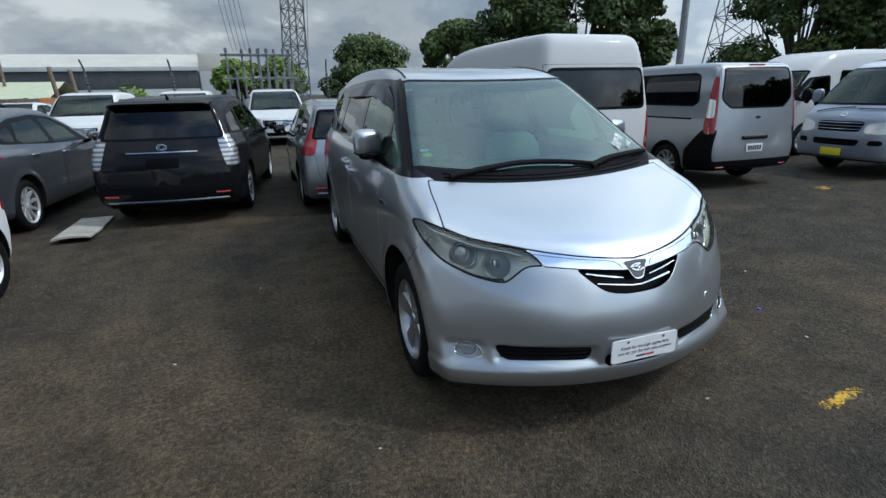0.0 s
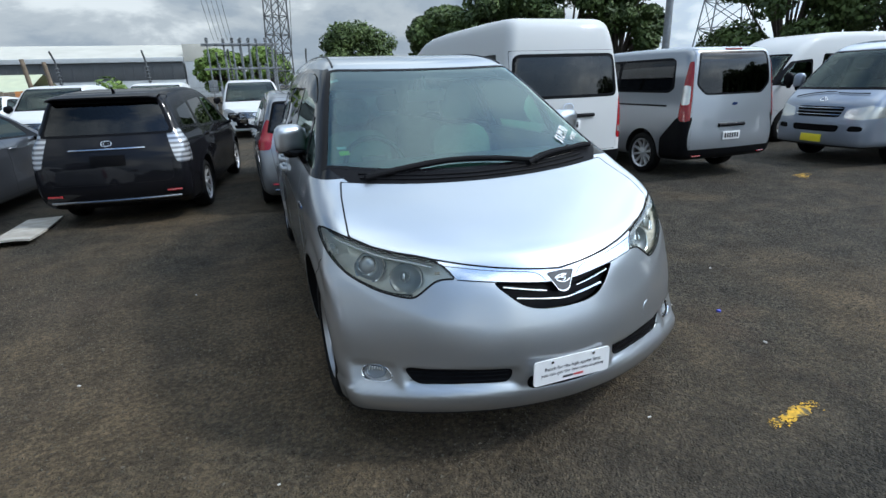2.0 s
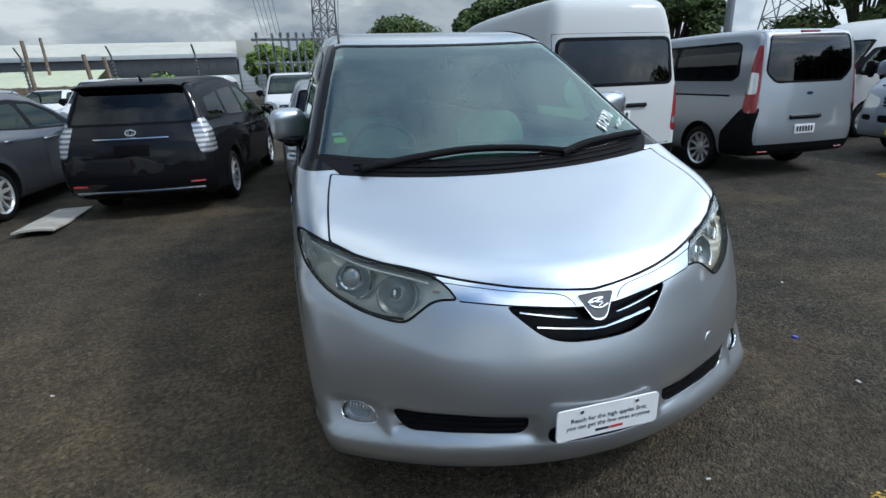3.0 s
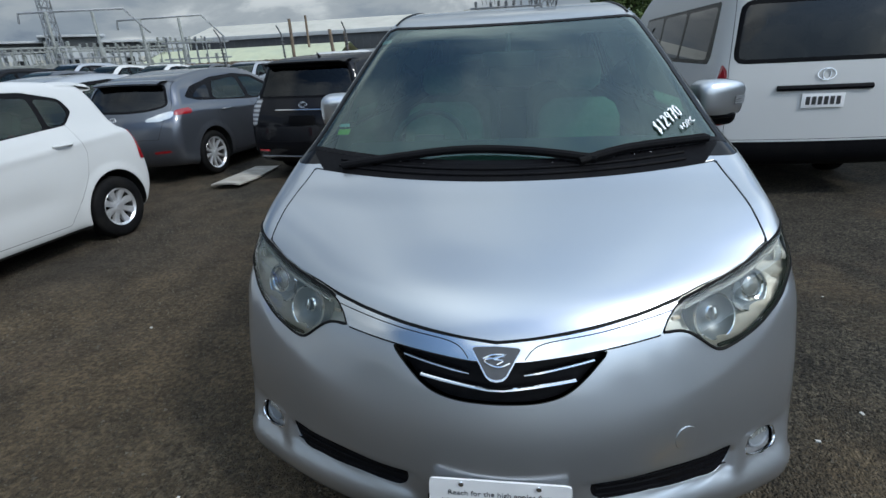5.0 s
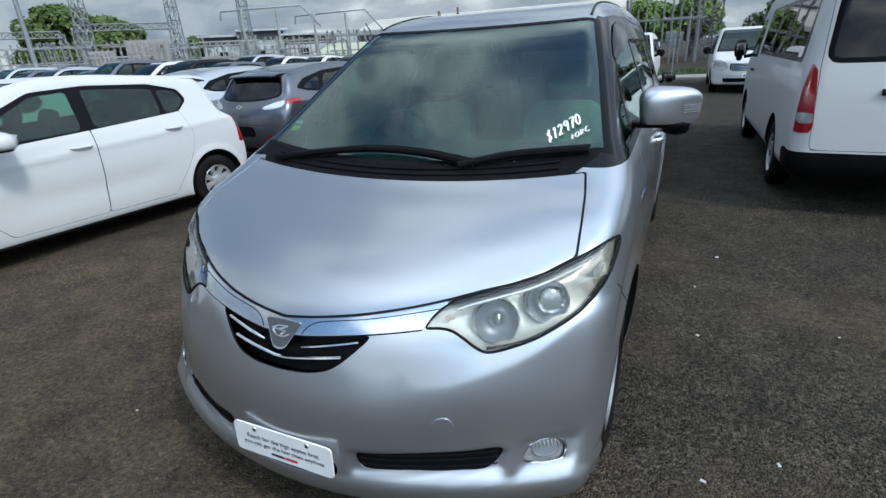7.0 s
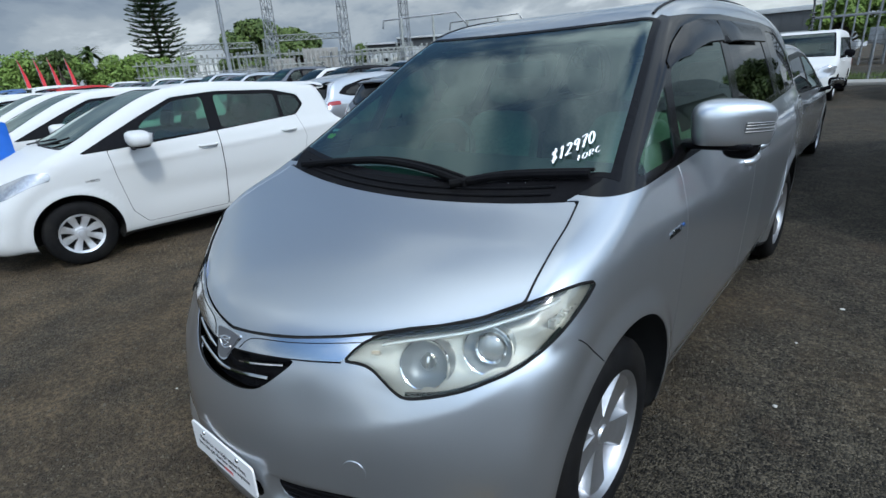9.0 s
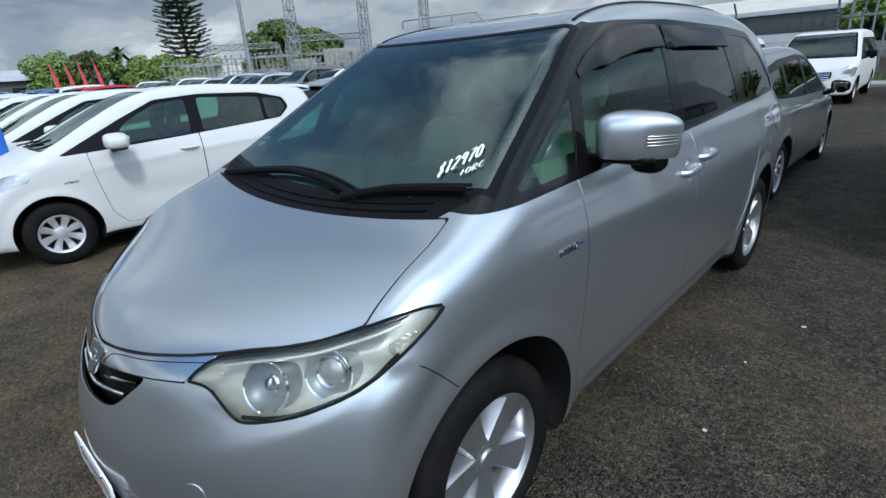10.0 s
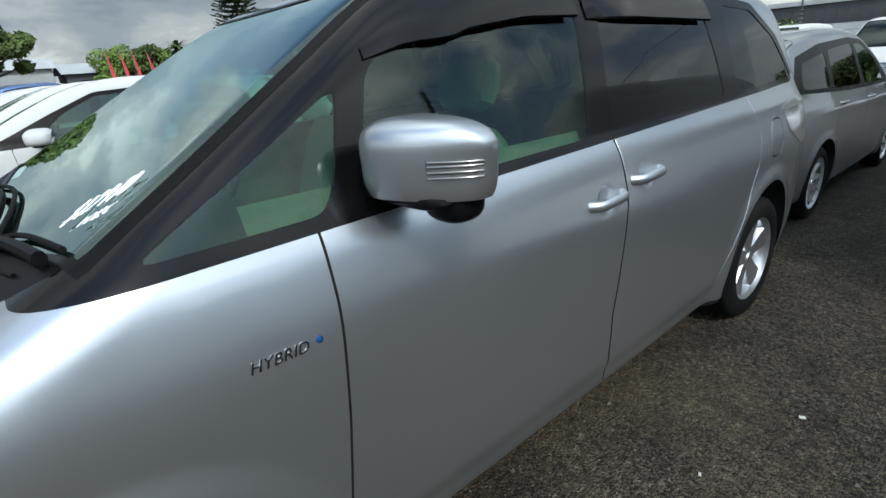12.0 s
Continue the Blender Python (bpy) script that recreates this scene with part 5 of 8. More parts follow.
    # window visors
    for sg in (1, -1):
        for ys in ((0.74, 1.55), (1.62, 2.50)):
            y = np.linspace(*ys, 16)
            top = np.interp(y, [0.74, 0.86, 1.05, 1.3, 1.6, 2.5], [1.455, 1.52, 1.585, 1.615, 1.620, 1.605])
            rows = []
            slim = np.clip((y - ys[0]) / 0.30 + 0.15, 0.15, 1.0) if ys[0] < 1 else np.ones(16)
            for dz, out in ((0.012, 0.004), (-0.025, 0.016), (-0.092, 0.022), (-0.096, 0.012)):
                P = S.on_side(y, top + (dz * slim if dz < 0 else dz), sg)
                rows.append([tuple(p + (0.002 + out * min(1.0, (v - ys[0]) / 0.25 + 0.1)) * q) for p, q, v in zip(P, S.normal(P), y)])
            s = Solid()
            s.sheet(rows)
            s.part("window_visor", GLOSS_BLACK, car, "smoked plastic window visor")
    # roof rails and the seam of the roof
    for sg in (1, -1):
        y = np.linspace(0.95, 3.45, 40)
        P = S.on_top(sg * np.interp(y, [0.95, 1.3, 2.4, 3.45], [0.575, 0.545, 0.535, 0.50]), y)
        s = Solid()
        s.tube([tuple(p + 0.001 * np.array([0, 0, 1])) for p in P], 0.007, 6)
        s.part("roof_seam", BLACK_TRIM, car)
    # badge on the wings
    for sg in (1, -1):
        P = S.on_side([0.37], [0.937], sg)
        m = facing(P[0], S.normal(P)[0], out=0.001)
        text_part("wing_badge", "HYBRID", 0.032, DARK_CHROME, m @ Matrix.Translation((-0.0 * sg, 0, 0)), car, "chrome lettered badge", extrude=0.002, shear=0.25, spread=1.05)
        s = Solid()
        s.lathe([(0.0, 0.008), (0.003, 0.007), (0.004, 0.0)], 10, m @ Matrix.Translation((0.082 * sg if sg > 0 else 0.082, 0.004, 0)), "z")
        s.part("badge_drop", BLUE_BADGE, car)
    # price on the screen, stickers
    written(S, "$12970", (0.574, 0.133), (0.104, 0.107), (-0.021, 0.051), 0.0036).part("price", WINDOW_PAINT, car, "white hand-written price")
    written(S, "+ORC", (0.655, 0.147), (0.060, 0.056), (-0.009, 0.025), 0.0023).part("price_note", WINDOW_PAINT, car, "white hand-written note")
    for x, y, w, h, mat in ((-0.672, 0.205, 0.05, 0.035, STICKER), (-0.678, 0.243, 0.045, 0.02, PLATE_WHITE), (-0.60, 0.79, 0.05, 0.03, PLATE_WHITE)):
        P = S.on_top([x], [y])
        s = Solid()
        s.box((w, h, 0.0008), facing(P[0], S.normal(P)[0], up=(0, 0.86, 0.5), out=-0.006))
        s.part("windscreen_sticker", mat, car)
    # cabin
    add_cabin(car, [(-0.40, 0.95, 0.62, 0.52), (0.40, 0.95, 0.62, 0.52), (-0.40, 1.95, 0.60, 0.52), (0.40, 1.95, 0.60, 0.52), (-0.36, 2.85, 0.60, 0.5), (0.36, 2.85, 0.60, 0.5)], CLOTH, (-0.40, 0.72, 1.06), (0.06, 0.62, 1.06, 1.12, 0.74), DASH)
    for sg in (1, -1):
        y, z = np.meshgrid(np.linspace(0.40, 1.50, 14), np.linspace(0.55, 1.19, 8), indexing="ij")
        P = S.on_side(y.ravel(), z.ravel(), sg)
        s = Solid()
        s.sheet([[tuple(P[i * 8 + j] - np.array([sg * 0.07, 0, 0])) for j in range(8)] for i in range(14)])
        s.part("door_card", CLOTH, car)
    s = Solid()
    s.box((0.26, 0.03, 0.075), Matrix.Translation((0, 0.86, 1.46)) @ pose(0, 0, 0, 15, 0, 0), 0.012)
    s.tube([(0, 0.85, 1.48), (0, 0.90, 1.58)], 0.012, 8)
    s.part("rear_view_mirror", DASH, car)
    return colour(car, (0.485, 0.51, 0.54), 0.90)


minivan = build_minivan()


# ---- the other vehicles, each kind built once ----
def both(nm, poly, mat, lift=0.002, label="", limit=0.0, back=False):
    return [(nm, on_face(poly, sg, limit, back), mat, lift, label) for sg in (1, -1)]


def flanks(nm, poly, panes, mat=None):
    return [(nm, on_flank(poly, sg), mat or BLACK_TRIM, [(pn, on_flank(pp, sg), gl) for pn, pp, gl in panes]) for sg in (1, -1)]


def doors(*polys):
    return [("door", on_flank(p, sg)) for p in polys for sg in (1, -1)]


def badge_ring(root, shell, x, z, back, size=0.055):
    c = shell.on_front([x], [z], back)[0]
    m = facing(c, shell.normal(c[None])[0], out=0.002)
    s = Solid()
    for w, h in ((1.0, 0.68), (0.45, 0.6)):
        ring = [(0.009 * math.sin(a), 1.0 + 0.10 * math.cos(a)) for a in np.linspace(0, 2 * math.pi, 7)[:-1]]
        s.lathe(ring, 24, m @ Matrix.Diagonal((size * w, size * h, 1, 1)), "z", True)
    s.part("badge", CHROME, root, "chrome oval badge")


def handles(root, shell, spots, mat=None):
    for y, z in spots:
        for sg in (1, -1):
            c = Vector(shell.on_side(y, z, sg)[0])
            s = Solid()
            s.tube([tuple(v) for v in spline([(c.x - sg * 0.004, y - 0.09, z), (c.x + sg * 0.026, y - 0.06, z), (c.x + sg * 0.03, y, z), (c.x + sg * 0.026, y + 0.06, z), (c.x - sg * 0.004, y + 0.09, z)], 0.03)], 0.012, 8)
            s.part("door_handle", mat or PAINT, root)


def face_bar(root, shell, name, x0, x1, z, back, r, mat, label="", flat=1.0, out=0.004):
    xs = np.linspace(x0, x1, 13)
    P = shell.on_front(xs, np.full(13, z), back)
    s = Solid()
    s.tube([tuple(p + out * n) for p, n in zip(P, shell.normal(P))], r, 8, flat=flat)
    s.part(name, mat, root, label)


def face_plate(root, shell, x, z, back, mat=None, ink=6, out=0.006):
    c = shell.on_front([x], [z], back)[0]
    plate_part(root, facing(c, (0, 1 if back else -1, 0.05), out=out), mat=mat, ink=ink)


def wipers(root, shell, paths):
    for path in paths:
        xy = spline(path, 0.06)
        P = shell.on_top(xy[:, 0], xy[:, 1])
        s = Solid()
        s.tube([tuple(p + 0.02 * q) for p, q in zip(P, shell.normal(P))], 0.009, 6)
        s.part("wiper", MATT_BLACK, root)


def spoiler(root, shell, y0, y1, w, z_drop=0.0, mat=None):
    """A lip that carries the roof on over the rear window."""
    s = Solid()
    rows = []
    for x in np.linspace(-w, w, 15):
        top = shell.on_top([x], [y0])[0]
        k = 1 - 0.15 * (x / w) ** 2
        rows.append([(x, y0, top[2] + 0.003), (x, y0 + 0.6 * (y1 - y0) * k, top[2] + 0.004 - 0.3 * z_drop), (x, y0 + (y1 - y0) * k, top[2] - z_drop), (x, y0 + (y1 - y0) * k - 0.01, top[2] - z_drop - 0.02), (x, y0, top[2] - z_drop - 0.045)])
    s.sheet(rows)
    s.part("spoiler", mat or PAINT, root)


def build_wagon(name, label, lamps, far=False, lamp_up=0.0, lip=True):
    S = WAGON
    dlo = rounded([(0.40, 1.0), (2.0, 1.035), (3.28, 1.10), (3.36, 1.17), (3.2, 1.37), (2.6, 1.455), (1.6, 1.49), (1.15, 1.455), (0.75, 1.27)], 1)
    f = rounded([(0.62, 1.035), (1.42, 1.055), (1.46, 1.43), (1.2, 1.42), (0.85, 1.27)], 1)
    m = rounded([(1.54, 1.06), (2.42, 1.085), (2.36, 1.40), (1.56, 1.435)], 1)
    b = rounded([(2.54, 1.10), (3.18, 1.125), (3.08, 1.32), (2.48, 1.385)], 1)
    tail = rounded([(x - 0.2 * lamp_up, z + lamp_up) for x, z in ((0.63, 1.07), (0.79, 1.12), (0.95, 1.02), (0.95, 0.72), (0.72, 0.72), (0.67, 0.9))], 1)
    head = rounded([(0.40, 0.66), (0.86, 0.70), (0.88, 0.84), (0.72, 0.84), (0.5, 0.76)], 1)
    grille = rounded([(-0.36, 0.60), (0.36, 0.60), (0.40, 0.74), (-0.40, 0.74)], 2)
    low = rounded([(-0.45, 0.33), (0.45, 0.33), (0.5, 0.47), (-0.5, 0.47)], 2)
    spec = dict(base=2.75, wheel=0.315, arch=0.375, track=0.86, tyre=0.2, rim_style="sport", step=0.05 if not far else 0.09, sill=0.045,
                panes=[("windscreen", on_screen(0.14, 1.10, 0.07), GLASS_CLEAR, 0.03, BLACK_TRIM),
                       ("rear_window", on_face(rounded([(-0.71, 1.055), (0.71, 1.055), (0.68, 1.16), (0.585, 1.455), (-0.585, 1.455), (-0.68, 1.16)], 1), 0, 3.0, True), GLASS_DARK, 0.03, BLACK_TRIM)],
                bands=flanks("pillar_trim", dlo, [("door_window", f, GLASS_CLEAR), ("door_window", m, GLASS_DARK), ("side_window", b, GLASS_DARK)]),
                insets=both("tail_lamp", tail, lamps[0], 0.004, lamps[1], 3.38, True) + both("headlight", head, WHITE_LAMP, 0.003, "clear headlight", -0.3)
                + [("grille", on_face(grille), BLACK_TRIM, -0.02, "black grille"), ("lower_intake", on_face(low), BLACK_TRIM, -0.02, "black lower intake")],
                panels=doors([(0.48, 1.0), (0.45, 0.6), (0.5, 0.27), (1.48, 0.27), (1.49, 1.05)], [(1.495, 1.05), (1.485, 0.27), (2.25, 0.27), (2.36, 0.52), (2.48, 0.75), (2.5, 1.1)]) + [("tailgate", on_face([(-0.66, 0.56), (-0.60, 0.52), (0.60, 0.52), (0.66, 0.56), (0.70, 1.0), (0.62, 1.5), (-0.62, 1.5), (-0.70, 1.0)], 0, 3.1, True))])
    car = build_vehicle(name, label, "car", S, spec)
    if lip:
        spoiler(car, S, 3.16, 3.50, 0.58, 0.035)
    face_bar(car, S, "tailgate_strip", -0.40, 0.40, 0.915, True, 0.012, CHROME, "chrome tailgate strip")
    badge_ring(car, S, 0, 0.975, True)
    face_plate(car, S, 0, 0.79, True, MATT_BLACK, 0)
    for sg in (1, -1):
        face_bar(car, S, "reflector", sg * 0.56, sg * 0.72, 0.40, True, 0.014, RED_LAMP, "red reflector")
    face_bar(car, S, "bumper_strip", -0.70, 0.70, 0.325, True, 0.020, DARK_CHROME, "dull silver bumper strip")
    add_mirrors(car, S, 0.62, 1.06, (0.10, 0.06, 0.065), BLACK_TRIM)
    handles(car, S, [(1.36, 0.93), (2.32, 0.96)])
    s = Solid()
    s.tube([(0, 3.0, 1.545), (0, 3.06, 1.60)], [0.022, 0.005], 8)
    s.part("roof_aerial", BLACK_TRIM, car)
    if not far:
        add_cabin(car, [(-0.38, 0.95, 0.42, 0.5), (0.38, 0.95, 0.42, 0.5), (-0.38, 1.85, 0.42, 0.5), (0.38, 1.85, 0.42, 0.5)], CLOTH_DARK, (-0.38, 0.72, 0.92), (0.3, 0.62, 0.95, 0.99, 0.7), LINING_DARK)
    return car


def build_hatch(name, label):
    S = HATCH
    dlo = rounded([(0.42, 0.95), (1.6, 0.985), (2.7, 1.06), (2.93, 1.12), (2.72, 1.25), (2.2, 1.35), (1.6, 1.38), (1.15, 1.335), (0.8, 1.19)], 1)
    f = rounded([(0.72, 0.985), (1.48, 1.01), (1.5, 1.33), (1.2, 1.305), (0.9, 1.17)], 1)
    m = rounded([(1.58, 1.012), (2.3, 1.05), (2.36, 1.1), (2.2, 1.295), (1.6, 1.33)], 1)
    b = rounded([(2.42, 1.075), (2.78, 1.11), (2.62, 1.2), (2.35, 1.27)], 1)
    red = rounded([(0.77, 0.905), (0.93, 0.93), (0.94, 1.0), (0.86, 1.0), (0.76, 0.975)], 1)
    clear = rounded([(0.44, 0.845), (0.62, 0.845), (0.765, 0.885), (0.765, 0.968), (0.64, 0.945), (0.46, 0.88)], 1)
    head = rounded([(0.46, 0.66), (0.6, 0.62), (0.86, 0.70), (0.88, 0.82), (0.74, 0.81), (0.55, 0.74)], 1)
    low = rounded([(-0.5, 0.30), (0.5, 0.30), (0.6, 0.50), (0.3, 0.56), (-0.3, 0.56), (-0.6, 0.50)], 2)
    spec = dict(base=2.64, wheel=0.315, arch=0.37, track=0.862, tyre=0.2, rim_style="sport", step=0.04, sill=0.045,
                panes=[("windscreen", on_screen(0.12, 1.02, 0.07), GLASS_CLEAR, 0.03, BLACK_TRIM),
                       ("rear_window", on_face(rounded([(-0.67, 1.02), (-0.45, 0.97), (-0.2, 0.955), (0.2, 0.955), (0.45, 0.97), (0.67, 1.02), (0.56, 1.295), (-0.56, 1.295)]), 0, 2.7, True), GLASS_DARK, 0.03, BLACK_TRIM)],
                bands=flanks("pillar_trim", dlo, [("door_window", f, GLASS_CLEAR), ("door_window", m, GLASS_CLEAR), ("side_window", b, GLASS_DARK)]),
                insets=both("tail_lamp", red, RED_LAMP, 0.006, "red tail lamp", 2.95, True) + both("reverse_lamp", clear, REFLECTOR, 0.005, "clear inner tail lamp", 3.0, True) + both("headlight", head, WHITE_LAMP, 0.003, "clear headlight", -0.3)
                + [("grille", on_face(low), BLACK_TRIM, -0.02, "black grille")] + both("bumper_reflector", rounded([(0.5, 0.43), (0.72, 0.44), (0.72, 0.475), (0.5, 0.465)], 1), RED_LAMP, 0.003, "red bumper reflector", 3.0, True)
                + [("plate_recess", on_face(rounded([(-0.32, 0.44), (0.32, 0.44), (0.3, 0.60), (-0.3, 0.60)]), 0, 3.0, True), MATT_BLACK, -0.015, "dark plate recess")],
                panels=doors([(0.50, 0.96), (0.46, 0.6), (0.5, 0.26), (1.5, 0.26), (1.53, 1.0)], [(1.535, 1.0), (1.505, 0.26), (2.15, 0.26), (2.28, 0.5), (2.42, 0.72), (2.46, 1.07)]) + [("tailgate", on_face([(-0.6, 0.62), (0.6, 0.62), (0.72, 0.98), (0.60, 1.33), (-0.60, 1.33), (-0.72, 0.98)], 0, 2.75, True))])
    car = build_vehicle(name, label, "car", S, spec)
    spoiler(car, S, 2.90, 3.18, 0.52, 0.035)
    badge_ring(car, S, 0, 0.88, True, 0.05)
    add_mirrors(car, S, 0.62, 1.02, (0.10, 0.06, 0.065))
    handles(car, S, [(1.40, 0.86), (2.24, 0.90)])
    add_cabin(car, [(-0.38, 0.95, 0.38, 0.5), (0.38, 0.95, 0.38, 0.5), (-0.36, 1.8, 0.38, 0.5), (0.36, 1.8, 0.38, 0.5)], CLOTH_DARK, (-0.38, 0.72, 0.86), (0.3, 0.6, 0.9, 0.93, 0.66), LINING_DARK)
    return car


def build_compact(name, label, far=False, group=""):
    S = COMPACT
    dlo = rounded([(0.13, 0.965), (0.45, 0.975), (1.3, 1.020), (2.30, 1.085), (2.44, 1.19), (2.40, 1.30), (2.1, 1.375), (1.5, 1.405), (1.05, 1.380), (0.7, 1.231)], 1)
    f = rounded([(0.54, 1.008), (1.31, 1.035), (1.34, 1.366), (1.05, 1.345), (0.76, 1.206)], 1)
    m = rounded([(1.43, 1.042), (2.10, 1.080), (2.12, 1.330), (1.46, 1.374)], 1)
    b = rounded([(2.15, 1.086), (2.29, 1.098), (2.40, 1.19), (2.37, 1.285), (2.16, 1.320)], 1)
    tail = rounded([(0.68, 1.05), (0.80, 1.02), (0.90, 0.82), (0.90, 0.66), (0.76, 0.68), (0.72, 0.9)], 1)
    head = rounded([(0.42, 0.67), (0.60, 0.62), (0.78, 0.69), (0.86, 0.84), (0.78, 0.87), (0.58, 0.77)], 1)
    low = rounded([(-0.5, 0.28), (0.5, 0.28), (0.62, 0.46), (0.3, 0.52), (-0.3, 0.52), (-0.62, 0.46)], 2)
    spec = dict(base=2.55, wheel=0.288, arch=0.345, track=0.83, tyre=0.175, rim_style="cover", step=0.034 if not far else 0.09, sill=0.045, group=group,
                panes=[("windscreen", on_screen(-0.02, 1.02, 0.07), GLASS_CLEAR, 0.025, BLACK_TRIM),
                       ("rear_window", on_face(rounded([(-0.54, 1.0), (0.54, 1.0), (0.50, 1.24), (-0.50, 1.24)]), 0, 2.6, True), GLASS_DARK, 0.03, BLACK_TRIM)],
                bands=flanks("pillar_trim", dlo, [("door_window", f, GLASS_CLEAR), ("door_window", m, GLASS_CLEAR), ("side_window", b, GLASS_CLEAR)]),
                insets=both("tail_lamp", tail, RED_LAMP, 0.006, "red tail lamp", 2.93, True) + both("headlight", head, WHITE_LAMP, 0.003, "clear headlight", -0.1) + [("grille", on_face(low), BLACK_TRIM, -0.02, "black lower grille")],
                panels=doors([(0.36, 0.98), (0.38, 0.75), (0.44, 0.40), (0.55, 0.27), (1.33, 0.27), (1.36, 0.6), (1.37, 1.04)], [(1.375, 1.04), (1.365, 0.6), (1.335, 0.27), (2.02, 0.27), (2.16, 0.45), (2.3, 0.65), (2.36, 0.85), (2.30, 1.09)]) if not far else [])
    car = build_vehicle(name, label, "car", S, spec)
    spoiler(car, S, 2.46, 2.87, 0.58, 0.035)
    add_mirrors(car, S, 0.58, 1.065, (0.165, 0.10, 0.062), out=0.070)
    handles(car, S, [(1.24, 0.90), (2.15, 0.94)])
    if not far:
        wipers(car, S, [[(-0.45, -0.06), (-0.1, 0.02), (0.25, 0.10)], [(0.1, -0.03), (0.35, 0.05), (0.55, 0.16)]])
        add_cabin(car, [(-0.36, 0.85, 0.40, 0.48), (0.36, 0.85, 0.40, 0.48), (-0.36, 1.7, 0.40, 0.48), (0.36, 1.7, 0.40, 0.48)], CLOTH_DARK, (-0.36, 0.62, 0.9), (0.15, 0.52, 0.94, 0.98, 0.62), LINING_DARK)
        for sg in (1, -1):
            P = S.on_side([0.185], [0.735], sg)
            text_part("wing_badge", "HYBRID", 0.032, DARK_CHROME, facing(P[0], S.normal(P)[0], out=0.001), car, "chrome lettered badge", extrude=0.0015, shear=0.2)
    return car


def build_van(name, label, S, base, high, rear_end, rim_style="van", front=True):
    """A forward-control van; high: the tall-roofed long kind."""
    top = 1.80 if not high else 1.84
    w = S.wide
    k = w / 0.94
    end = rear_end
    side = rounded([(0.80, 1.27), (end - 0.42, 1.27), (end - 0.38, 1.34), (end - 0.47, top), (0.95, top - 0.02)], 1)
    cut = np.linspace(0.86, end - 0.50, 4)
    panes = [("side_window", rounded([(a + 0.03, 1.31), (b - 0.03, 1.31), (b - 0.04, top - 0.04), (a + 0.05, top - 0.05)], 1), GLASS_DARK) for a, b in zip(cut[:-1], cut[1:])]
    cab = rounded([(-0.60, 1.20), (0.62, 1.22), (0.62, 1.72), (0.0, 1.68), (-0.30, 1.42)], 1)
    cab_pane = rounded([(-0.34, 1.25), (0.57, 1.26), (0.57, 1.67), (0.08, 1.64), (-0.16, 1.45)], 1)
    rear = rounded([(-0.80 * k, 1.27), (0.80 * k, 1.27), (0.76 * k, top - 0.02), (-0.76 * k, top - 0.02)], 3)
    tail = rounded([(0.835 * k, 1.25), (0.87 * k, 1.29), (w + 0.02, 1.29), (w + 0.02, 0.72), (0.795 * k, 0.72), (0.815 * k, 1.0)], 1)
    clear = [(0.806 * k, 0.80), (w + 0.02, 0.80), (w + 0.02, 0.885), (0.812 * k, 0.885)]
    head = rounded([(0.46 * k, 0.76), (0.7 * k, 0.73), (w, 0.76), (w, 0.92), (0.82 * k, 0.95), (0.5 * k, 0.89)], 1)
    grille = rounded([(-0.40 * k, 0.76), (0.40 * k, 0.76), (0.45 * k, 0.93), (-0.45 * k, 0.93)], 1)
    low = rounded([(-0.42 * k, 0.53), (0.42 * k, 0.53), (0.46 * k, 0.64), (-0.46 * k, 0.64)], 1)
    insets = both("reverse_lamp", clear, WHITE_LAMP, 0.009, "clear reverse lamp", end - 0.13, True) + both("tail_lamp", tail, RED_LAMP, 0.006, "tall red tail lamp", end - 0.13, True) + both("headlight", head, REFLECTOR, 0.003, "clear headlight", -0.60)
    insets += [("grille", on_face(grille, 0, -0.5), BLACK_TRIM, -0.015, "black grille"), ("lower_intake", on_face(low, 0, -0.5), BLACK_TRIM, -0.02, "black lower intake"),
               ("rear_bumper", on_face([(-1, 0.30), (1, 0.30), (1, 0.56), (-1, 0.56)], 0, end - 0.42, True), MATT_BLACK, 0.012, "black plastic bumper")]
    if not high:
        insets += both("bumper_slot", rounded([(0.56 * k, 0.545), (0.80 * k, 0.555), (0.80 * k, 0.635), (0.59 * k, 0.635)], 1), BLACK_TRIM, -0.012, "black slot in the bumper", -0.5)
    if high:
        insets += [("brake_light", on_face(rounded([(-0.11, 1.925), (0.11, 1.925), (0.11, 1.96), (-0.11, 1.96)], 1), 0, end - 0.5, True), RED_LAMP, 0.006, "red high brake light")]
    spec = dict(base=base, wheel=0.335, arch=0.40, track=w - 0.025, tyre=0.195, rim_style=rim_style, step=0.06, sill=0.05,
                panes=[("windscreen", on_screen(-0.70, -0.03, 0.06), GLASS_CLEAR, 0.04, BLACK_TRIM), ("rear_window", on_face(rear, 0, end - 0.6, True), GLASS_DARK, 0.04, BLACK_TRIM)],
                bands=flanks("window_band", side, panes) + flanks("cab_window_trim", cab, [("cab_window", cab_pane, GLASS_CLEAR)]), insets=insets,
                panels=doors([(-0.62, 1.2), (-0.55, 0.95), (-0.42, 0.7), (0.40, 0.55), (0.5, 0.36), (0.72, 0.36), (0.72, 1.22)]) + [("sliding_door", on_flank([(0.74, 1.26), (0.74, 0.36), (1.95, 0.36), (1.95, 1.26)], sg)) for sg in (1, -1)]
                + [("tailgate", on_face([(-0.80 * k, 0.58), (0.80 * k, 0.58), (0.815 * k, 1.0), (0.82 * k, 1.25), (0.79 * k, top + 0.02), (-0.79 * k, top + 0.02), (-0.82 * k, 1.25), (-0.815 * k, 1.0)], 0, end - 0.5, True))])
    car = build_vehicle(name, label, "van", S, spec)
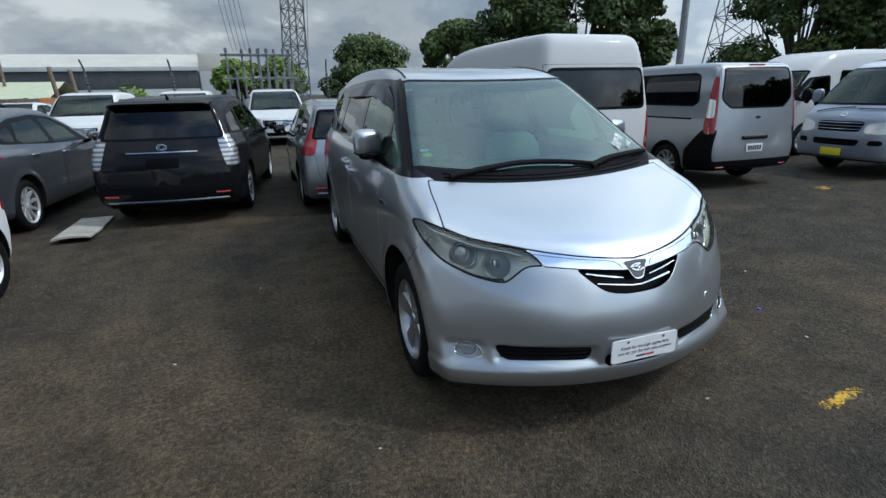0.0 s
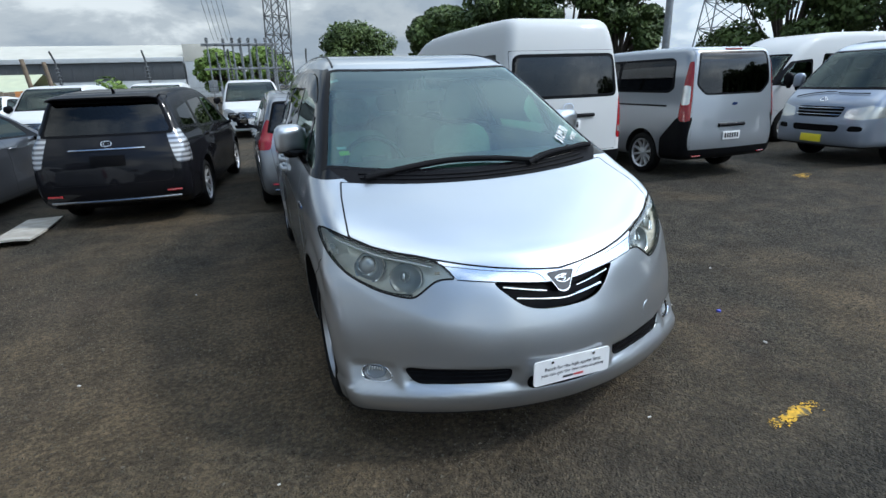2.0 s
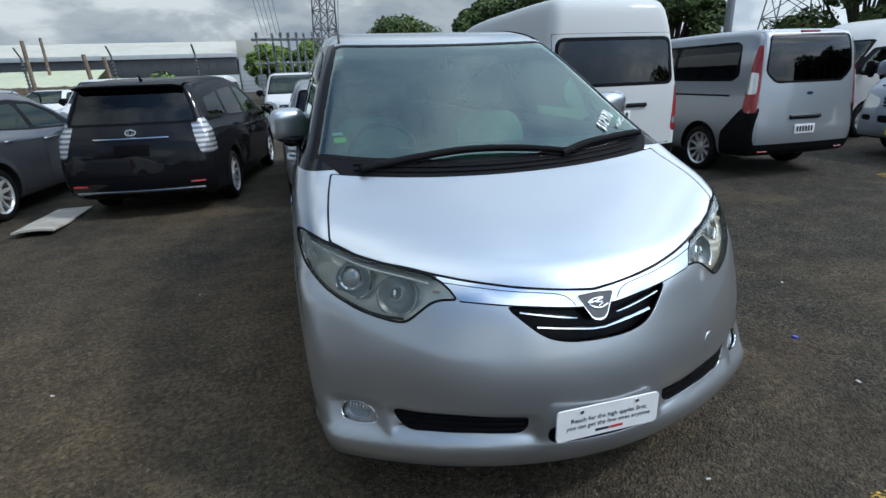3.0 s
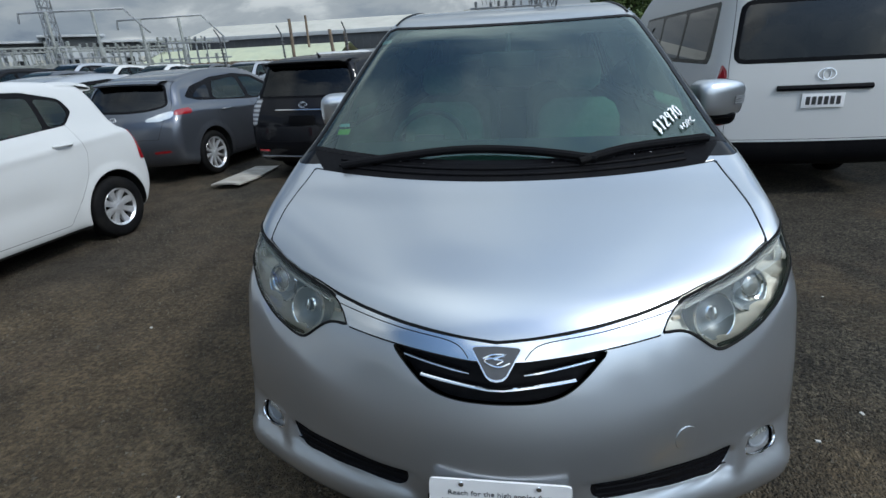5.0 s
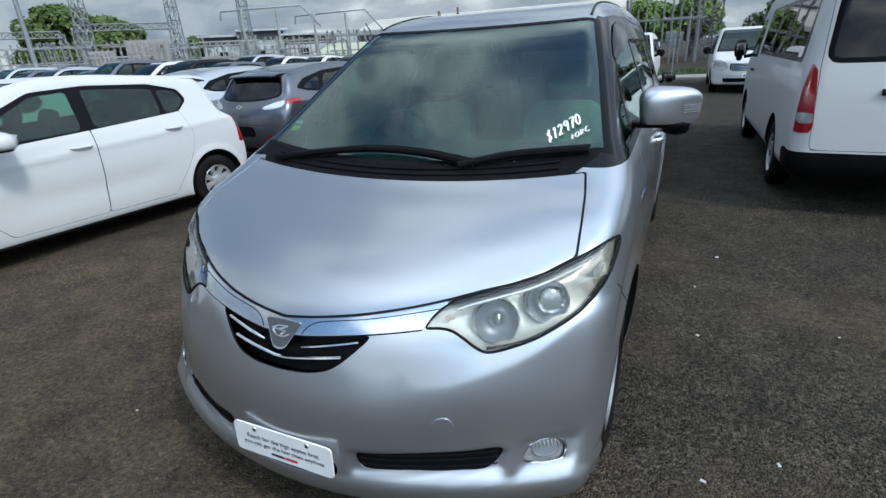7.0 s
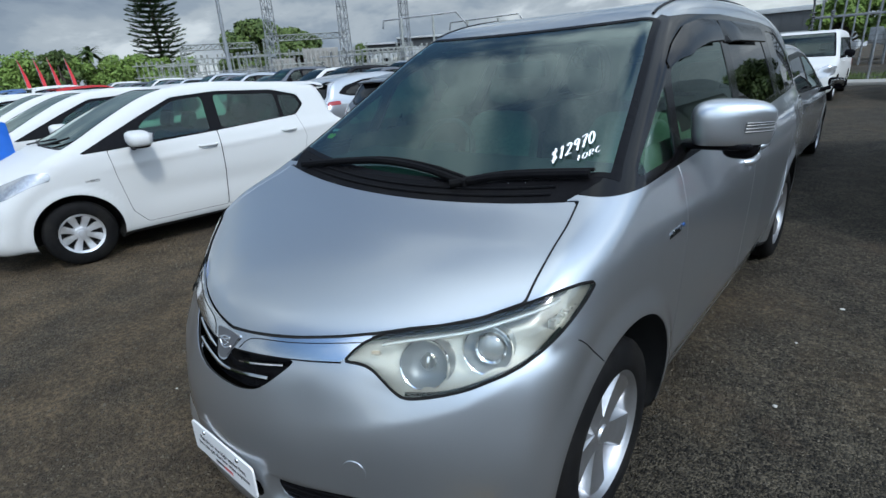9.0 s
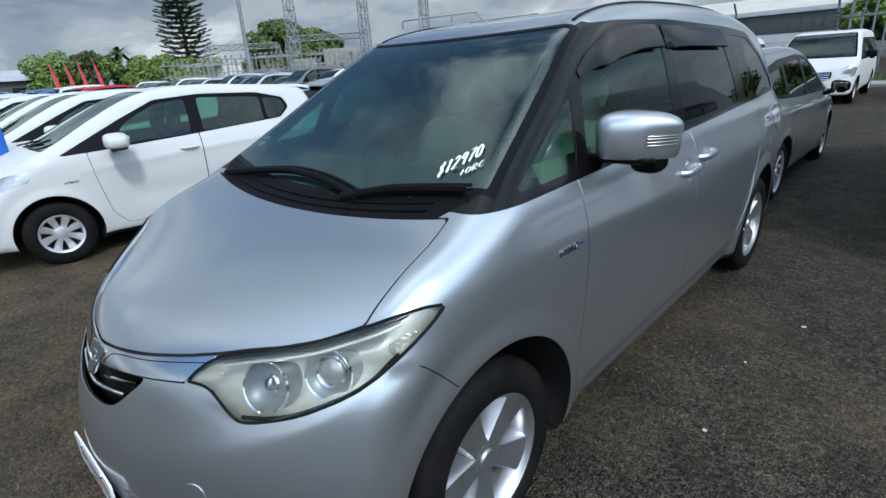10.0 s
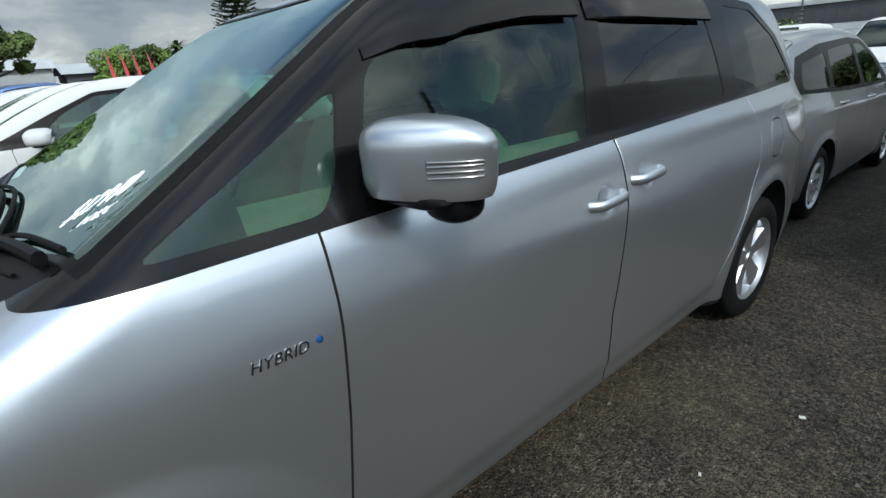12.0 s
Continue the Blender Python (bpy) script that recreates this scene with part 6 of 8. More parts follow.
    add_mirrors(car, S, -0.30, 1.32, (0.09, 0.06, 0.13), BLACK_TRIM if high else None)
    face_bar(car, S, "tailgate_handle", -0.40, 0.40, 1.045, True, 0.026, BLACK_TRIM, "black tailgate handle bar")
    face_plate(car, S, 0, 0.93, True)
    badge_ring(car, S, 0, 1.16, True, 0.075)
    badge_ring(car, S, 0, 1.03, False, 0.055)
    for z in (0.80, 0.85, 0.90):
        face_bar(car, S, "grille_bar", -0.42 * k, 0.42 * k, z, False, 0.008, CHROME if z != 0.85 else PAINT, "")
    handles(car, S, [(0.55, 1.05)], BLACK_TRIM)
    wipers(car, S, [[(-0.55, -0.78), (-0.2, -0.76), (0.1, -0.74)], [(0.15, -0.76), (0.4, -0.74), (0.6, -0.70)]])
    add_cabin(car, [(-0.45, 0.1, 0.85, 0.5), (0.45, 0.1, 0.85, 0.5)] + [(x, y, 0.80, 0.46) for y in (1.2, 2.1, 3.0)[: 3 if high else 2] for x in (-0.5, 0.1)], CLOTH_DARK, (0.45 - 0.9, -0.22, 1.25), (-0.6, -0.28, 1.16, 1.2, 0.76), LINING_DARK)
    return car


def build_panel_van(name, label):
    S = PANEL_VAN
    side = rounded([(0.95, 1.32), (3.44, 1.31), (3.55, 1.38), (3.47, 1.78), (3.36, 1.83), (1.0, 1.82)], 1)
    cut = [1.0, 2.15, 3.50]
    panes = [("side_window", rounded([(a + 0.03, 1.35), (b - 0.03, 1.35), (b - 0.05, 1.79), (a + 0.04, 1.79)], 1), GLASS_DARK) for a, b in zip(cut[:-1], cut[1:])]
    cab = rounded([(0.10, 1.15), (0.85, 1.22), (0.85, 1.68), (0.62, 1.64), (0.35, 1.42)], 1)
    rear = rounded([(-0.60, 1.27), (0.60, 1.27), (0.78, 1.42), (0.71, 1.90), (-0.71, 1.90), (-0.78, 1.42)], 2)
    tail = rounded([(0.80, 1.80), (0.88, 1.80), (1.0, 1.12), (1.0, 0.90), (0.88, 0.90), (0.84, 1.3)], 1)
    clear = rounded([(0.86, 1.42), (1.0, 1.42), (1.0, 1.14), (0.89, 1.14)], 1)
    clad = [(3.37, 0.25), (3.38, 0.62), (3.72, 0.96), (3.90, 0.96), (3.925, 0.25)]
    spec = dict(base=2.93, wheel=0.335, arch=0.40, track=0.955, tyre=0.2, rim_style="sport", step=0.06, sill=0.05,
                panes=[("windscreen", on_screen(0.02, 0.86, 0.07), GLASS_CLEAR, 0.04, BLACK_TRIM), ("rear_window", on_face(rear, 0, 3.3, True), GLASS_DARK, 0.03, BLACK_TRIM)],
                bands=flanks("window_band", side, panes) + flanks("cab_window_trim", cab, [("cab_window", rounded([(0.3, 1.22), (0.80, 1.25), (0.80, 1.63), (0.62, 1.59), (0.42, 1.42)], 1), GLASS_CLEAR)]),
                insets=both("reverse_lamp", clear, REFLECTOR, 0.012, "clear reverse lamp", 3.74, True) + both("tail_lamp", tail, RED_LAMP, 0.010, "tall red tail lamp", 3.74, True)
                + [("rear_bumper", on_face([(-1, 0.25), (1, 0.25), (1, 0.47), (-1, 0.47)], 0, 3.70, True), MATT_BLACK, 0.012, "black plastic bumper")]
                + [("side_cladding", on_flank(clad, sg), MATT_BLACK, 0.006, "black plastic side cladding") for sg in (1, -1)]
                + both("headlight", rounded([(0.5, 0.8), (0.85, 0.84), (0.85, 1.02), (0.6, 0.9)], 1), WHITE_LAMP, 0.003, "clear headlight", -0.4),
                panels=doors([(0.12, 1.1), (0.1, 0.8), (0.45, 0.5), (0.5, 0.34), (0.9, 0.34), (0.9, 1.24)]) + [("sliding_door", on_flank([(0.93, 1.25), (0.93, 0.34), (2.16, 0.34), (2.16, 1.25)], sg)) for sg in (1, -1)]
                + [("tailgate", on_face([(-0.86, 0.46), (0.86, 0.46), (0.84, 1.2), (0.76, 1.93), (-0.76, 1.93), (-0.84, 1.2)], 0, 3.4, True))])
    car = build_vehicle(name, label, "van", S, spec)
    add_mirrors(car, S, 0.25, 1.30, (0.10, 0.07, 0.13), BLACK_TRIM)
    face_bar(car, S, "tailgate_handle", -0.22, 0.32, 0.82, True, 0.030, BLACK_TRIM, "black tailgate handle bar")
    face_plate(car, S, 0.05, 0.66, True)
    face_bar(car, S, "brake_light", -0.16, 0.16, 1.925, True, 0.016, RED_LAMP, "red high brake light")
    for sg in (1, -1):
        face_bar(car, S, "bumper_reflector", sg * 0.62, sg * 0.78, 0.37, True, 0.018, RED_LAMP, "red bumper reflector")
        y = np.linspace(2.25, 3.45, 12)
        P = S.on_side(y, np.full(12, 1.12), sg)
        s = Solid()
        s.tube([tuple(p) for p in P], 0.014, 6)
        s.part("door_rail", BLACK_TRIM, car)
    c = S.on_front([0.0], [1.13], True)[0]
    s = superbox((0.060, 0.008, 0.024), 0.9, 8, Matrix.Translation(c))
    s.part("badge", DARK_BLUE, car)
    handles(car, S, [(0.80, 1.06)], BLACK_TRIM)
    add_cabin(car, [(x, y, 0.72, 0.48) for y in (1.0, 2.0, 2.9) for x in (-0.5, 0.0, 0.5)], CLOTH_DARK)
    return car


def build_people_van(name, label):
    S = PEOPLE_VAN
    side = rounded([(0.15, 1.12), (3.75, 1.16), (3.86, 1.24), (3.72, 1.68), (0.95, 1.68), (0.6, 1.5)], 1)
    panes = [("door_window", rounded([(0.5, 1.18), (1.12, 1.20), (1.12, 1.62), (0.92, 1.6), (0.68, 1.42)], 1), GLASS_CLEAR), ("side_window", rounded([(1.22, 1.2), (2.4, 1.2), (2.4, 1.63), (1.25, 1.63)], 1), GLASS_DARK), ("side_window", rounded([(2.48, 1.2), (3.7, 1.22), (3.62, 1.62), (2.48, 1.63)], 1), GLASS_DARK)]
    head = rounded([(0.52, 0.74), (0.66, 0.66), (0.92, 0.74), (0.93, 0.95), (0.78, 1.0), (0.6, 0.92)], 1)
    grille = rounded([(-0.5, 0.70), (-0.42, 0.66), (0.42, 0.66), (0.5, 0.70), (0.5, 0.88), (-0.5, 0.88)], 1)
    low = rounded([(-0.62, 0.34), (0.62, 0.34), (0.66, 0.46), (-0.66, 0.46)], 1)
    spec = dict(base=3.2, wheel=0.335, arch=0.40, track=0.935, tyre=0.21, rim_style="van", step=0.06, sill=0.05,
                panes=[("windscreen", on_screen(-0.05, 0.86, 0.07), GLASS_CLEAR, 0.04, BLACK_TRIM), ("rear_window", on_face(rounded([(-0.7, 1.2), (0.7, 1.2), (0.62, 1.75), (-0.62, 1.75)]), 0, 3.5, True), GLASS_DARK, 0.03, BLACK_TRIM)],
                bands=flanks("window_band", side, panes),
                insets=both("headlight", head, WHITE_LAMP, 0.004, "clear headlight", -0.35) + [("grille", on_face(grille, 0, -0.4), BLACK_TRIM, -0.02, "black grille with chrome bars"), ("lower_intake", on_face(low, 0, -0.4), BLACK_TRIM, -0.02, "black lower intake")]
                + both("tail_lamp", rounded([(0.78, 1.4), (0.97, 1.3), (0.97, 0.8), (0.84, 0.8)], 1), RED_LAMP, 0.004, "red tail lamp", 3.8, True),
                panels=doors([(0.2, 1.1), (0.15, 0.8), (0.45, 0.5), (0.5, 0.33), (1.15, 0.33), (1.16, 1.14)]))
    car = build_vehicle(name, label, "van", S, spec)
    for z in (0.69, 0.735, 0.78, 0.825, 0.87):
        face_bar(car, S, "grille_bar", -0.46, 0.46, z, False, 0.011, CHROME, "chrome grille bar")
    badge_ring(car, S, 0, 0.78, False, 0.07)
    face_plate(car, S, 0, 0.53, False)
    add_mirrors(car, S, 0.42, 1.26, (0.11, 0.06, 0.095), BLACK_TRIM)
    handles(car, S, [(1.05, 1.02)])
    wipers(car, S, [[(-0.6, -0.04), (-0.2, 0.02), (0.1, 0.06)], [(0.0, -0.02), (0.35, 0.03), (0.6, 0.1)]])
    add_cabin(car, [(-0.45, 0.85, 0.72, 0.5), (0.45, 0.85, 0.72, 0.5), (-0.45, 1.9, 0.72, 0.5), (0.45, 1.9, 0.72, 0.5)], CLOTH_DARK, (-0.45, 0.55, 1.1), (0.1, 0.5, 1.1, 1.14, 0.78), LINING_DARK)
    return car


WHITE, SILVER, GREY, BLACK, BLUE, RED = ((0.53, 0.535, 0.53), 0.0), ((0.47, 0.49, 0.52), 0.7), ((0.105, 0.113, 0.132), 0.7), ((0.008, 0.008, 0.010), 0.1), ((0.05, 0.10, 0.22), 0.5), ((0.35, 0.02, 0.02), 0.2)


def park(car, x, y, heading, paint=None):
    """Front axle at (x, y); heading 0 faces -y, 180 faces +y."""
    car.matrix_basis = pose(x, y, 0, 0, 0, heading)
    if paint:
        colour(car, *paint)
    return car


def another(car, x, y, heading, paint, label="", name=""):
    c = copy_thing(car, pose(x, y, 0, 0, 0, heading))
    colour(c, *paint)
    if label:
        tagged(c, label)
    if name:
        c.name = name
    return c


wagon = park(build_wagon("station_wagon", "black station wagon with clear tail lamps, parked tail out", (STRIPED_LAMP, "clear LED tail lamp")), -2.25, 8.12, 173, BLACK)
grey_wagon = park(build_wagon("station_wagon", "grey-silver station wagon with tall red tail lamps", (RED_LAMP, "tall red tail lamp"), lamp_up=0.13, lip=False), -0.22, 7.55, 180, ((0.24, 0.255, 0.275), 0.65))
grey_wagon.scale = (0.98, 0.92, 0.94)
hatch = park(build_hatch("hatchback", "dark grey metallic hatchback with alloy wheels"), -4.95, 7.75, 175, GREY)
compact = park(build_compact("compact_car", "white compact hybrid car with plastic wheel covers", group="row of white compact cars"), -4.75, -0.15, -5, WHITE)
high_van = park(build_van("minibus", "white high-roofed minibus with a black bumper", HIGH_VAN, 3.11, True, 4.37), 2.82, 7.77, 180, WHITE)
panel_van = park(build_panel_van("panel_van", "silver window van with tall red tail lamps"), 5.72, 6.96, 179, ((0.31, 0.328, 0.35), 0.6))
panel_van.scale = (0.90, 0.92, 0.955)
front_van = park(build_van("minibus", "silver-blue low-roofed minibus with a yellow plate", LOW_VAN, 2.57, False, 3.74), 8.81, 3.54, -94, ((0.29, 0.325, 0.39), 0.6))
P0 = LOW_VAN.on_front([0.0], [0.42])[0]
plate_part(front_van, facing(P0, (0, -1, 0.05), out=0.012), mat=PLATE_YELLOW, ink=0)
for x, y in ((9.9, 6.55), (14.5, 9.8)):
    another(high_van, x, y, -91, WHITE, "white high-roofed minibus in a row of vans")
people_van = park(build_people_van("people_van", "white people van with a chrome-barred grille"), -0.88, 15.7, 0, WHITE)
people_van.scale = (1.0, 1.0, 0.92)
for x, y in ((-3.73, 15.9), (-6.28, 15.2), (2.56, 15.9)):
    another(people_van, x, y, 0, WHITE).scale = (1.0, 1.0, 0.92)
# rows across the yard
for i, x in enumerate((-7.2, -9.5, -11.8, -14.1, -16.4, -18.7, -21.0, -23.3)):
    another(compact, x, -0.2 + 0.12 * math.sin(i * 2.3), -3 + 1.5 * math.sin(i * 1.7), WHITE if i not in (5,) else SILVER, "" if i != 5 else "silver compact car in a row of white ones")
for i, (x, paint) in enumerate(((-7.5, SILVER),)):
    another(hatch, x, 7.9 + 0.15 * math.cos(i * 3.1), 178, paint, "hatchback parked in a row across the yard")
far_compact = park(build_compact("compact_car", "white small car in a far row of parked cars", True, "far rows of parked cars"), -10.0, 20.6, 0, WHITE)
far_wagon = park(build_wagon("station_wagon", "silver wagon in a far row of parked cars", (RED_LAMP, "red tail lamp"), True), -12.5, 20.4, 0, SILVER)
tagged(far_wagon, group="far rows of parked cars")
order = random.Random(5)
for i in range(26):
    x = -14.8 - 2.25 * i
    paint = order.choice([WHITE, WHITE, SILVER, SILVER, GREY, BLACK, BLUE, WHITE])
    src = far_wagon if order.random() < 0.6 else far_compact
    words = {id(WHITE): "white", id(SILVER): "silver", id(GREY): "dark grey", id(BLACK): "black", id(BLUE): "dark blue"}[id(paint)]
    another(src, x, 20.5 + order.uniform(-0.3, 0.3), order.uniform(-2, 2), paint, words + " car in a far row of parked cars").scale = (1.06, 1.06, 1.06 + 0.05 * (i % 4))
for i in range(9):
    x = -31.0 - 2.5 * i
    paint = order.choice([WHITE, SILVER, GREY, BLUE, RED, WHITE])
    another(far_compact if i % 2 else far_wagon, x, 9.5 + order.uniform(-0.3, 0.3), 180, paint, "car parked in a middle row of the yard").scale = (1.05, 1.05, 1.06 + 0.04 * (i % 4))
for i in range(13):
    paint = order.choice([WHITE, SILVER, GREY, BLUE, WHITE, SILVER])
    another(far_wagon if i % 3 else far_compact, -29.0 - 2.4 * i, 4.4 + order.uniform(-0.3, 0.3), 180, paint, "car parked in a middle row of the yard").scale = (1.05, 1.05, 1.06 + 0.04 * (i % 4))
for i in range(16):
    paint = order.choice([WHITE, SILVER, GREY, BLACK, WHITE, SILVER])
    another(far_wagon if i % 2 else far_compact, -17.0 - 2.4 * i, 14.4 + order.uniform(-0.3, 0.3), 0, paint, "car parked in a middle row of the yard").scale = (1.05, 1.05, 1.06 + 0.05 * (i % 4))


# ---- ground ----
def ground_material():
    m = bpy.data.materials.new("worn_asphalt")
    m.use_nodes = True
    nt = m.node_tree
    b, n, l = nt.nodes["Principled BSDF"], nt.nodes.new, nt.links.new
    co = n("ShaderNodeTexCoord")

    def noise_at(scale, detail=5.0, rough=0.6, kind="ShaderNodeTexNoise"):
        t = n(kind)
        t.inputs["Scale"].default_value = scale
        if kind == "ShaderNodeTexNoise":
            t.inputs["Detail"].default_value, t.inputs["Roughness"].default_value = detail, rough
        l(co.outputs["Object"], t.inputs["Vector"])
        return t

    def ranged(value, a, b_, lo=0.0, hi=1.0):
        r = n("ShaderNodeMapRange")
        for k, v in zip(("From Min", "From Max", "To Min", "To Max"), (a, b_, lo, hi)):
            r.inputs[k].default_value = v
        l(value, r.inputs["Value"])
        return r.outputs[0]

    def mixed(fac, a, b_):
        x = n("ShaderNodeMix")
        x.data_type = "RGBA"
        l(fac, x.inputs["Factor"])
        for k, v in (("A", a), ("B", b_)):
            if isinstance(v, tuple):
                x.inputs[k].default_value = (*v, 1)
            else:
                l(v, x.inputs[k])
        return x.outputs["Result"]

    stone = noise_at(92, 2.0, 0.5, "ShaderNodeTexVoronoi")
    chips = n("ShaderNodeSeparateColor")
    l(stone.outputs["Color"], chips.inputs[0])
    chip = mixed(ranged(chips.outputs["Red"], 0.0, 1.0), (0.007, 0.0060, 0.0046), (0.088, 0.075, 0.053))
    dirt = mixed(ranged(noise_at(38, 3).outputs["Fac"], 0.3, 0.7), (0.037, 0.0275, 0.0165), (0.112, 0.083, 0.049))
    sep = n("ShaderNodeSeparateXYZ")
    l(co.outputs["Object"], sep.inputs[0])
    side = ranged(sep.outputs["X"], 1.6, -1.6, -0.05, 0.11)
    # less dirt, darker further in: shade between the parked cars put into the colour
    row_shade = n("ShaderNodeMath")
    l(side, row_shade.inputs[0])
    l(ranged(sep.outputs["Y"], 1.0, 5.0, 0.0, -0.13), row_shade.inputs[1])
    both_ = n("ShaderNodeMath")
    l(row_shade.outputs[0], both_.inputs[0])
    l(noise_at(0.55, 6, 0.62).outputs["Fac"], both_.inputs[1])
    patch = ranged(both_.outputs[0], 0.42, 0.60)
    base = mixed(patch, chip, dirt)
    rust = ranged(noise_at(0.9, 7, 0.7).outputs["Fac"], 0.56, 0.70, 0.0, 0.65)
    base = mixed(rust, base, (0.080, 0.056, 0.036))
    dark = ranged(noise_at(0.23, 4, 0.5).outputs["Fac"], 0.52, 0.66, 0.0, 0.6)
    base = mixed(dark, base, (0.030, 0.0275, 0.0235))
    mottle = n("ShaderNodeVectorMath")
    mottle.operation = "SCALE"
    l(base, mottle.inputs[0])
    l(ranged(noise_at(3.2, 9, 0.72).outputs["Fac"], 0.30, 0.70, 0.42, 1.42), mottle.inputs["Scale"])
    speck = n("ShaderNodeVectorMath")
    speck.operation = "SCALE"
    l(mottle.outputs[0], speck.inputs[0])
    l(ranged(noise_at(34, 3, 0.75).outputs["Fac"], 0.36, 0.64, 0.62, 1.36), speck.inputs["Scale"])
    l(speck.outputs[0], b.inputs["Base Color"])
    b.inputs["Roughness"].default_value = 0.9
    b.inputs["Specular IOR Level"].default_value = 0.25
    bp = n("ShaderNodeBump")
    bp.inputs["Strength"].default_value, bp.inputs["Distance"].default_value = 1.0, 0.015
    l(ranged(patch, 0.0, 1.0, 1.0, 0.68), bp.inputs["Strength"])
    add = n("ShaderNodeMath")
    add.operation = "ADD"
    l(ranged(stone.outputs["Distance"], 0.0, 0.7, 1.0, 0.0), add.inputs[0])
    l(noise_at(22, 4).outputs["Fac"], add.inputs[1])
    l(add.outputs[0], bp.inputs["Height"])
    l(bp.outputs[0], b.inputs["Normal"])
    return m


GROUND = ground_material()


def build_ground():
    near = [-60, -30, -14, -8, -5, -3.5, -2.5, -1.5, -0.5, 0.5, 1.5, 2.5, 3.5, 5, 8, 14, 30, 60]
    xs = [-2500, -600, -200] + near + [200, 600, 2500]
    s = Solid()
    rows = []
    for y in [v + 2 for v in xs]:
        rows.append([(x, y, 0.0) for x in xs])
    s.sheet(rows)
    g = s.part("ground", GROUND)
    tagged(g, "dark worn chip-sealed yard with brown dirt patches", "ground", kind="structure")


build_ground()


# ---- trees, substation, buildings and masts round the yard ----
def leaf_material(name, a, b):
    m = bpy.data.materials.new(name)
    m.use_nodes = True
    nt = m.node_tree
    bs, n, l = nt.nodes["Principled BSDF"], nt.nodes.new, nt.links.new
    geo, mix, co, t = n("ShaderNodeNewGeometry"), n("ShaderNodeMix"), n("ShaderNodeTexCoord"), n("ShaderNodeTexNoise")
    mix.data_type = "RGBA"
    mix.inputs["A"].default_value, mix.inputs["B"].default_value = (*a, 1), (*b, 1)
    t.inputs["Scale"].default_value = 0.7
    l(co.outputs["Object"], t.inputs["Vector"])
    add = n("ShaderNodeMath")
    add.operation, add.use_clamp = "MULTIPLY_ADD", True
    l(geo.outputs["Random Per Island"], add.inputs[0])
    add.inputs[1].default_value = 0.6
    sub = n("ShaderNodeMapRange")
    sub.inputs["From Min"].default_value, sub.inputs["From Max"].default_value, sub.inputs["To Min"].default_value, sub.inputs["To Max"].default_value = 0.35, 0.65, 0.0, 0.5
    l(t.outputs["Fac"], sub.inputs["Value"])
    l(sub.outputs[0], add.inputs[2])
    l(add.outputs[0], mix.inputs["Factor"])
    l(mix.outputs["Result"], bs.inputs["Base Color"])
    bs.inputs["Roughness"].default_value = 0.65
    bs.inputs["Specular IOR Level"].default_value = 0.3
    return m


LEAF_DARK = leaf_material("dark_leaves", (0.018, 0.034, 0.010), (0.105, 0.150, 0.042))
LEAF_MID = leaf_material("mid_leaves", (0.028, 0.052, 0.012), (0.115, 0.160, 0.042))
LEAF_LIGHT = leaf_material("light_leaves", (0.07, 0.12, 0.02), (0.20, 0.29, 0.065))
LEAF_PINE = leaf_material("pine_needles", (0.030, 0.058, 0.024), (0.10, 0.155, 0.06))
BARK = material("bark", (0.09, 0.075, 0.06), 0.9, grain=(12, 0.35), bump=(30, 0.5, 0.02))
STEEL = material("galvanised_steel", (0.24, 0.255, 0.27), 0.5, metal=0.5, grain=(6, 0.2), stains=(2.0, (0.22, 0.22, 0.22), 0.5, 0.8))
PALE_STEEL = material("pale_painted_steel", (0.28, 0.295, 0.28), 0.6, grain=(5, 0.2), stains=(1.0, (0.22, 0.225, 0.20), 0.5, 0.8))
DARK_STEEL = material("dark_steel", (0.10, 0.105, 0.11), 0.6, metal=0.3, grain=(6, 0.2))
CREAM = material("cream_cladding", (0.47, 0.455, 0.40), 0.7, grain=(0.6, 0.06), stains=(0.25, (0.40, 0.385, 0.335), 0.45, 0.75))
DARK_CLAD = material("charcoal_cladding", (0.05, 0.055, 0.06), 0.6, grain=(0.8, 0.12), stains=(0.2, (0.055, 0.06, 0.066), 0.45, 0.7))
GREY_CLAD = material("grey_cladding", (0.40, 0.42, 0.43), 0.7, grain=(0.7, 0.08), stains=(0.3, (0.33, 0.345, 0.35), 0.5, 0.8))
CONCRETE = material("weathered_concrete", (0.26, 0.255, 0.24), 0.9, grain=(5, 0.15), bump=(40, 0.3, 0.01), stains=(0.8, (0.22, 0.215, 0.19), 0.45, 0.75))
GREEN_ROOF = material("pale_green_roof", (0.46, 0.48, 0.33), 0.6, grain=(1.5, 0.08), stains=(0.5, (0.40, 0.44, 0.33), 0.5, 0.8))
TIMBER = material("weathered_timber", (0.16, 0.12, 0.085), 0.85, grain=(4, 0.3), bump=(30, 0.4, 0.01))
ORANGE = material("orange_board", (0.50, 0.20, 0.06), 0.7, grain=(3, 0.15))
FLAG_RED = material("red_flag_cloth", (0.55, 0.035, 0.045), 0.8, grain=(5, 0.12))
FLAG_BLUE = material("blue_flag_cloth", (0.02, 0.13, 0.55), 0.7, grain=(8, 0.1))
GRASS = leaf_material("grass_blades", (0.04, 0.07, 0.015), (0.11, 0.15, 0.04))
WIRE = material("wire", (0.06, 0.065, 0.07), 0.6, grain=(5, 0.1))


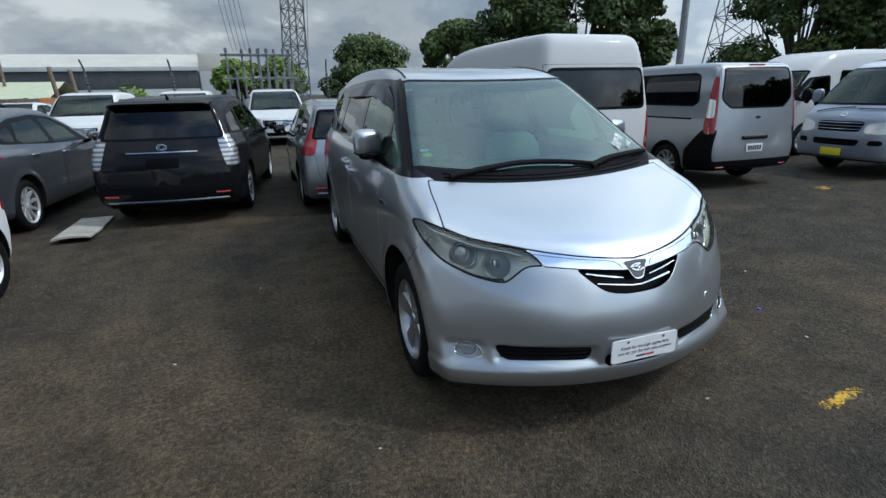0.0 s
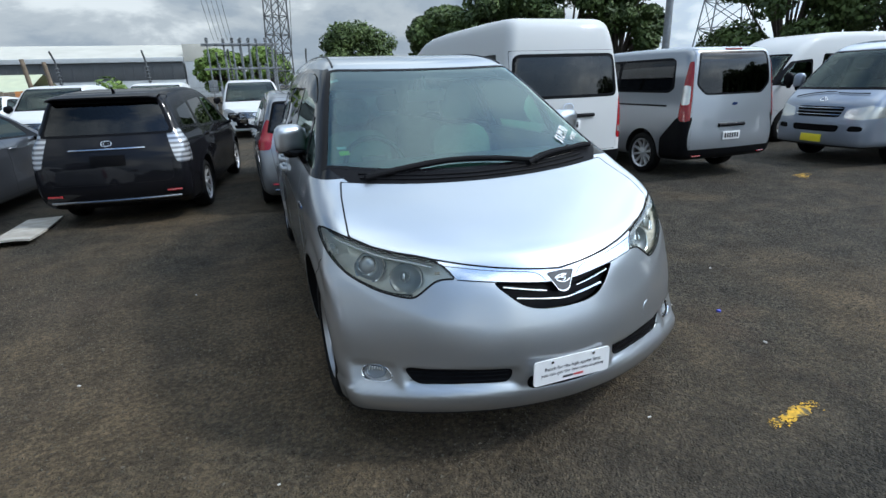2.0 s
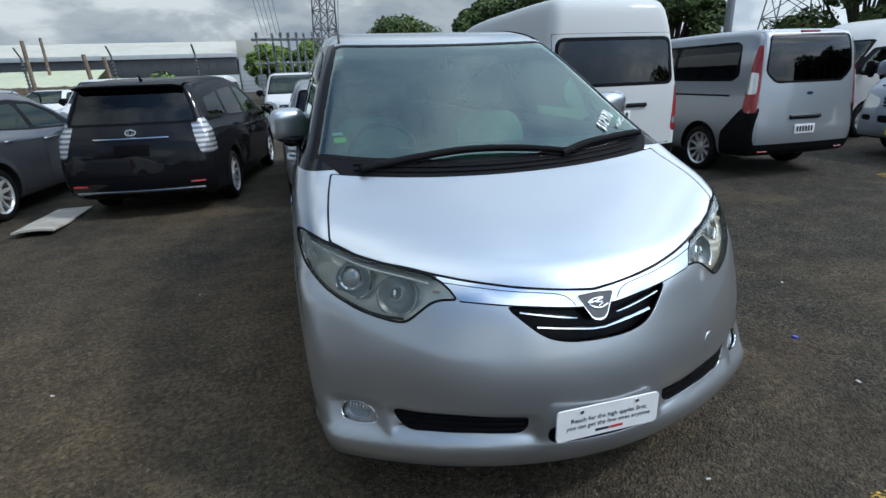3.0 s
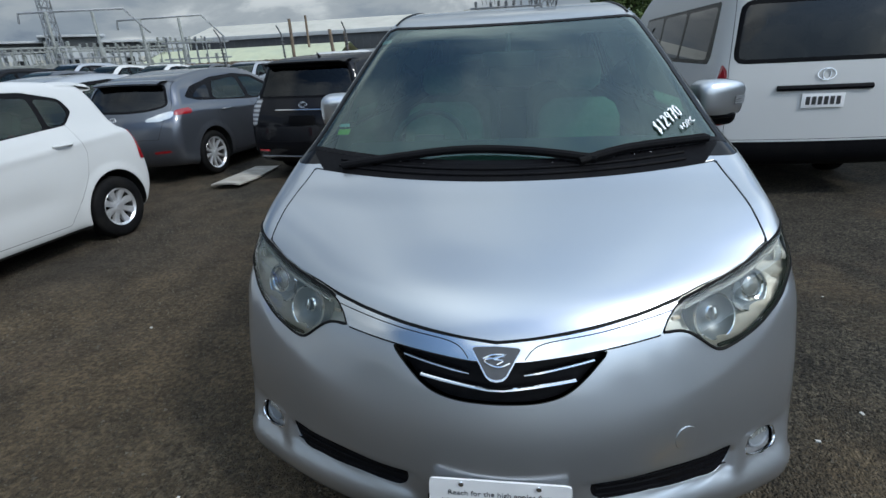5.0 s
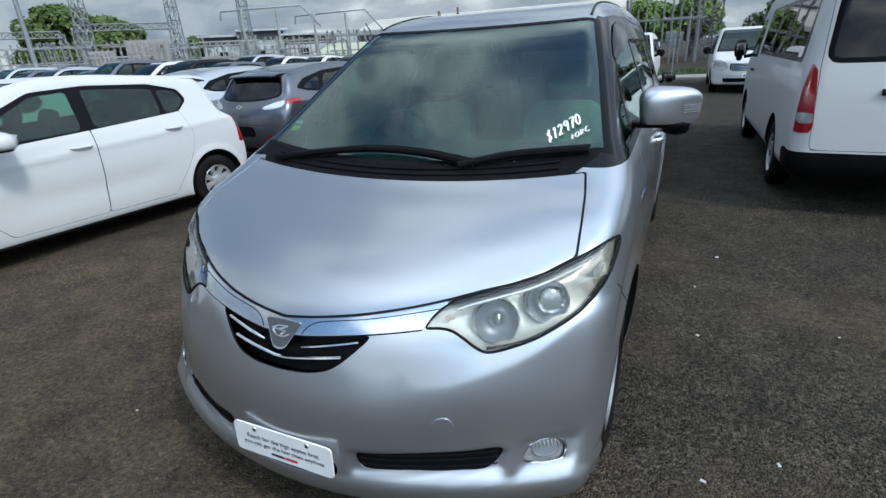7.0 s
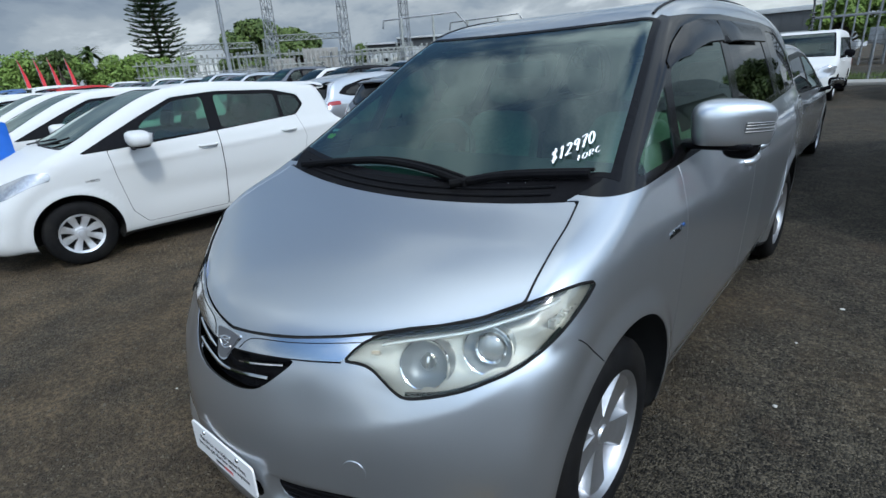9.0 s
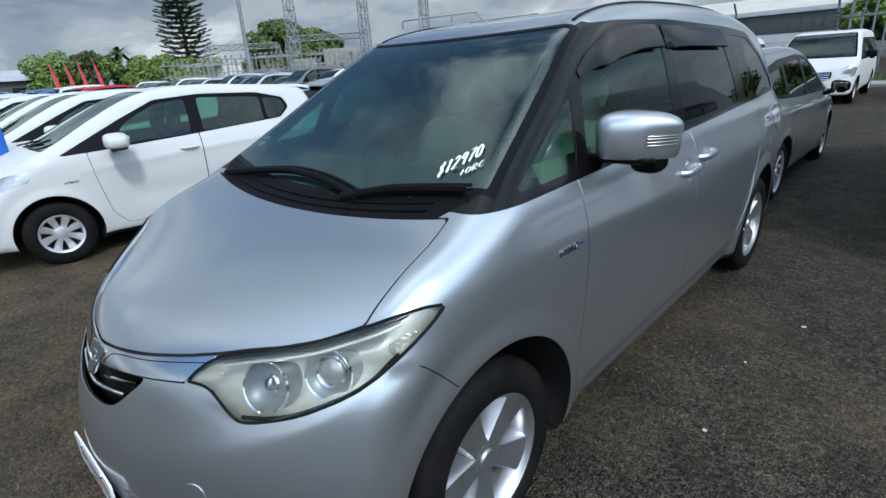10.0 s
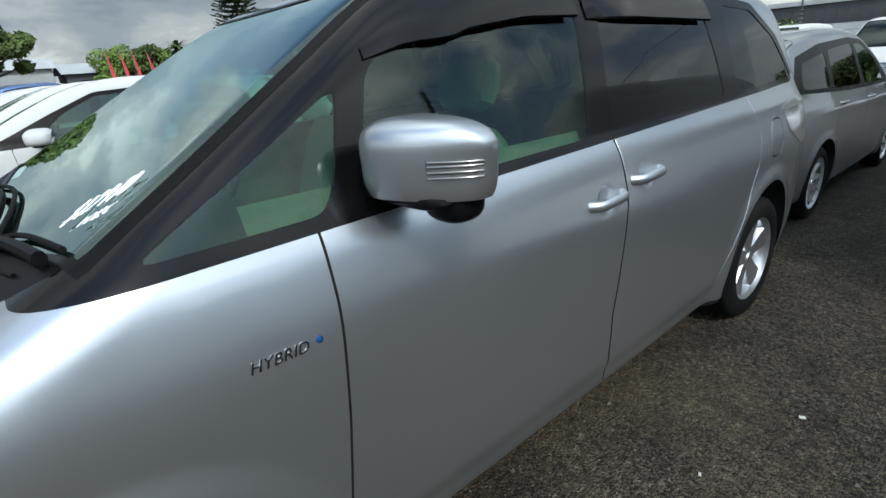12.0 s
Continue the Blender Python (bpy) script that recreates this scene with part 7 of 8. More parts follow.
def leaf_cloud(rng, centres, radii, count, size, flat=1.0, droop=0.25):
    """Leaf sprays scattered through clumps: small bent quads that face mostly outwards and up."""
    centres, radii = np.array(centres, float), np.array(radii, float)
    pick = rng.choice(len(centres), count, p=radii**2 / (radii**2).sum())
    d = rng.normal(size=(count, 3))
    d /= np.linalg.norm(d, axis=1, keepdims=True)
    r = radii[pick] * rng.uniform(0.72, 1.04, count)
    c = centres[pick] + d * r[:, None] * np.array([1, 1, flat])
    n = d + rng.normal(size=(count, 3)) * 0.55 + np.array([0, 0, 0.35])
    n /= np.linalg.norm(n, axis=1, keepdims=True)
    u = np.cross(n, rng.normal(size=(count, 3)))
    u /= np.linalg.norm(u, axis=1, keepdims=True)
    v = np.cross(n, u)
    s = size * rng.uniform(0.6, 1.4, count)[:, None]
    pts = np.stack([c - u * s, c - v * s * 0.55 - n * s * droop, c + u * s, c + v * s * 0.55 - n * s * droop], 1).reshape(-1, 3)
    return pts, np.arange(count * 4).reshape(-1, 4)


def build_tree(label, x, y, height, spread, seed, leaves=None, count=5200, size=0.23, trunk=0.35, base=0.3):
    """Tapered trunk, limbs and a crown of leaf sprays in uneven clumps."""
    rng = np.random.default_rng(seed)
    root = thing("tree", label, "tree")
    root.matrix_basis = pose(x, y, 0)
    s = Solid()
    fork = height * base
    s.tube([(0, 0, -0.1), (0.1, 0.05, fork * 0.5), (0.05, 0.1, fork)], [trunk * 1.3, trunk, trunk * 0.85], 10)
    centres, radii = [], []
    for i in range(40):
        a, el = rng.uniform(0, 2 * math.pi), rng.uniform(0.05, 1.0)
        reach = spread * math.sqrt(1 - (el * 0.92) ** 2) * rng.uniform(0.55, 0.92)
        tip = np.array([reach * math.cos(a), reach * math.sin(a), fork * 0.75 + (height * 0.92 - fork * 0.75) * (0.12 + 0.8 * el)])
        rad = spread * rng.uniform(0.15, 0.32)
        centres.append(tip)
        radii.append(rad)
        mid = tip * 0.5 + np.array([0, 0, fork * 0.45])
        s.tube([(0.05, 0.1, fork * 0.92), tuple(mid), tuple(tip)], [trunk * 0.42, trunk * 0.25, trunk * 0.06], 6)
    s.part("trunk", BARK, root)
    centres.append(np.array([0, 0, height * 0.72]))
    radii.append(spread * 0.55)
    pts, fs = leaf_cloud(rng, centres, radii, count, size, 0.78)
    link_mesh("crown", pts, fs.tolist(), leaves or LEAF_MID, root, sharp=180)
    return root


def build_pine(x, y, height, spread, seed=3):
    """A Norfolk pine: straight trunk with regular tiers of level branches."""
    rng = np.random.default_rng(seed)
    root = thing("pine_tree", "tall dark green pine with level tiers of branches", "tree")
    root.matrix_basis = pose(x, y, 0)
    s = Solid()
    s.tube([(0, 0, 0), (0, 0, height * 0.5), (0, 0, height)], [0.38, 0.22, 0.04], 8)
    pts, fs = [], []
    o = 0
    tiers = 27
    for i in range(tiers):
        z = height * (0.20 + 0.79 * i / (tiers - 1))
        reach = spread * (1 - (i / tiers) ** 1.35) * rng.uniform(0.85, 1.05) + 0.2
        k = 9
        for j in range(k):
            a = 2 * math.pi * (j + 0.37 * i) / k + rng.uniform(-0.15, 0.15)
            r = reach * rng.uniform(0.8, 1.08)
            dx, dy = math.cos(a), math.sin(a)
            path = [(0, 0, z), (dx * r * 0.5, dy * r * 0.5, z - 0.05 * r), (dx * r, dy * r, z + 0.10 * r)]
            s.tube(path, [0.035, 0.02, 0.008], 4)
            m = 80
            t = rng.uniform(0.15, 1.0, m)
            c = np.stack([dx * r * t, dy * r * t, z - 0.2 * r * t * (1 - t) + 0.10 * r * t * t], 1) + rng.normal(size=(m, 3)) * np.array([0.10, 0.10, 0.05])
            side = np.array([-dy, dx, 0.0]) * rng.choice([-1, 1], m)[:, None]
            u = np.array([dx, dy, 0.25]) * 0.7 + side * 0.8
            u /= np.linalg.norm(u, axis=1, keepdims=True)
            v = np.cross(u, [0, 0, 1.0])
            w = 0.30 + 0.10 * rng.uniform(size=(m, 1))
            q = np.stack([c, c + u * w - v * 0.11, c + u * w * 1.6 + np.array([0, 0, 0.07]), c + u * w + v * 0.11], 1).reshape(-1, 3)
            pts.append(q)
            fs.extend((np.arange(m * 4).reshape(-1, 4) + o).tolist())
            o += m * 4
    s.part("trunk", BARK, root)
    link_mesh("needles", np.concatenate(pts), fs, LEAF_PINE, root, sharp=180)


def build_palm(x, y, height, seed=4):
    rng = np.random.default_rng(seed)
    root = thing("palm_tree", "palm with a round head of fronds", "tree")
    root.matrix_basis = pose(x, y, 0)
    s = Solid()
    s.tube([(0, 0, 0), (0.1, 0, height * 0.6), (0.05, 0, height)], [0.3, 0.24, 0.22], 8)
    s.part("trunk", BARK, root)
    f = Solid()
    for j in range(34):
        a, up = rng.uniform(0, 2 * math.pi), rng.uniform(-0.2, 1.2)
        rows = []
        for t in np.linspace(0, 1, 6):
            r = 2.1 * t
            p = Vector((math.cos(a) * r * math.cos(up * 0.7), math.sin(a) * r * math.cos(up * 0.7), height + math.sin(up) * r - 1.1 * t * t))
            w = 0.26 * math.sin(math.pi * min(0.15 + 0.85 * t, 1)) + 0.02
            sd = Vector((-math.sin(a), math.cos(a), 0)) * w
            rows.append([tuple(p - sd + Vector((0, 0, -0.1 * w))), tuple(p), tuple(p + sd + Vector((0, 0, -0.1 * w)))])
        f.sheet(rows)
    f.part("fronds", LEAF_MID, root)


def build_hedge(label, x0, y0, x1, y1, height, depth, seed, leaves, count, size=0.2):
    rng = np.random.default_rng(seed)
    n = max(4, int(math.hypot(x1 - x0, y1 - y0) / (depth * 0.35)))
    centres, radii = [], []
    for i in range(n):
        t = (i + 0.5) / n
        h = height * rng.uniform(0.7, 1.05)
        for k in range(6):
            centres.append((x0 + (x1 - x0) * t + rng.normal() * 0.3 * depth, y0 + (y1 - y0) * t + rng.normal() * 0.3 * depth, h * rng.uniform(0.15, 0.82)))
            radii.append(h * rng.uniform(0.13, 0.27))
    pts, fs = leaf_cloud(rng, centres, radii, count, size, 0.85)
    pts[:, 2] = np.maximum(pts[:, 2], 0.0)
    tagged(link_mesh("hedge", pts, fs.tolist(), leaves, None, label, sharp=180), label, "hedge", kind="stuff")


def lattice_solid(height, w0, w1, bays, bar, s=None, m=None):
    """A square lattice mast of angle bars."""
    s = s or Solid()
    m = m or Matrix.Identity(4)
    zs = [height * (1 - (1 - i / bays) ** 1.0) for i in range(bays + 1)]

    def corner(i, q):
        w = (w0 + (w1 - w0) * zs[i] / height) / 2
        sx, sy = ((1, 1), (-1, 1), (-1, -1), (1, -1))[q % 4]
        return m @ Vector((sx * w, sy * w, zs[i]))

    for q in range(4):
        s.tube([corner(0, q), corner(bays, q)], bar, 4)
        for i in range(bays):
            s.tube([corner(i, q), corner(i + 1, q + 1)], bar * 0.6, 4)
            s.tube([corner(i, q + 1), corner(i + 1, q)], bar * 0.6, 4)
            s.tube([corner(i + 1, q), corner(i + 1, q + 1)], bar * 0.6, 4)
    return s


def build_mast(label, x, y, height, w0, w1, bays, bar, mat, lean=0.0, arms=0):
    root = thing("lattice_mast", label, "mast")
    root.matrix_basis = pose(x, y, 0, 0, lean, 25)
    lattice_solid(height, w0, w1, bays, bar).part("lattice", mat, root)
    for k in range(arms):
        s = Solid()
        z = height * (0.62 + 0.14 * k)
        for sg in (1, -1):
            s.tube([(0, 0, z + 0.5), (sg * w0 * 1.1, 0, z)], bar * 0.8, 4)
            s.tube([(0, 0, z), (sg * w0 * 1.1, 0, z)], bar * 0.8, 4)
        s.part("cross_arm", mat, root)


def build_pole(name, label, category, x, y, height, r0, r1, mat, lean=0.0, top=None):
    s = Solid()
    s.tube([(0, 0, 0), (0, 0, height * 0.5), (0, 0, height)], [r0, (r0 + r1) / 2, r1], 12)
    if top == "barb":
        s.tube([(0, 0, height), (0.0, -0.35, height + 0.35)], r1, 6)
        for k in range(12):
            z = height * (0.35 + 0.6 * k / 12)
            s.lathe([(z - 0.03, r1 * 1.1), (z, r1 * 2.6), (z + 0.03, r1 * 1.1)], 8, None, "z")
    ob = s.part(name, mat)
    ob.matrix_basis = pose(x, y, 0, 0, lean, 0)
    return tagged(ob, label, category)


def hanging(name, label, spans, sag=0.6, r=0.02):
    for a, b in spans:
        a, b = Vector(a), Vector(b)
        s = Solid()
        s.tube([a + (b - a) * t - Vector((0, 0, 4 * sag * t * (1 - t))) for t in np.linspace(0, 1, 12)], r, 4)
        tagged(s.part(name, WIRE), label, "cable", "overhead wires")


def build_warehouse():
    root = thing("warehouse", "long cream-roofed warehouse with a charcoal wall band", "building")
    x0, x1, y = -66.0, -10.3, 101.0

    def slab(nm, xa, xb, za, zb, out, mat, label=""):
        s = Solid()
        s.box((xb - xa, 1.0, zb - za), Matrix.Translation(((xa + xb) / 2, y - out, (za + zb) / 2)), 0.03)
        return s.part(nm, mat, root, label)

    s = Solid()
    s.box((x1 - x0 + 5, 30, 5.8), Matrix.Translation(((x0 + x1) / 2 + 2.5, y + 15.4, 2.9)))
    s.part("hall", GREY_CLAD, root)
    slab("lower_wall", x0, x1, 0, 3.1, 0.1, GREY_CLAD)
    slab("wall_band", x0, x1, 3.1, 6.0, 0.15, DARK_CLAD, "charcoal ribbed wall band")
    slab("gutter", x0 - 0.3, x1 + 0.2, 6.0, 6.7, 0.5, GREY_CLAD)
    roof = Solid()
    n = 60
    rows = [[(x0 + (x1 + 0.3 - x0) * i / n, y - 0.9, 6.72), (x0 + (x1 + 0.3 - x0) * i / n, y + 9, 9.3)] for i in range(n + 1)]
    roof.sheet(rows)
    roof.part("roof", CREAM, root)
    slab("gable_block", x1 + 0.3, x1 + 5.5, 0, 6.0, 0.0, GREY_CLAD)
    slab("gable_fascia", x1 + 0.3, x1 + 5.5, 6.0, 8.8, 0.05, CREAM)
    for i in range(37):
        s = Solid()
        s.box((0.10, 0.06, 2.8), Matrix.Translation((x0 + 1 + i * 1.47, y - 0.68, 4.55)))
        s.part("wall_rib", DARK_CLAD, root)
    shed = thing("shed", "low shed with a pale green roof", "building")
    s = Solid()
    s.box((18, 7, 1.7), Matrix.Translation((-25, 47, 0.85)))
    s.part("wall", GREEN_ROOF, shed)
    s = Solid()
    s.sheet([[(-34.5, 42.8, 1.7), (-34.5, 47, 2.95), (-34.5, 51, 1.7)], [(-15.4, 42.8, 1.7), (-15.4, 47, 2.95), (-15.4, 51, 1.7)]])
    s.part("roof", GREEN_ROOF, shed)


def build_fence():
    """Security fence behind the vans, its posts cranked and ringed, and a timber fence."""
    for x in (-13.9, -10.8, -7.7, -4.6, -1.4, 1.8):
        build_pole("fence_post", "tall ringed security fence post", "post", x, 22.4, 2.7, 0.035, 0.035, DARK_STEEL, -2.0, "barb")
    for x, y, h, lean in ((-11.0, 30.0, 3.2, -4.0), (-10.4, 31.0, 3.1, -4.0), (-15.4, 34.0, 4.2, 0.0), (-19.0, 46.0, 5.3, 0.0)):
        build_pole("timber_pole", "leaning weathered timber pole" if lean else "upright weathered timber pole", "pole", x, y, h, 0.12, 0.10, TIMBER, lean)
    fence = thing("timber_fence", "weathered brown board fence", "fence")
    r = random.Random(8)
    for i in range(60):
        s = Solid()
        s.box((0.24, 0.03, 1.7 + r.uniform(-0.05, 0.05)), Matrix.Translation((-26.6 + 0.26 * i, 34.0 + r.uniform(-0.01, 0.01), 0.85)), 0.004)
        s.part("board", TIMBER if not 52 <= i < 57 else ORANGE, fence)
    net = thing("wire_fence", "low wire mesh fence on thin posts", "fence")
    for i in range(26):
        s = Solid()
        s.tube([(-26 + 2.4 * i, 22.6, 0), (-26 + 2.4 * i, 22.6, 1.6)], 0.03, 6)
        s.part("post", STEEL, net)
    for k in range(9):
        s = Solid()
        s.tube([(-26, 22.6, 0.2 + 0.17 * k), (34, 22.6, 0.2 + 0.17 * k)], 0.006, 4)
        s.part("wire", WIRE, net)
    verge = Solid()
    verge.box((60, 1.6, 0.12), Matrix.Translation((4, 21.9, 0.06)), 0.03)
    tagged(verge.part("kerb", CONCRETE), "low concrete edge of the yard", "kerb", kind="structure")
    rng = np.random.default_rng(12)
    n = 9000
    x, y = rng.uniform(-26, 34, n), rng.uniform(22.8, 27.5, n)
    a = rng.uniform(0, 6.28, n)
    h = rng.uniform(0.08, 0.3, n)
    w = 0.03
    base = np.stack([x, y, np.full(n, 0.0)], 1)
    d = np.stack([np.cos(a), np.sin(a), np.zeros(n)], 1) * w
    tip = base + np.stack([rng.normal(size=n) * 0.06, rng.normal(size=n) * 0.06, h], 1)
    pts = np.stack([base - d, base + d, tip], 1).reshape(-1, 3)
    tagged(link_mesh("grass", pts, np.arange(n * 3).reshape(-1, 3).tolist(), GRASS, sharp=180), "rough green grass along the fence", "grass", kind="stuff")


def build_switchgear(label, x, y, turn, columns, rows_, h, pitch, mat, seed, post_r=0.065):
    """A block of substation frames: posts, beams, insulators and boxes."""
    rng = random.Random(seed)
    root = thing("switchgear_frame", label, "substation")
    root.matrix_basis = pose(x, y, 0, 0, 0, turn)
    for i in range(columns):
        for j in range(rows_):
            s = Solid()
            px, py = (i - (columns - 1) / 2) * pitch, (j - (rows_ - 1) / 2) * pitch * 1.3
            hh = h * rng.choice([1.0, 1.0, 0.8, 0.62])
            s.tube([(px, py, 0), (px, py, hh)], post_r, 6)
            for k in range(3):
                z = hh + 0.08 + 0.11 * k
                s.lathe([(z - 0.05, 0.05), (z, 0.12), (z + 0.05, 0.05)], 8, Matrix.Translation((px, py, 0)), "z")
            if rng.random() < 0.4:
                s.box((0.6, 0.5, 0.9), Matrix.Translation((px, py, rng.uniform(0.6, 1.6))), 0.03)
            s.part("post", mat, root)
    for j in range(rows_):
        for z in (h * 0.62, h * 0.98):
            s = Solid()
            py = (j - (rows_ - 1) / 2) * pitch * 1.3
            half = (columns - 1) / 2 * pitch + 0.4
            s.box((2 * half, 0.09, 0.10), Matrix.Translation((0, py, z)), 0.01)
            s.part("beam", mat, root)
    for i in range(columns):
        s = Solid()
        px = (i - (columns - 1) / 2) * pitch
        s.box((0.08, (rows_ - 1) * pitch * 1.3 + 0.5, 0.08), Matrix.Translation((px, 0, h * 0.98)), 0.01)
        s.part("beam", mat, root)


def build_gantry(label, x, y, turn, span, h):
    root = thing("gantry", label, "substation")
    root.matrix_basis = pose(x, y, 0, 0, 0, turn)
    for sg in (1, -1):
        s = Solid()
        lattice_solid(h, 0.9, 0.5, 8, 0.045, s, Matrix.Translation((sg * span / 2, 0, 0)))
        s.part("leg", PALE_STEEL, root)
    s = Solid()
    lattice_solid(span, 0.6, 0.6, 10, 0.04, s, Matrix.Translation((-span / 2, 0, h)) @ Matrix.Rotation(math.pi / 2, 4, "Y"))
    s.part("beam", PALE_STEEL, root)


def build_line_portal(label, x, y, turn, h, arm):
    """Two tall tubular posts with a long bent conductor rail on top."""
    root = thing("busbar_portal", label, "substation")
    root.matrix_basis = pose(x, y, 0, 0, 0, turn)
    for k in (0, 1):
        s = Solid()
        s.tube([(k * 3.0, 0, 0), (k * 3.0, 0, h * 0.55)], 0.22, 8)
        s.tube([(k * 3.0, 0, h * 0.55), (k * 3.0, 0, h)], 0.11, 8)
        s.part("post", PALE_STEEL, root)
    for d in (0.0, 0.7):
        s = Solid()
        s.tube([(-1.8, d, h - 0.8), (-1.7, d, h - 0.1), (0, d, h), (arm, d, h + 0.25), (arm + 1.6, d, h - 1.6)], 0.05, 6)
        s.part("rail", STEEL, root)


def build_low_building(label, x, y, w, d, h, wall, roof, turn=0):
    root = thing("low_building", label, "building")
    root.matrix_basis = pose(x, y, 0, 0, 0, turn)
    s = Solid()
    s.box((w, d, h), Matrix.Translation((0, 0, h / 2)), 0.03)
    s.part("wall", wall, root)
    s = Solid()
    e = 0.5
    s.sheet([[(-w / 2 - e, -d / 2 - e, h), (-w / 2 - e, 0, h + 1.3), (-w / 2 - e, d / 2 + e, h)], [(w / 2 + e, -d / 2 - e, h), (w / 2 + e, 0, h + 1.3), (w / 2 + e, d / 2 + e, h)]])
    s.part("roof", roof, root)
    for i in range(int(w / 4) if wall is DARK_CLAD else 0):
        s = Solid()
        s.box((1.8, 0.12, 1.2), Matrix.Translation((-w / 2 + 2.2 + 4 * i, -d / 2 - 0.02, h * 0.55)), 0.01)
        s.part("window", GLOSS_BLACK, root)


def build_control_house(label, x, y, turn):
    """Stepped flat-roofed blocks with a dark band high on the wall and deep eaves."""
    root = thing("control_building", label, "building")
    root.matrix_basis = pose(x, y, 0, 0, 0, turn)
    for cx, cy, w, d, h in ((-4.8, 0.6, 4.6, 7, 4.7), (0.2, 0.0, 5.4, 8, 5.2), (6.2, -0.4, 6.6, 9, 4.5)):
        s = Solid()
        s.box((w, d, h - 1.1), Matrix.Translation((cx, cy, (h - 1.1) / 2)), 0.03)
        wall = s.part("wall", GREY_CLAD, root)
        s = Solid()
        s.box((w - 0.1, d - 0.1, 1.1), Matrix.Translation((cx, cy, h - 0.55)), 0.02)
        s.part("clerestory", DARK_CLAD, root)
        s = Solid()
        s.box((w + 0.9, d + 1.0, 0.24), Matrix.Translation((cx, cy, h + 0.12)), 0.03)
        s.part("roof", GREY_CLAD, root)
        for i in range(int(w / 1.5)):
            s = Solid()
            s.box((0.95, 0.1, 0.9), Matrix.Translation((cx - w / 2 + 0.8 + 1.5 * i, cy - d / 2 - 0.02, 2.5)), 0.01)
            s.part("window", GLOSS_BLACK if i % 2 else CREAM, wall)


def build_far():
    build_warehouse()
    build_fence()
    for x, y, h, sp, seed, lf in ((11.3, 58.1, 8.0, 5.5, 1, LEAF_DARK), (15.4, 40.6, 8.2, 3.4, 2, LEAF_DARK), (20.0, 38.4, 10.6, 4.6, 3, LEAF_DARK), (24.6, 36.2, 12.6, 5.4, 4, LEAF_DARK), (27.6, 33.6, 11.0, 3.6, 5, LEAF_DARK),
                                  (34.6, 24.5, 12.0, 5.0, 6, LEAF_DARK), (37.5, 18.0, 12.5, 6.0, 7, LEAF_DARK), (1.0, 48.0, 5.4, 2.2, 8, LEAF_LIGHT), (-2.6, 49.0, 5.0, 2.4, 9, LEAF_LIGHT)):
        build_tree("broad dark green tree behind the vans" if lf is LEAF_DARK else "broad green tree behind the yard", x, y, h, sp, seed, lf, 17000 if lf is not LEAF_LIGHT else 8000, 0.18, base=0.12 if lf is LEAF_DARK else 0.25)
    build_hedge("small round green shrub by the fence", -8.2, 33, -7.4, 33, 2.3, 1.3, 41, LEAF_LIGHT, 900, 0.13)
    for x, y, h, sp, seed in ((-71.0, 41.5, 10.0, 5.6, 21), (-68.3, 46.0, 8.4, 4.4, 22), (-67.0, 0.5, 9.2, 5.2, 23), (-62.0, 54.3, 6.0, 2.4, 25)):
        build_tree("broad bright green tree beyond the substation", x, y, h, sp, seed, LEAF_MID, 11000, 0.30)
    build_pine(-84.0, 33.0, 23.0, 4.2)
    build_palm(-75.4, 20.9, 5.6)
    build_hedge("row of bright green garden trees behind the yard", -74.0, 11.5, -77.0, 33.0, 6.0, 4.0, 31, LEAF_LIGHT, 26000, 0.19)
    build_tree("dark round tree behind the flags", -72.0, 16.5, 6.6, 2.2, 24, LEAF_DARK, 3000, 0.22)
    build_low_building("low grey-roofed shop with a dark front", -80.0, 12.5, 9, 9, 3.0, DARK_CLAD, GREY_CLAD, 90)
    build_low_building("low grey building beyond the yard", -82.0, 0.0, 14, 9, 3.8, GREY_CLAD, GREY_CLAD, 90)
    for x, y, h, lean in ((1.75, 41.3, 17, 2.0), (-51.1, 31.5, 20, 0), (-46.6, 37.9, 20, 0), (-42.1, 42.9, 20, 0)):
        build_mast("tall grey lattice mast", x, y, h, 1.5 if x > 0 else 1.05, 0.9 if x > 0 else 0.45, 13 if x > 0 else 17, 0.055, DARK_STEEL if x > 0 else STEEL, lean)
    build_mast("wide steel transmission tower", 66.8, 59.0, 26, 7.5, 1.6, 7, 0.12, STEEL, 0, 3)
    build_pole("street_lamp_pole", "plain grey steel lamp pole behind the vans", "pole", 16.3, 16.3, 13, 0.17, 0.12, STEEL)
    build_pole("street_lamp_pole", "tall thin grey lamp pole across the yard", "pole", -34.0, 17.2, 11, 0.16, 0.08, STEEL)
    # substation
    build_switchgear("pale steel switchgear frame with insulators", -0.9, 39.4, 4, 9, 3, 4.5, 0.55, STEEL, 51, 0.045)
    for i, (az, d, c) in enumerate(((-67, 72, 8), (-62, 68, 8), (-57, 66, 9), (-52, 62, 9), (-47.5, 60, 9), (-43.0, 58, 8), (-38.5, 60, 8), (-34.0, 60, 7))):
        x, y = 0.4 + d * math.sin(radians(az)), -2 + d * math.cos(radians(az))
        build_switchgear("pale steel switchgear frames with insulators", x, y, -az * 0.9, int(1.7 * c), 2, 3.7 + 0.4 * math.sin(i), 0.56, PALE_STEEL, 60 + i, 0.03)
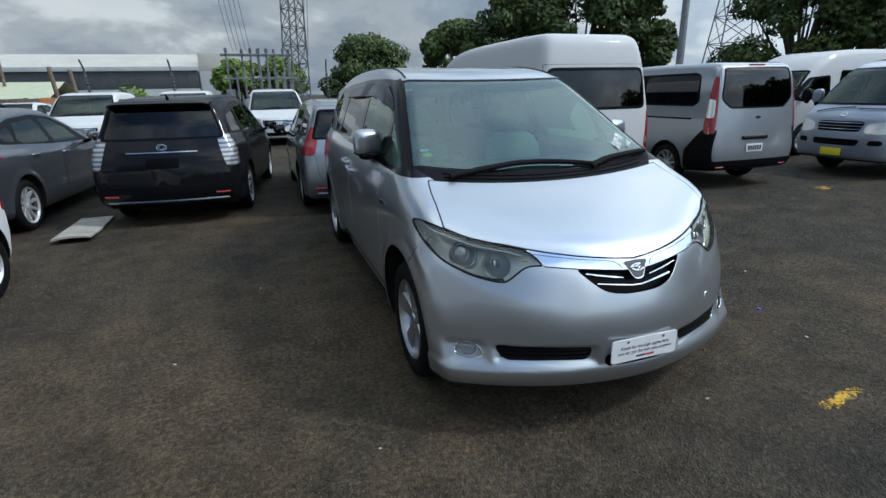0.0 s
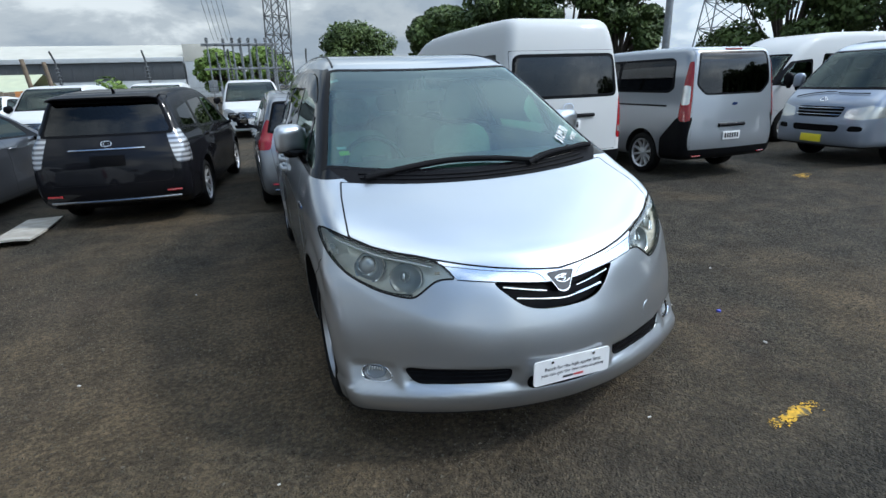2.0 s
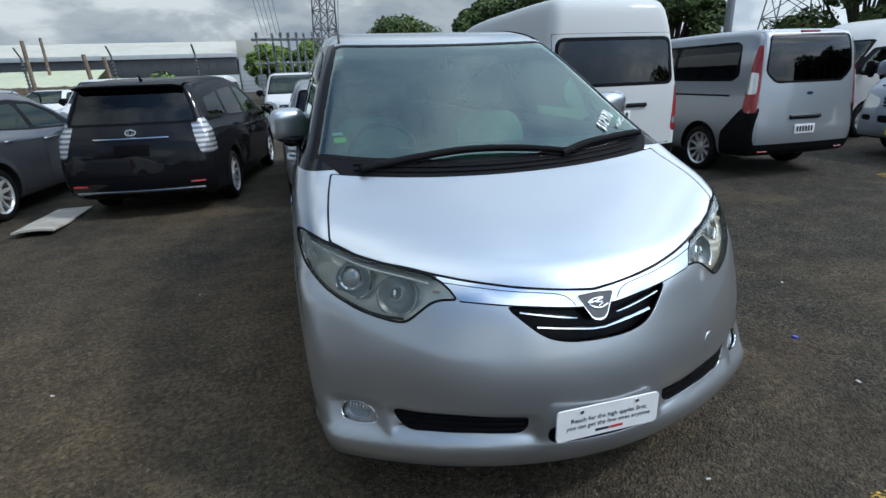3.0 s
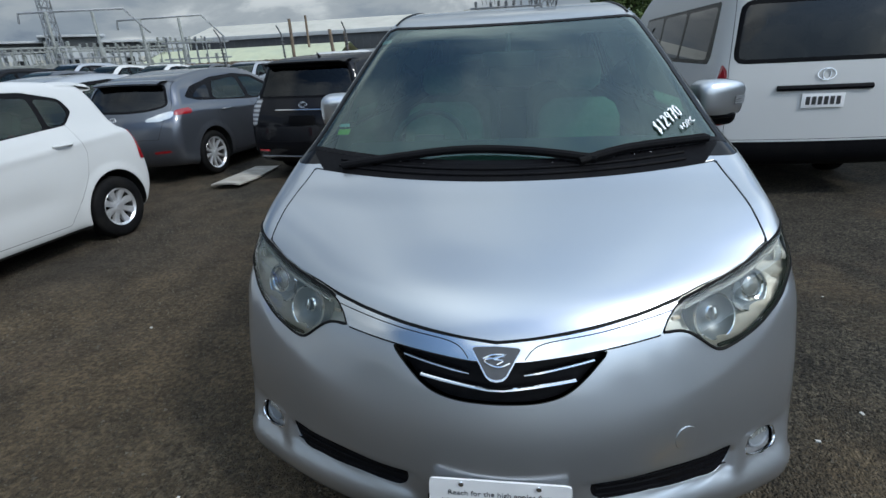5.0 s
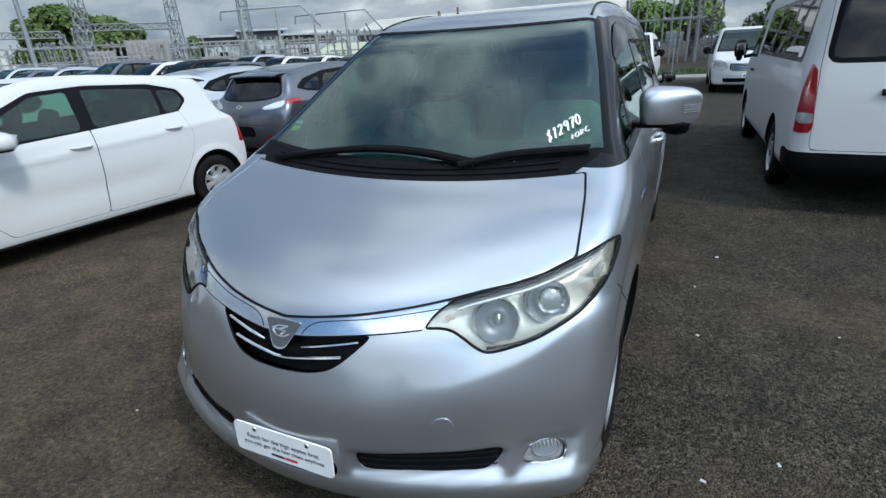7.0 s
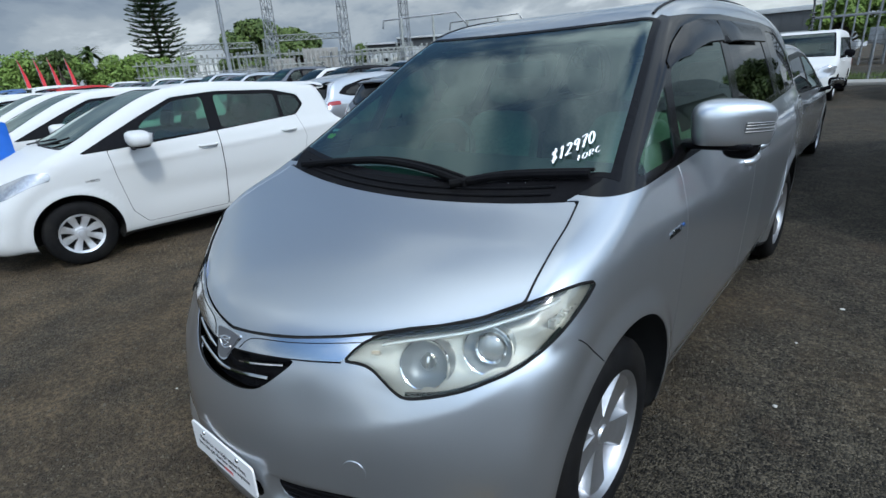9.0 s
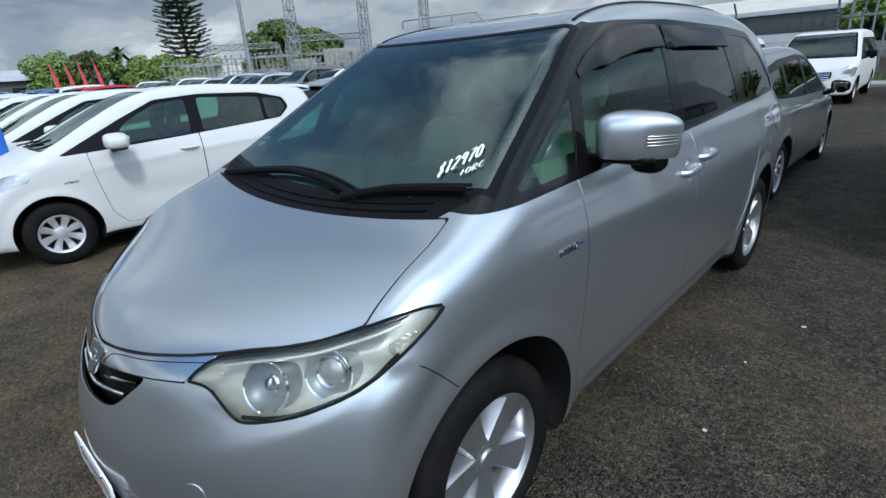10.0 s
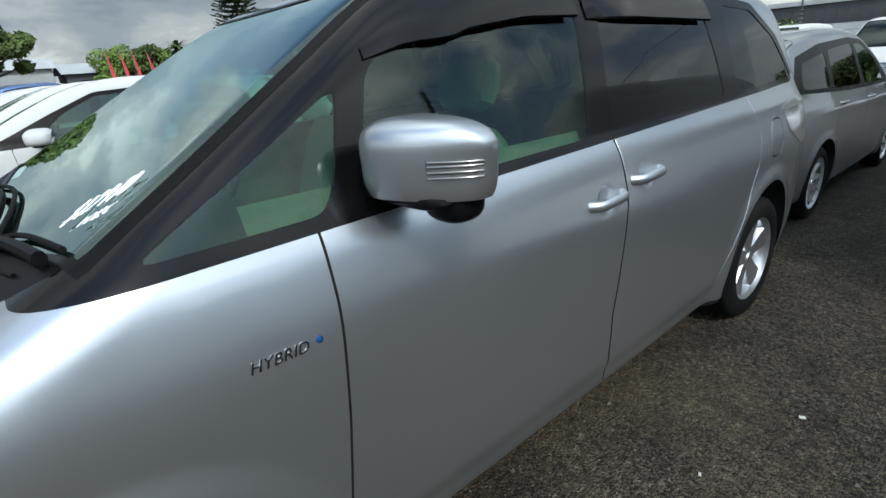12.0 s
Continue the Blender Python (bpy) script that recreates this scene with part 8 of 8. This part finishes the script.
    for i, az in enumerate((-65, -59.5, -54.5, -49.5, -45, -41, -36.5, -32.5)):
        d = 53 - 0.4 * i
        x, y = 0.4 + d * math.sin(radians(az)), -2 + d * math.cos(radians(az))
        build_switchgear("grey steel isolator frames with insulators", x, y, -az * 0.9 + 8, 7, 2, 3.0 + 0.5 * math.sin(2.1 * i), 0.72, STEEL if i % 2 else PALE_STEEL, 80 + i, 0.042)
    build_gantry("pale lattice gantry over the substation", -52.0, 36.5, 52, 9, 5.6)
    build_gantry("pale lattice gantry over the substation", -60.0, 30.0, 60, 8, 5.2)
    build_line_portal("tall busbar posts with a bent rail", -35.4, 35.7, 41, 5.9, 5.2)
    build_line_portal("tall busbar posts with a bent rail", -31.9, 41.3, 34, 5.5, 4.9)
    for x, y, w, h in ((-45.2, 33.3, 3.6, 4.0), (-48.2, 30.5, 2.6, 3.2)):
        wall = thing("blast_wall", "grey ribbed concrete transformer wall", "wall")
        wall.matrix_basis = pose(x, y, 0, 0, 0, 46)
        s = Solid()
        s.box((w, 0.3, h), Matrix.Translation((0, 0, h / 2)), 0.02)
        s.part("panel", CONCRETE, wall)
        for k in range(7):
            s = Solid()
            s.box((0.25, 0.2, h * 0.96), Matrix.Translation((-w / 2 + 0.3 + k * (w - 0.6) / 6, -0.24, h * 0.48)), 0.02)
            s.part("rib", CONCRETE, wall)
    build_control_house("pale substation control building with flat grey roofs", -52.0, 55.5, 44)
    # unseen hedges added to close the yard and darken reflections in paint and glass
    build_hedge("unseen dark shrubs added behind the walk to darken reflections", -45.0, -36.0, 45.0, -36.0, 4.2, 3.0, 35, LEAF_DARK, 16000, 0.5)
    build_hedge("tall dark trees added unseen beside the yard to darken reflections", 38.0, 12.0, 38.0, -30.0, 11.0, 5.0, 36, LEAF_DARK, 16000, 0.5)
    # overhead wires
    hanging("power_line", "thin overhead power line", [((-60, 60, 15.5), (1.75, 41.3, 13.5)), ((-60, 62, 14.2), (1.75, 41.3, 13.0)), ((-50, 52, 13.4), (1.9, 41.3, 12.4)), ((2.2, 41.3, 16.0), (60, 70, 24.0))], 0.8, 0.03)
    hanging("dropper_wire", "wires dropping from the mast to the switchgear", [((-2.6 + 0.3 * k, 39.4, 4.7), (-3.6 + 0.35 * k, 38.4, 12.5)) for k in range(5)] + [((2.6 + 0.25 * k, 41, 4.5), (3.2 + 0.2 * k, 41, 13)) for k in range(2)], 0.5, 0.02)
    # flags
    for y in (7.5, 8.4, 9.2, 10.2):
        flag = thing("feather_flag", "tall red feather flag on a thin pole", "flag", "row of red flags")
        flag.matrix_basis = pose(-43.5, y, 0, 0, 0, 80)
        lean = [(0.02 - 0.14 * t * t, 0.6 + 3.1 * t, 0.23 * math.sin(math.pi * (0.12 + 0.86 * t))) for t in np.linspace(0, 1, 14)]
        s = Solid()
        s.tube([(0.02, 0, 0)] + [(x, 0, z) for x, z, _ in lean], 0.022, 6)
        s.part("pole", STEEL, flag)
        s = Solid()
        s.sheet([[(x, 0.0, z), (x + 0.45 * w, 0.05 * math.sin(3 * z), z), (x + w, 0.07 * math.sin(2.4 * z + 1), z - 0.05)] for x, z, w in lean])
        s.part("cloth", FLAG_RED, flag)


build_far()


# ---- small things on the ground ----
YELLOW_PAINT = material("faded_yellow_paint", (0.50, 0.29, 0.02), 0.85, grain=(60, 0.3), stains=(22.0, (0.10, 0.08, 0.04), 0.52, 0.62))
SHEET = material("grey_board", (0.36, 0.34, 0.30), 0.85, grain=(9, 0.15), bump=(60, 0.3, 0.004), stains=(4.0, (0.24, 0.22, 0.19), 0.45, 0.7))
LITTER = material("pale_litter", (0.45, 0.44, 0.41), 0.7, grain=(40, 0.15))
CAP_BLUE = material("blue_cap", (0.04, 0.05, 0.35), 0.4, grain=(30, 0.1))
STONE = leaf_material("loose_chip", (0.018, 0.0155, 0.012), (0.124, 0.108, 0.080))


def build_paint_mark(x, y, w, h, turn, seed, label):
    """Sprayed line on the ground, worn into ragged flakes."""
    rng = random.Random(seed)
    s = Solid()
    for i in range(260):
        t = rng.uniform(-1, 1)
        u, v = t * w / 2, (rng.gauss(0, 0.34) + 0.25 * t) * h / 2
        r = rng.uniform(0.003, 0.012) * (1.2 - abs(t))
        k = rng.randint(5, 7)
        a0 = rng.uniform(0, 6.28)
        poly = [(u + 1.5 * r * rng.uniform(0.6, 1.2) * math.cos(a0 + 6.283 * j / k), v + r * rng.uniform(0.6, 1.2) * math.sin(a0 + 6.283 * j / k)) for j in range(k)]
        z = 0.004 + 0.00001 * i
        s.add([(px, py, z) for px, py in poly], [tuple(range(k))])
    ob = s.part("paint_mark", YELLOW_PAINT)
    ob.matrix_basis = pose(x, y, 0, 0, 0, turn)
    tagged(ob, label, "paint mark", kind="structure")


def build_small():
    build_paint_mark(1.11, -1.09, 0.36, 0.095, 3, 2, "worn yellow spray-paint mark on the asphalt")
    build_paint_mark(6.6, 2.8, 0.5, 0.25, 20, 3, "faded yellow paint mark on the asphalt")
    # a bent sheet of board beside the black wagon
    s = Solid()
    rows = []
    for t in np.linspace(0, 1, 13):
        lift = 0.012 + 0.035 * (1 - t) ** 2
        rows.append([(-0.19 + 0.38 * u, 1.28 * t, lift + 0.02 * math.sin(3.0 * u + 2 * t) * (1 - t)) for u in np.linspace(0, 1, 9)])
    o = [[(x, y, z + 0.022) for x, y, z in r] for r in rows]
    s.sheet(o)
    s.sheet([r[::-1] for r in rows])
    for side in (0, -1):
        s.sheet([[a[side], b[side]] for a, b in zip(rows, o)])
    s.sheet([rows[0], o[0]])
    s.sheet([rows[-1], o[-1]])
    ob = s.part("board", SHEET)
    ob.matrix_basis = pose(-3.69, 4.06, 0, 0, 0, 2)
    tagged(ob, "bent pale grey sheet of board lying on the ground", "board")
    # a blue flag with a white swirl in front of the white compacts
    flag = thing("banner_flag", "blue flag with a white swirl on a thin pole", "flag")
    flag.matrix_basis = pose(-5.98, -0.74, 0, 0, 0, 80)
    s = Solid()
    s.tube([(0, 0, 0), (0, 0, 1.42)], 0.012, 8)
    s.part("pole", STEEL, flag)

    def cloth(u, v, out=0.0):
        return (0.012 + 0.55 * u, 0.05 * math.sin(7 * u + 3 * v) * u - out, 0.84 + 0.54 * v - 0.16 * u)

    s = Solid()
    s.sheet([[cloth(u, v) for v in np.linspace(0, 1, 10)] for u in np.linspace(0, 1, 16)])
    s.part("cloth", FLAG_BLUE, flag)
    for k, r in enumerate((0.30, 0.18)):
        s = Solid()
        a = np.linspace(0.3, 3.9, 18)
        for sg in (1, -1):
            s.sheet([[cloth(0.5 + (r + w) * math.cos(t), 0.45 + (r + w) * math.sin(t), sg * 0.006) for w in (-0.035 * math.sin((t - 0.3) / 3.6 * math.pi), 0.035 * math.sin((t - 0.3) / 3.6 * math.pi))] for t in a])
        s.part("swirl", LITTER, flag)
    rng = random.Random(11)
    spots = [(1.23, -0.10), (1.49, 0.085), (1.21, 1.63), (1.22, 0.98), (-1.69, 1.75), (0.48, -0.84), (1.36, 2.2), (1.9, 1.2), (-1.2, -0.6), (-2.2, 0.6), (1.6, -0.55), (2.3, 0.5)]
    for i, (x, y) in enumerate(spots):
        s = Solid()
        k = rng.uniform(0.008, 0.017)
        s.box((k * rng.uniform(1.0, 2.2), k, k * 0.5), Matrix.Translation((0, 0, k * 0.25)), k * 0.2)
        ob = s.part("litter", LITTER)
        ob.matrix_basis = pose(x, y, 0, 0, 0, rng.uniform(0, 180))
        tagged(ob, "small pale scrap lying on the asphalt", "litter", "scraps on the ground")
    s = Solid()
    s.lathe([(0.0, 0.015), (0.009, 0.014), (0.012, 0.011), (0.012, 0.0)], 16, None, "z")
    ob = s.part("bottle_cap", CAP_BLUE)
    ob.matrix_basis = pose(1.70, -0.127, 0)
    tagged(ob, "blue plastic bottle cap on the asphalt", "bottle cap")
    # loose chips
    g = np.random.default_rng(17)
    n = 42000
    x, y = g.uniform(-4.2, 4.2, n), g.uniform(-2.4, 4.0, n)
    size = g.uniform(0.0025, 0.0070, n) * np.where(g.uniform(size=n) < 0.06, 1.7, 1.0)
    shape = np.array([(1, 0, 0), (-0.5, 0.87, 0), (-0.5, -0.87, 0), (0.1, 0.1, 1.0)])
    a = g.uniform(0, 6.283, n)
    ca, sa = np.cos(a), np.sin(a)
    jit = 1 + g.uniform(-0.35, 0.35, (n, 4, 3))
    p = shape[None] * jit * size[:, None, None]
    pts = np.stack([p[..., 0] * ca[:, None] - p[..., 1] * sa[:, None] + x[:, None], p[..., 0] * sa[:, None] + p[..., 1] * ca[:, None] + y[:, None], p[..., 2] * 0.9], -1).reshape(-1, 3)
    base = np.arange(n)[:, None, None] * 4
    faces = (base + np.array([(0, 1, 3), (1, 2, 3), (2, 0, 3)])[None]).reshape(-1, 3)
    tagged(link_mesh("gravel", pts, faces.tolist(), STONE, sharp=20), "loose dark stone chips on the yard", "gravel", kind="stuff")


build_small()
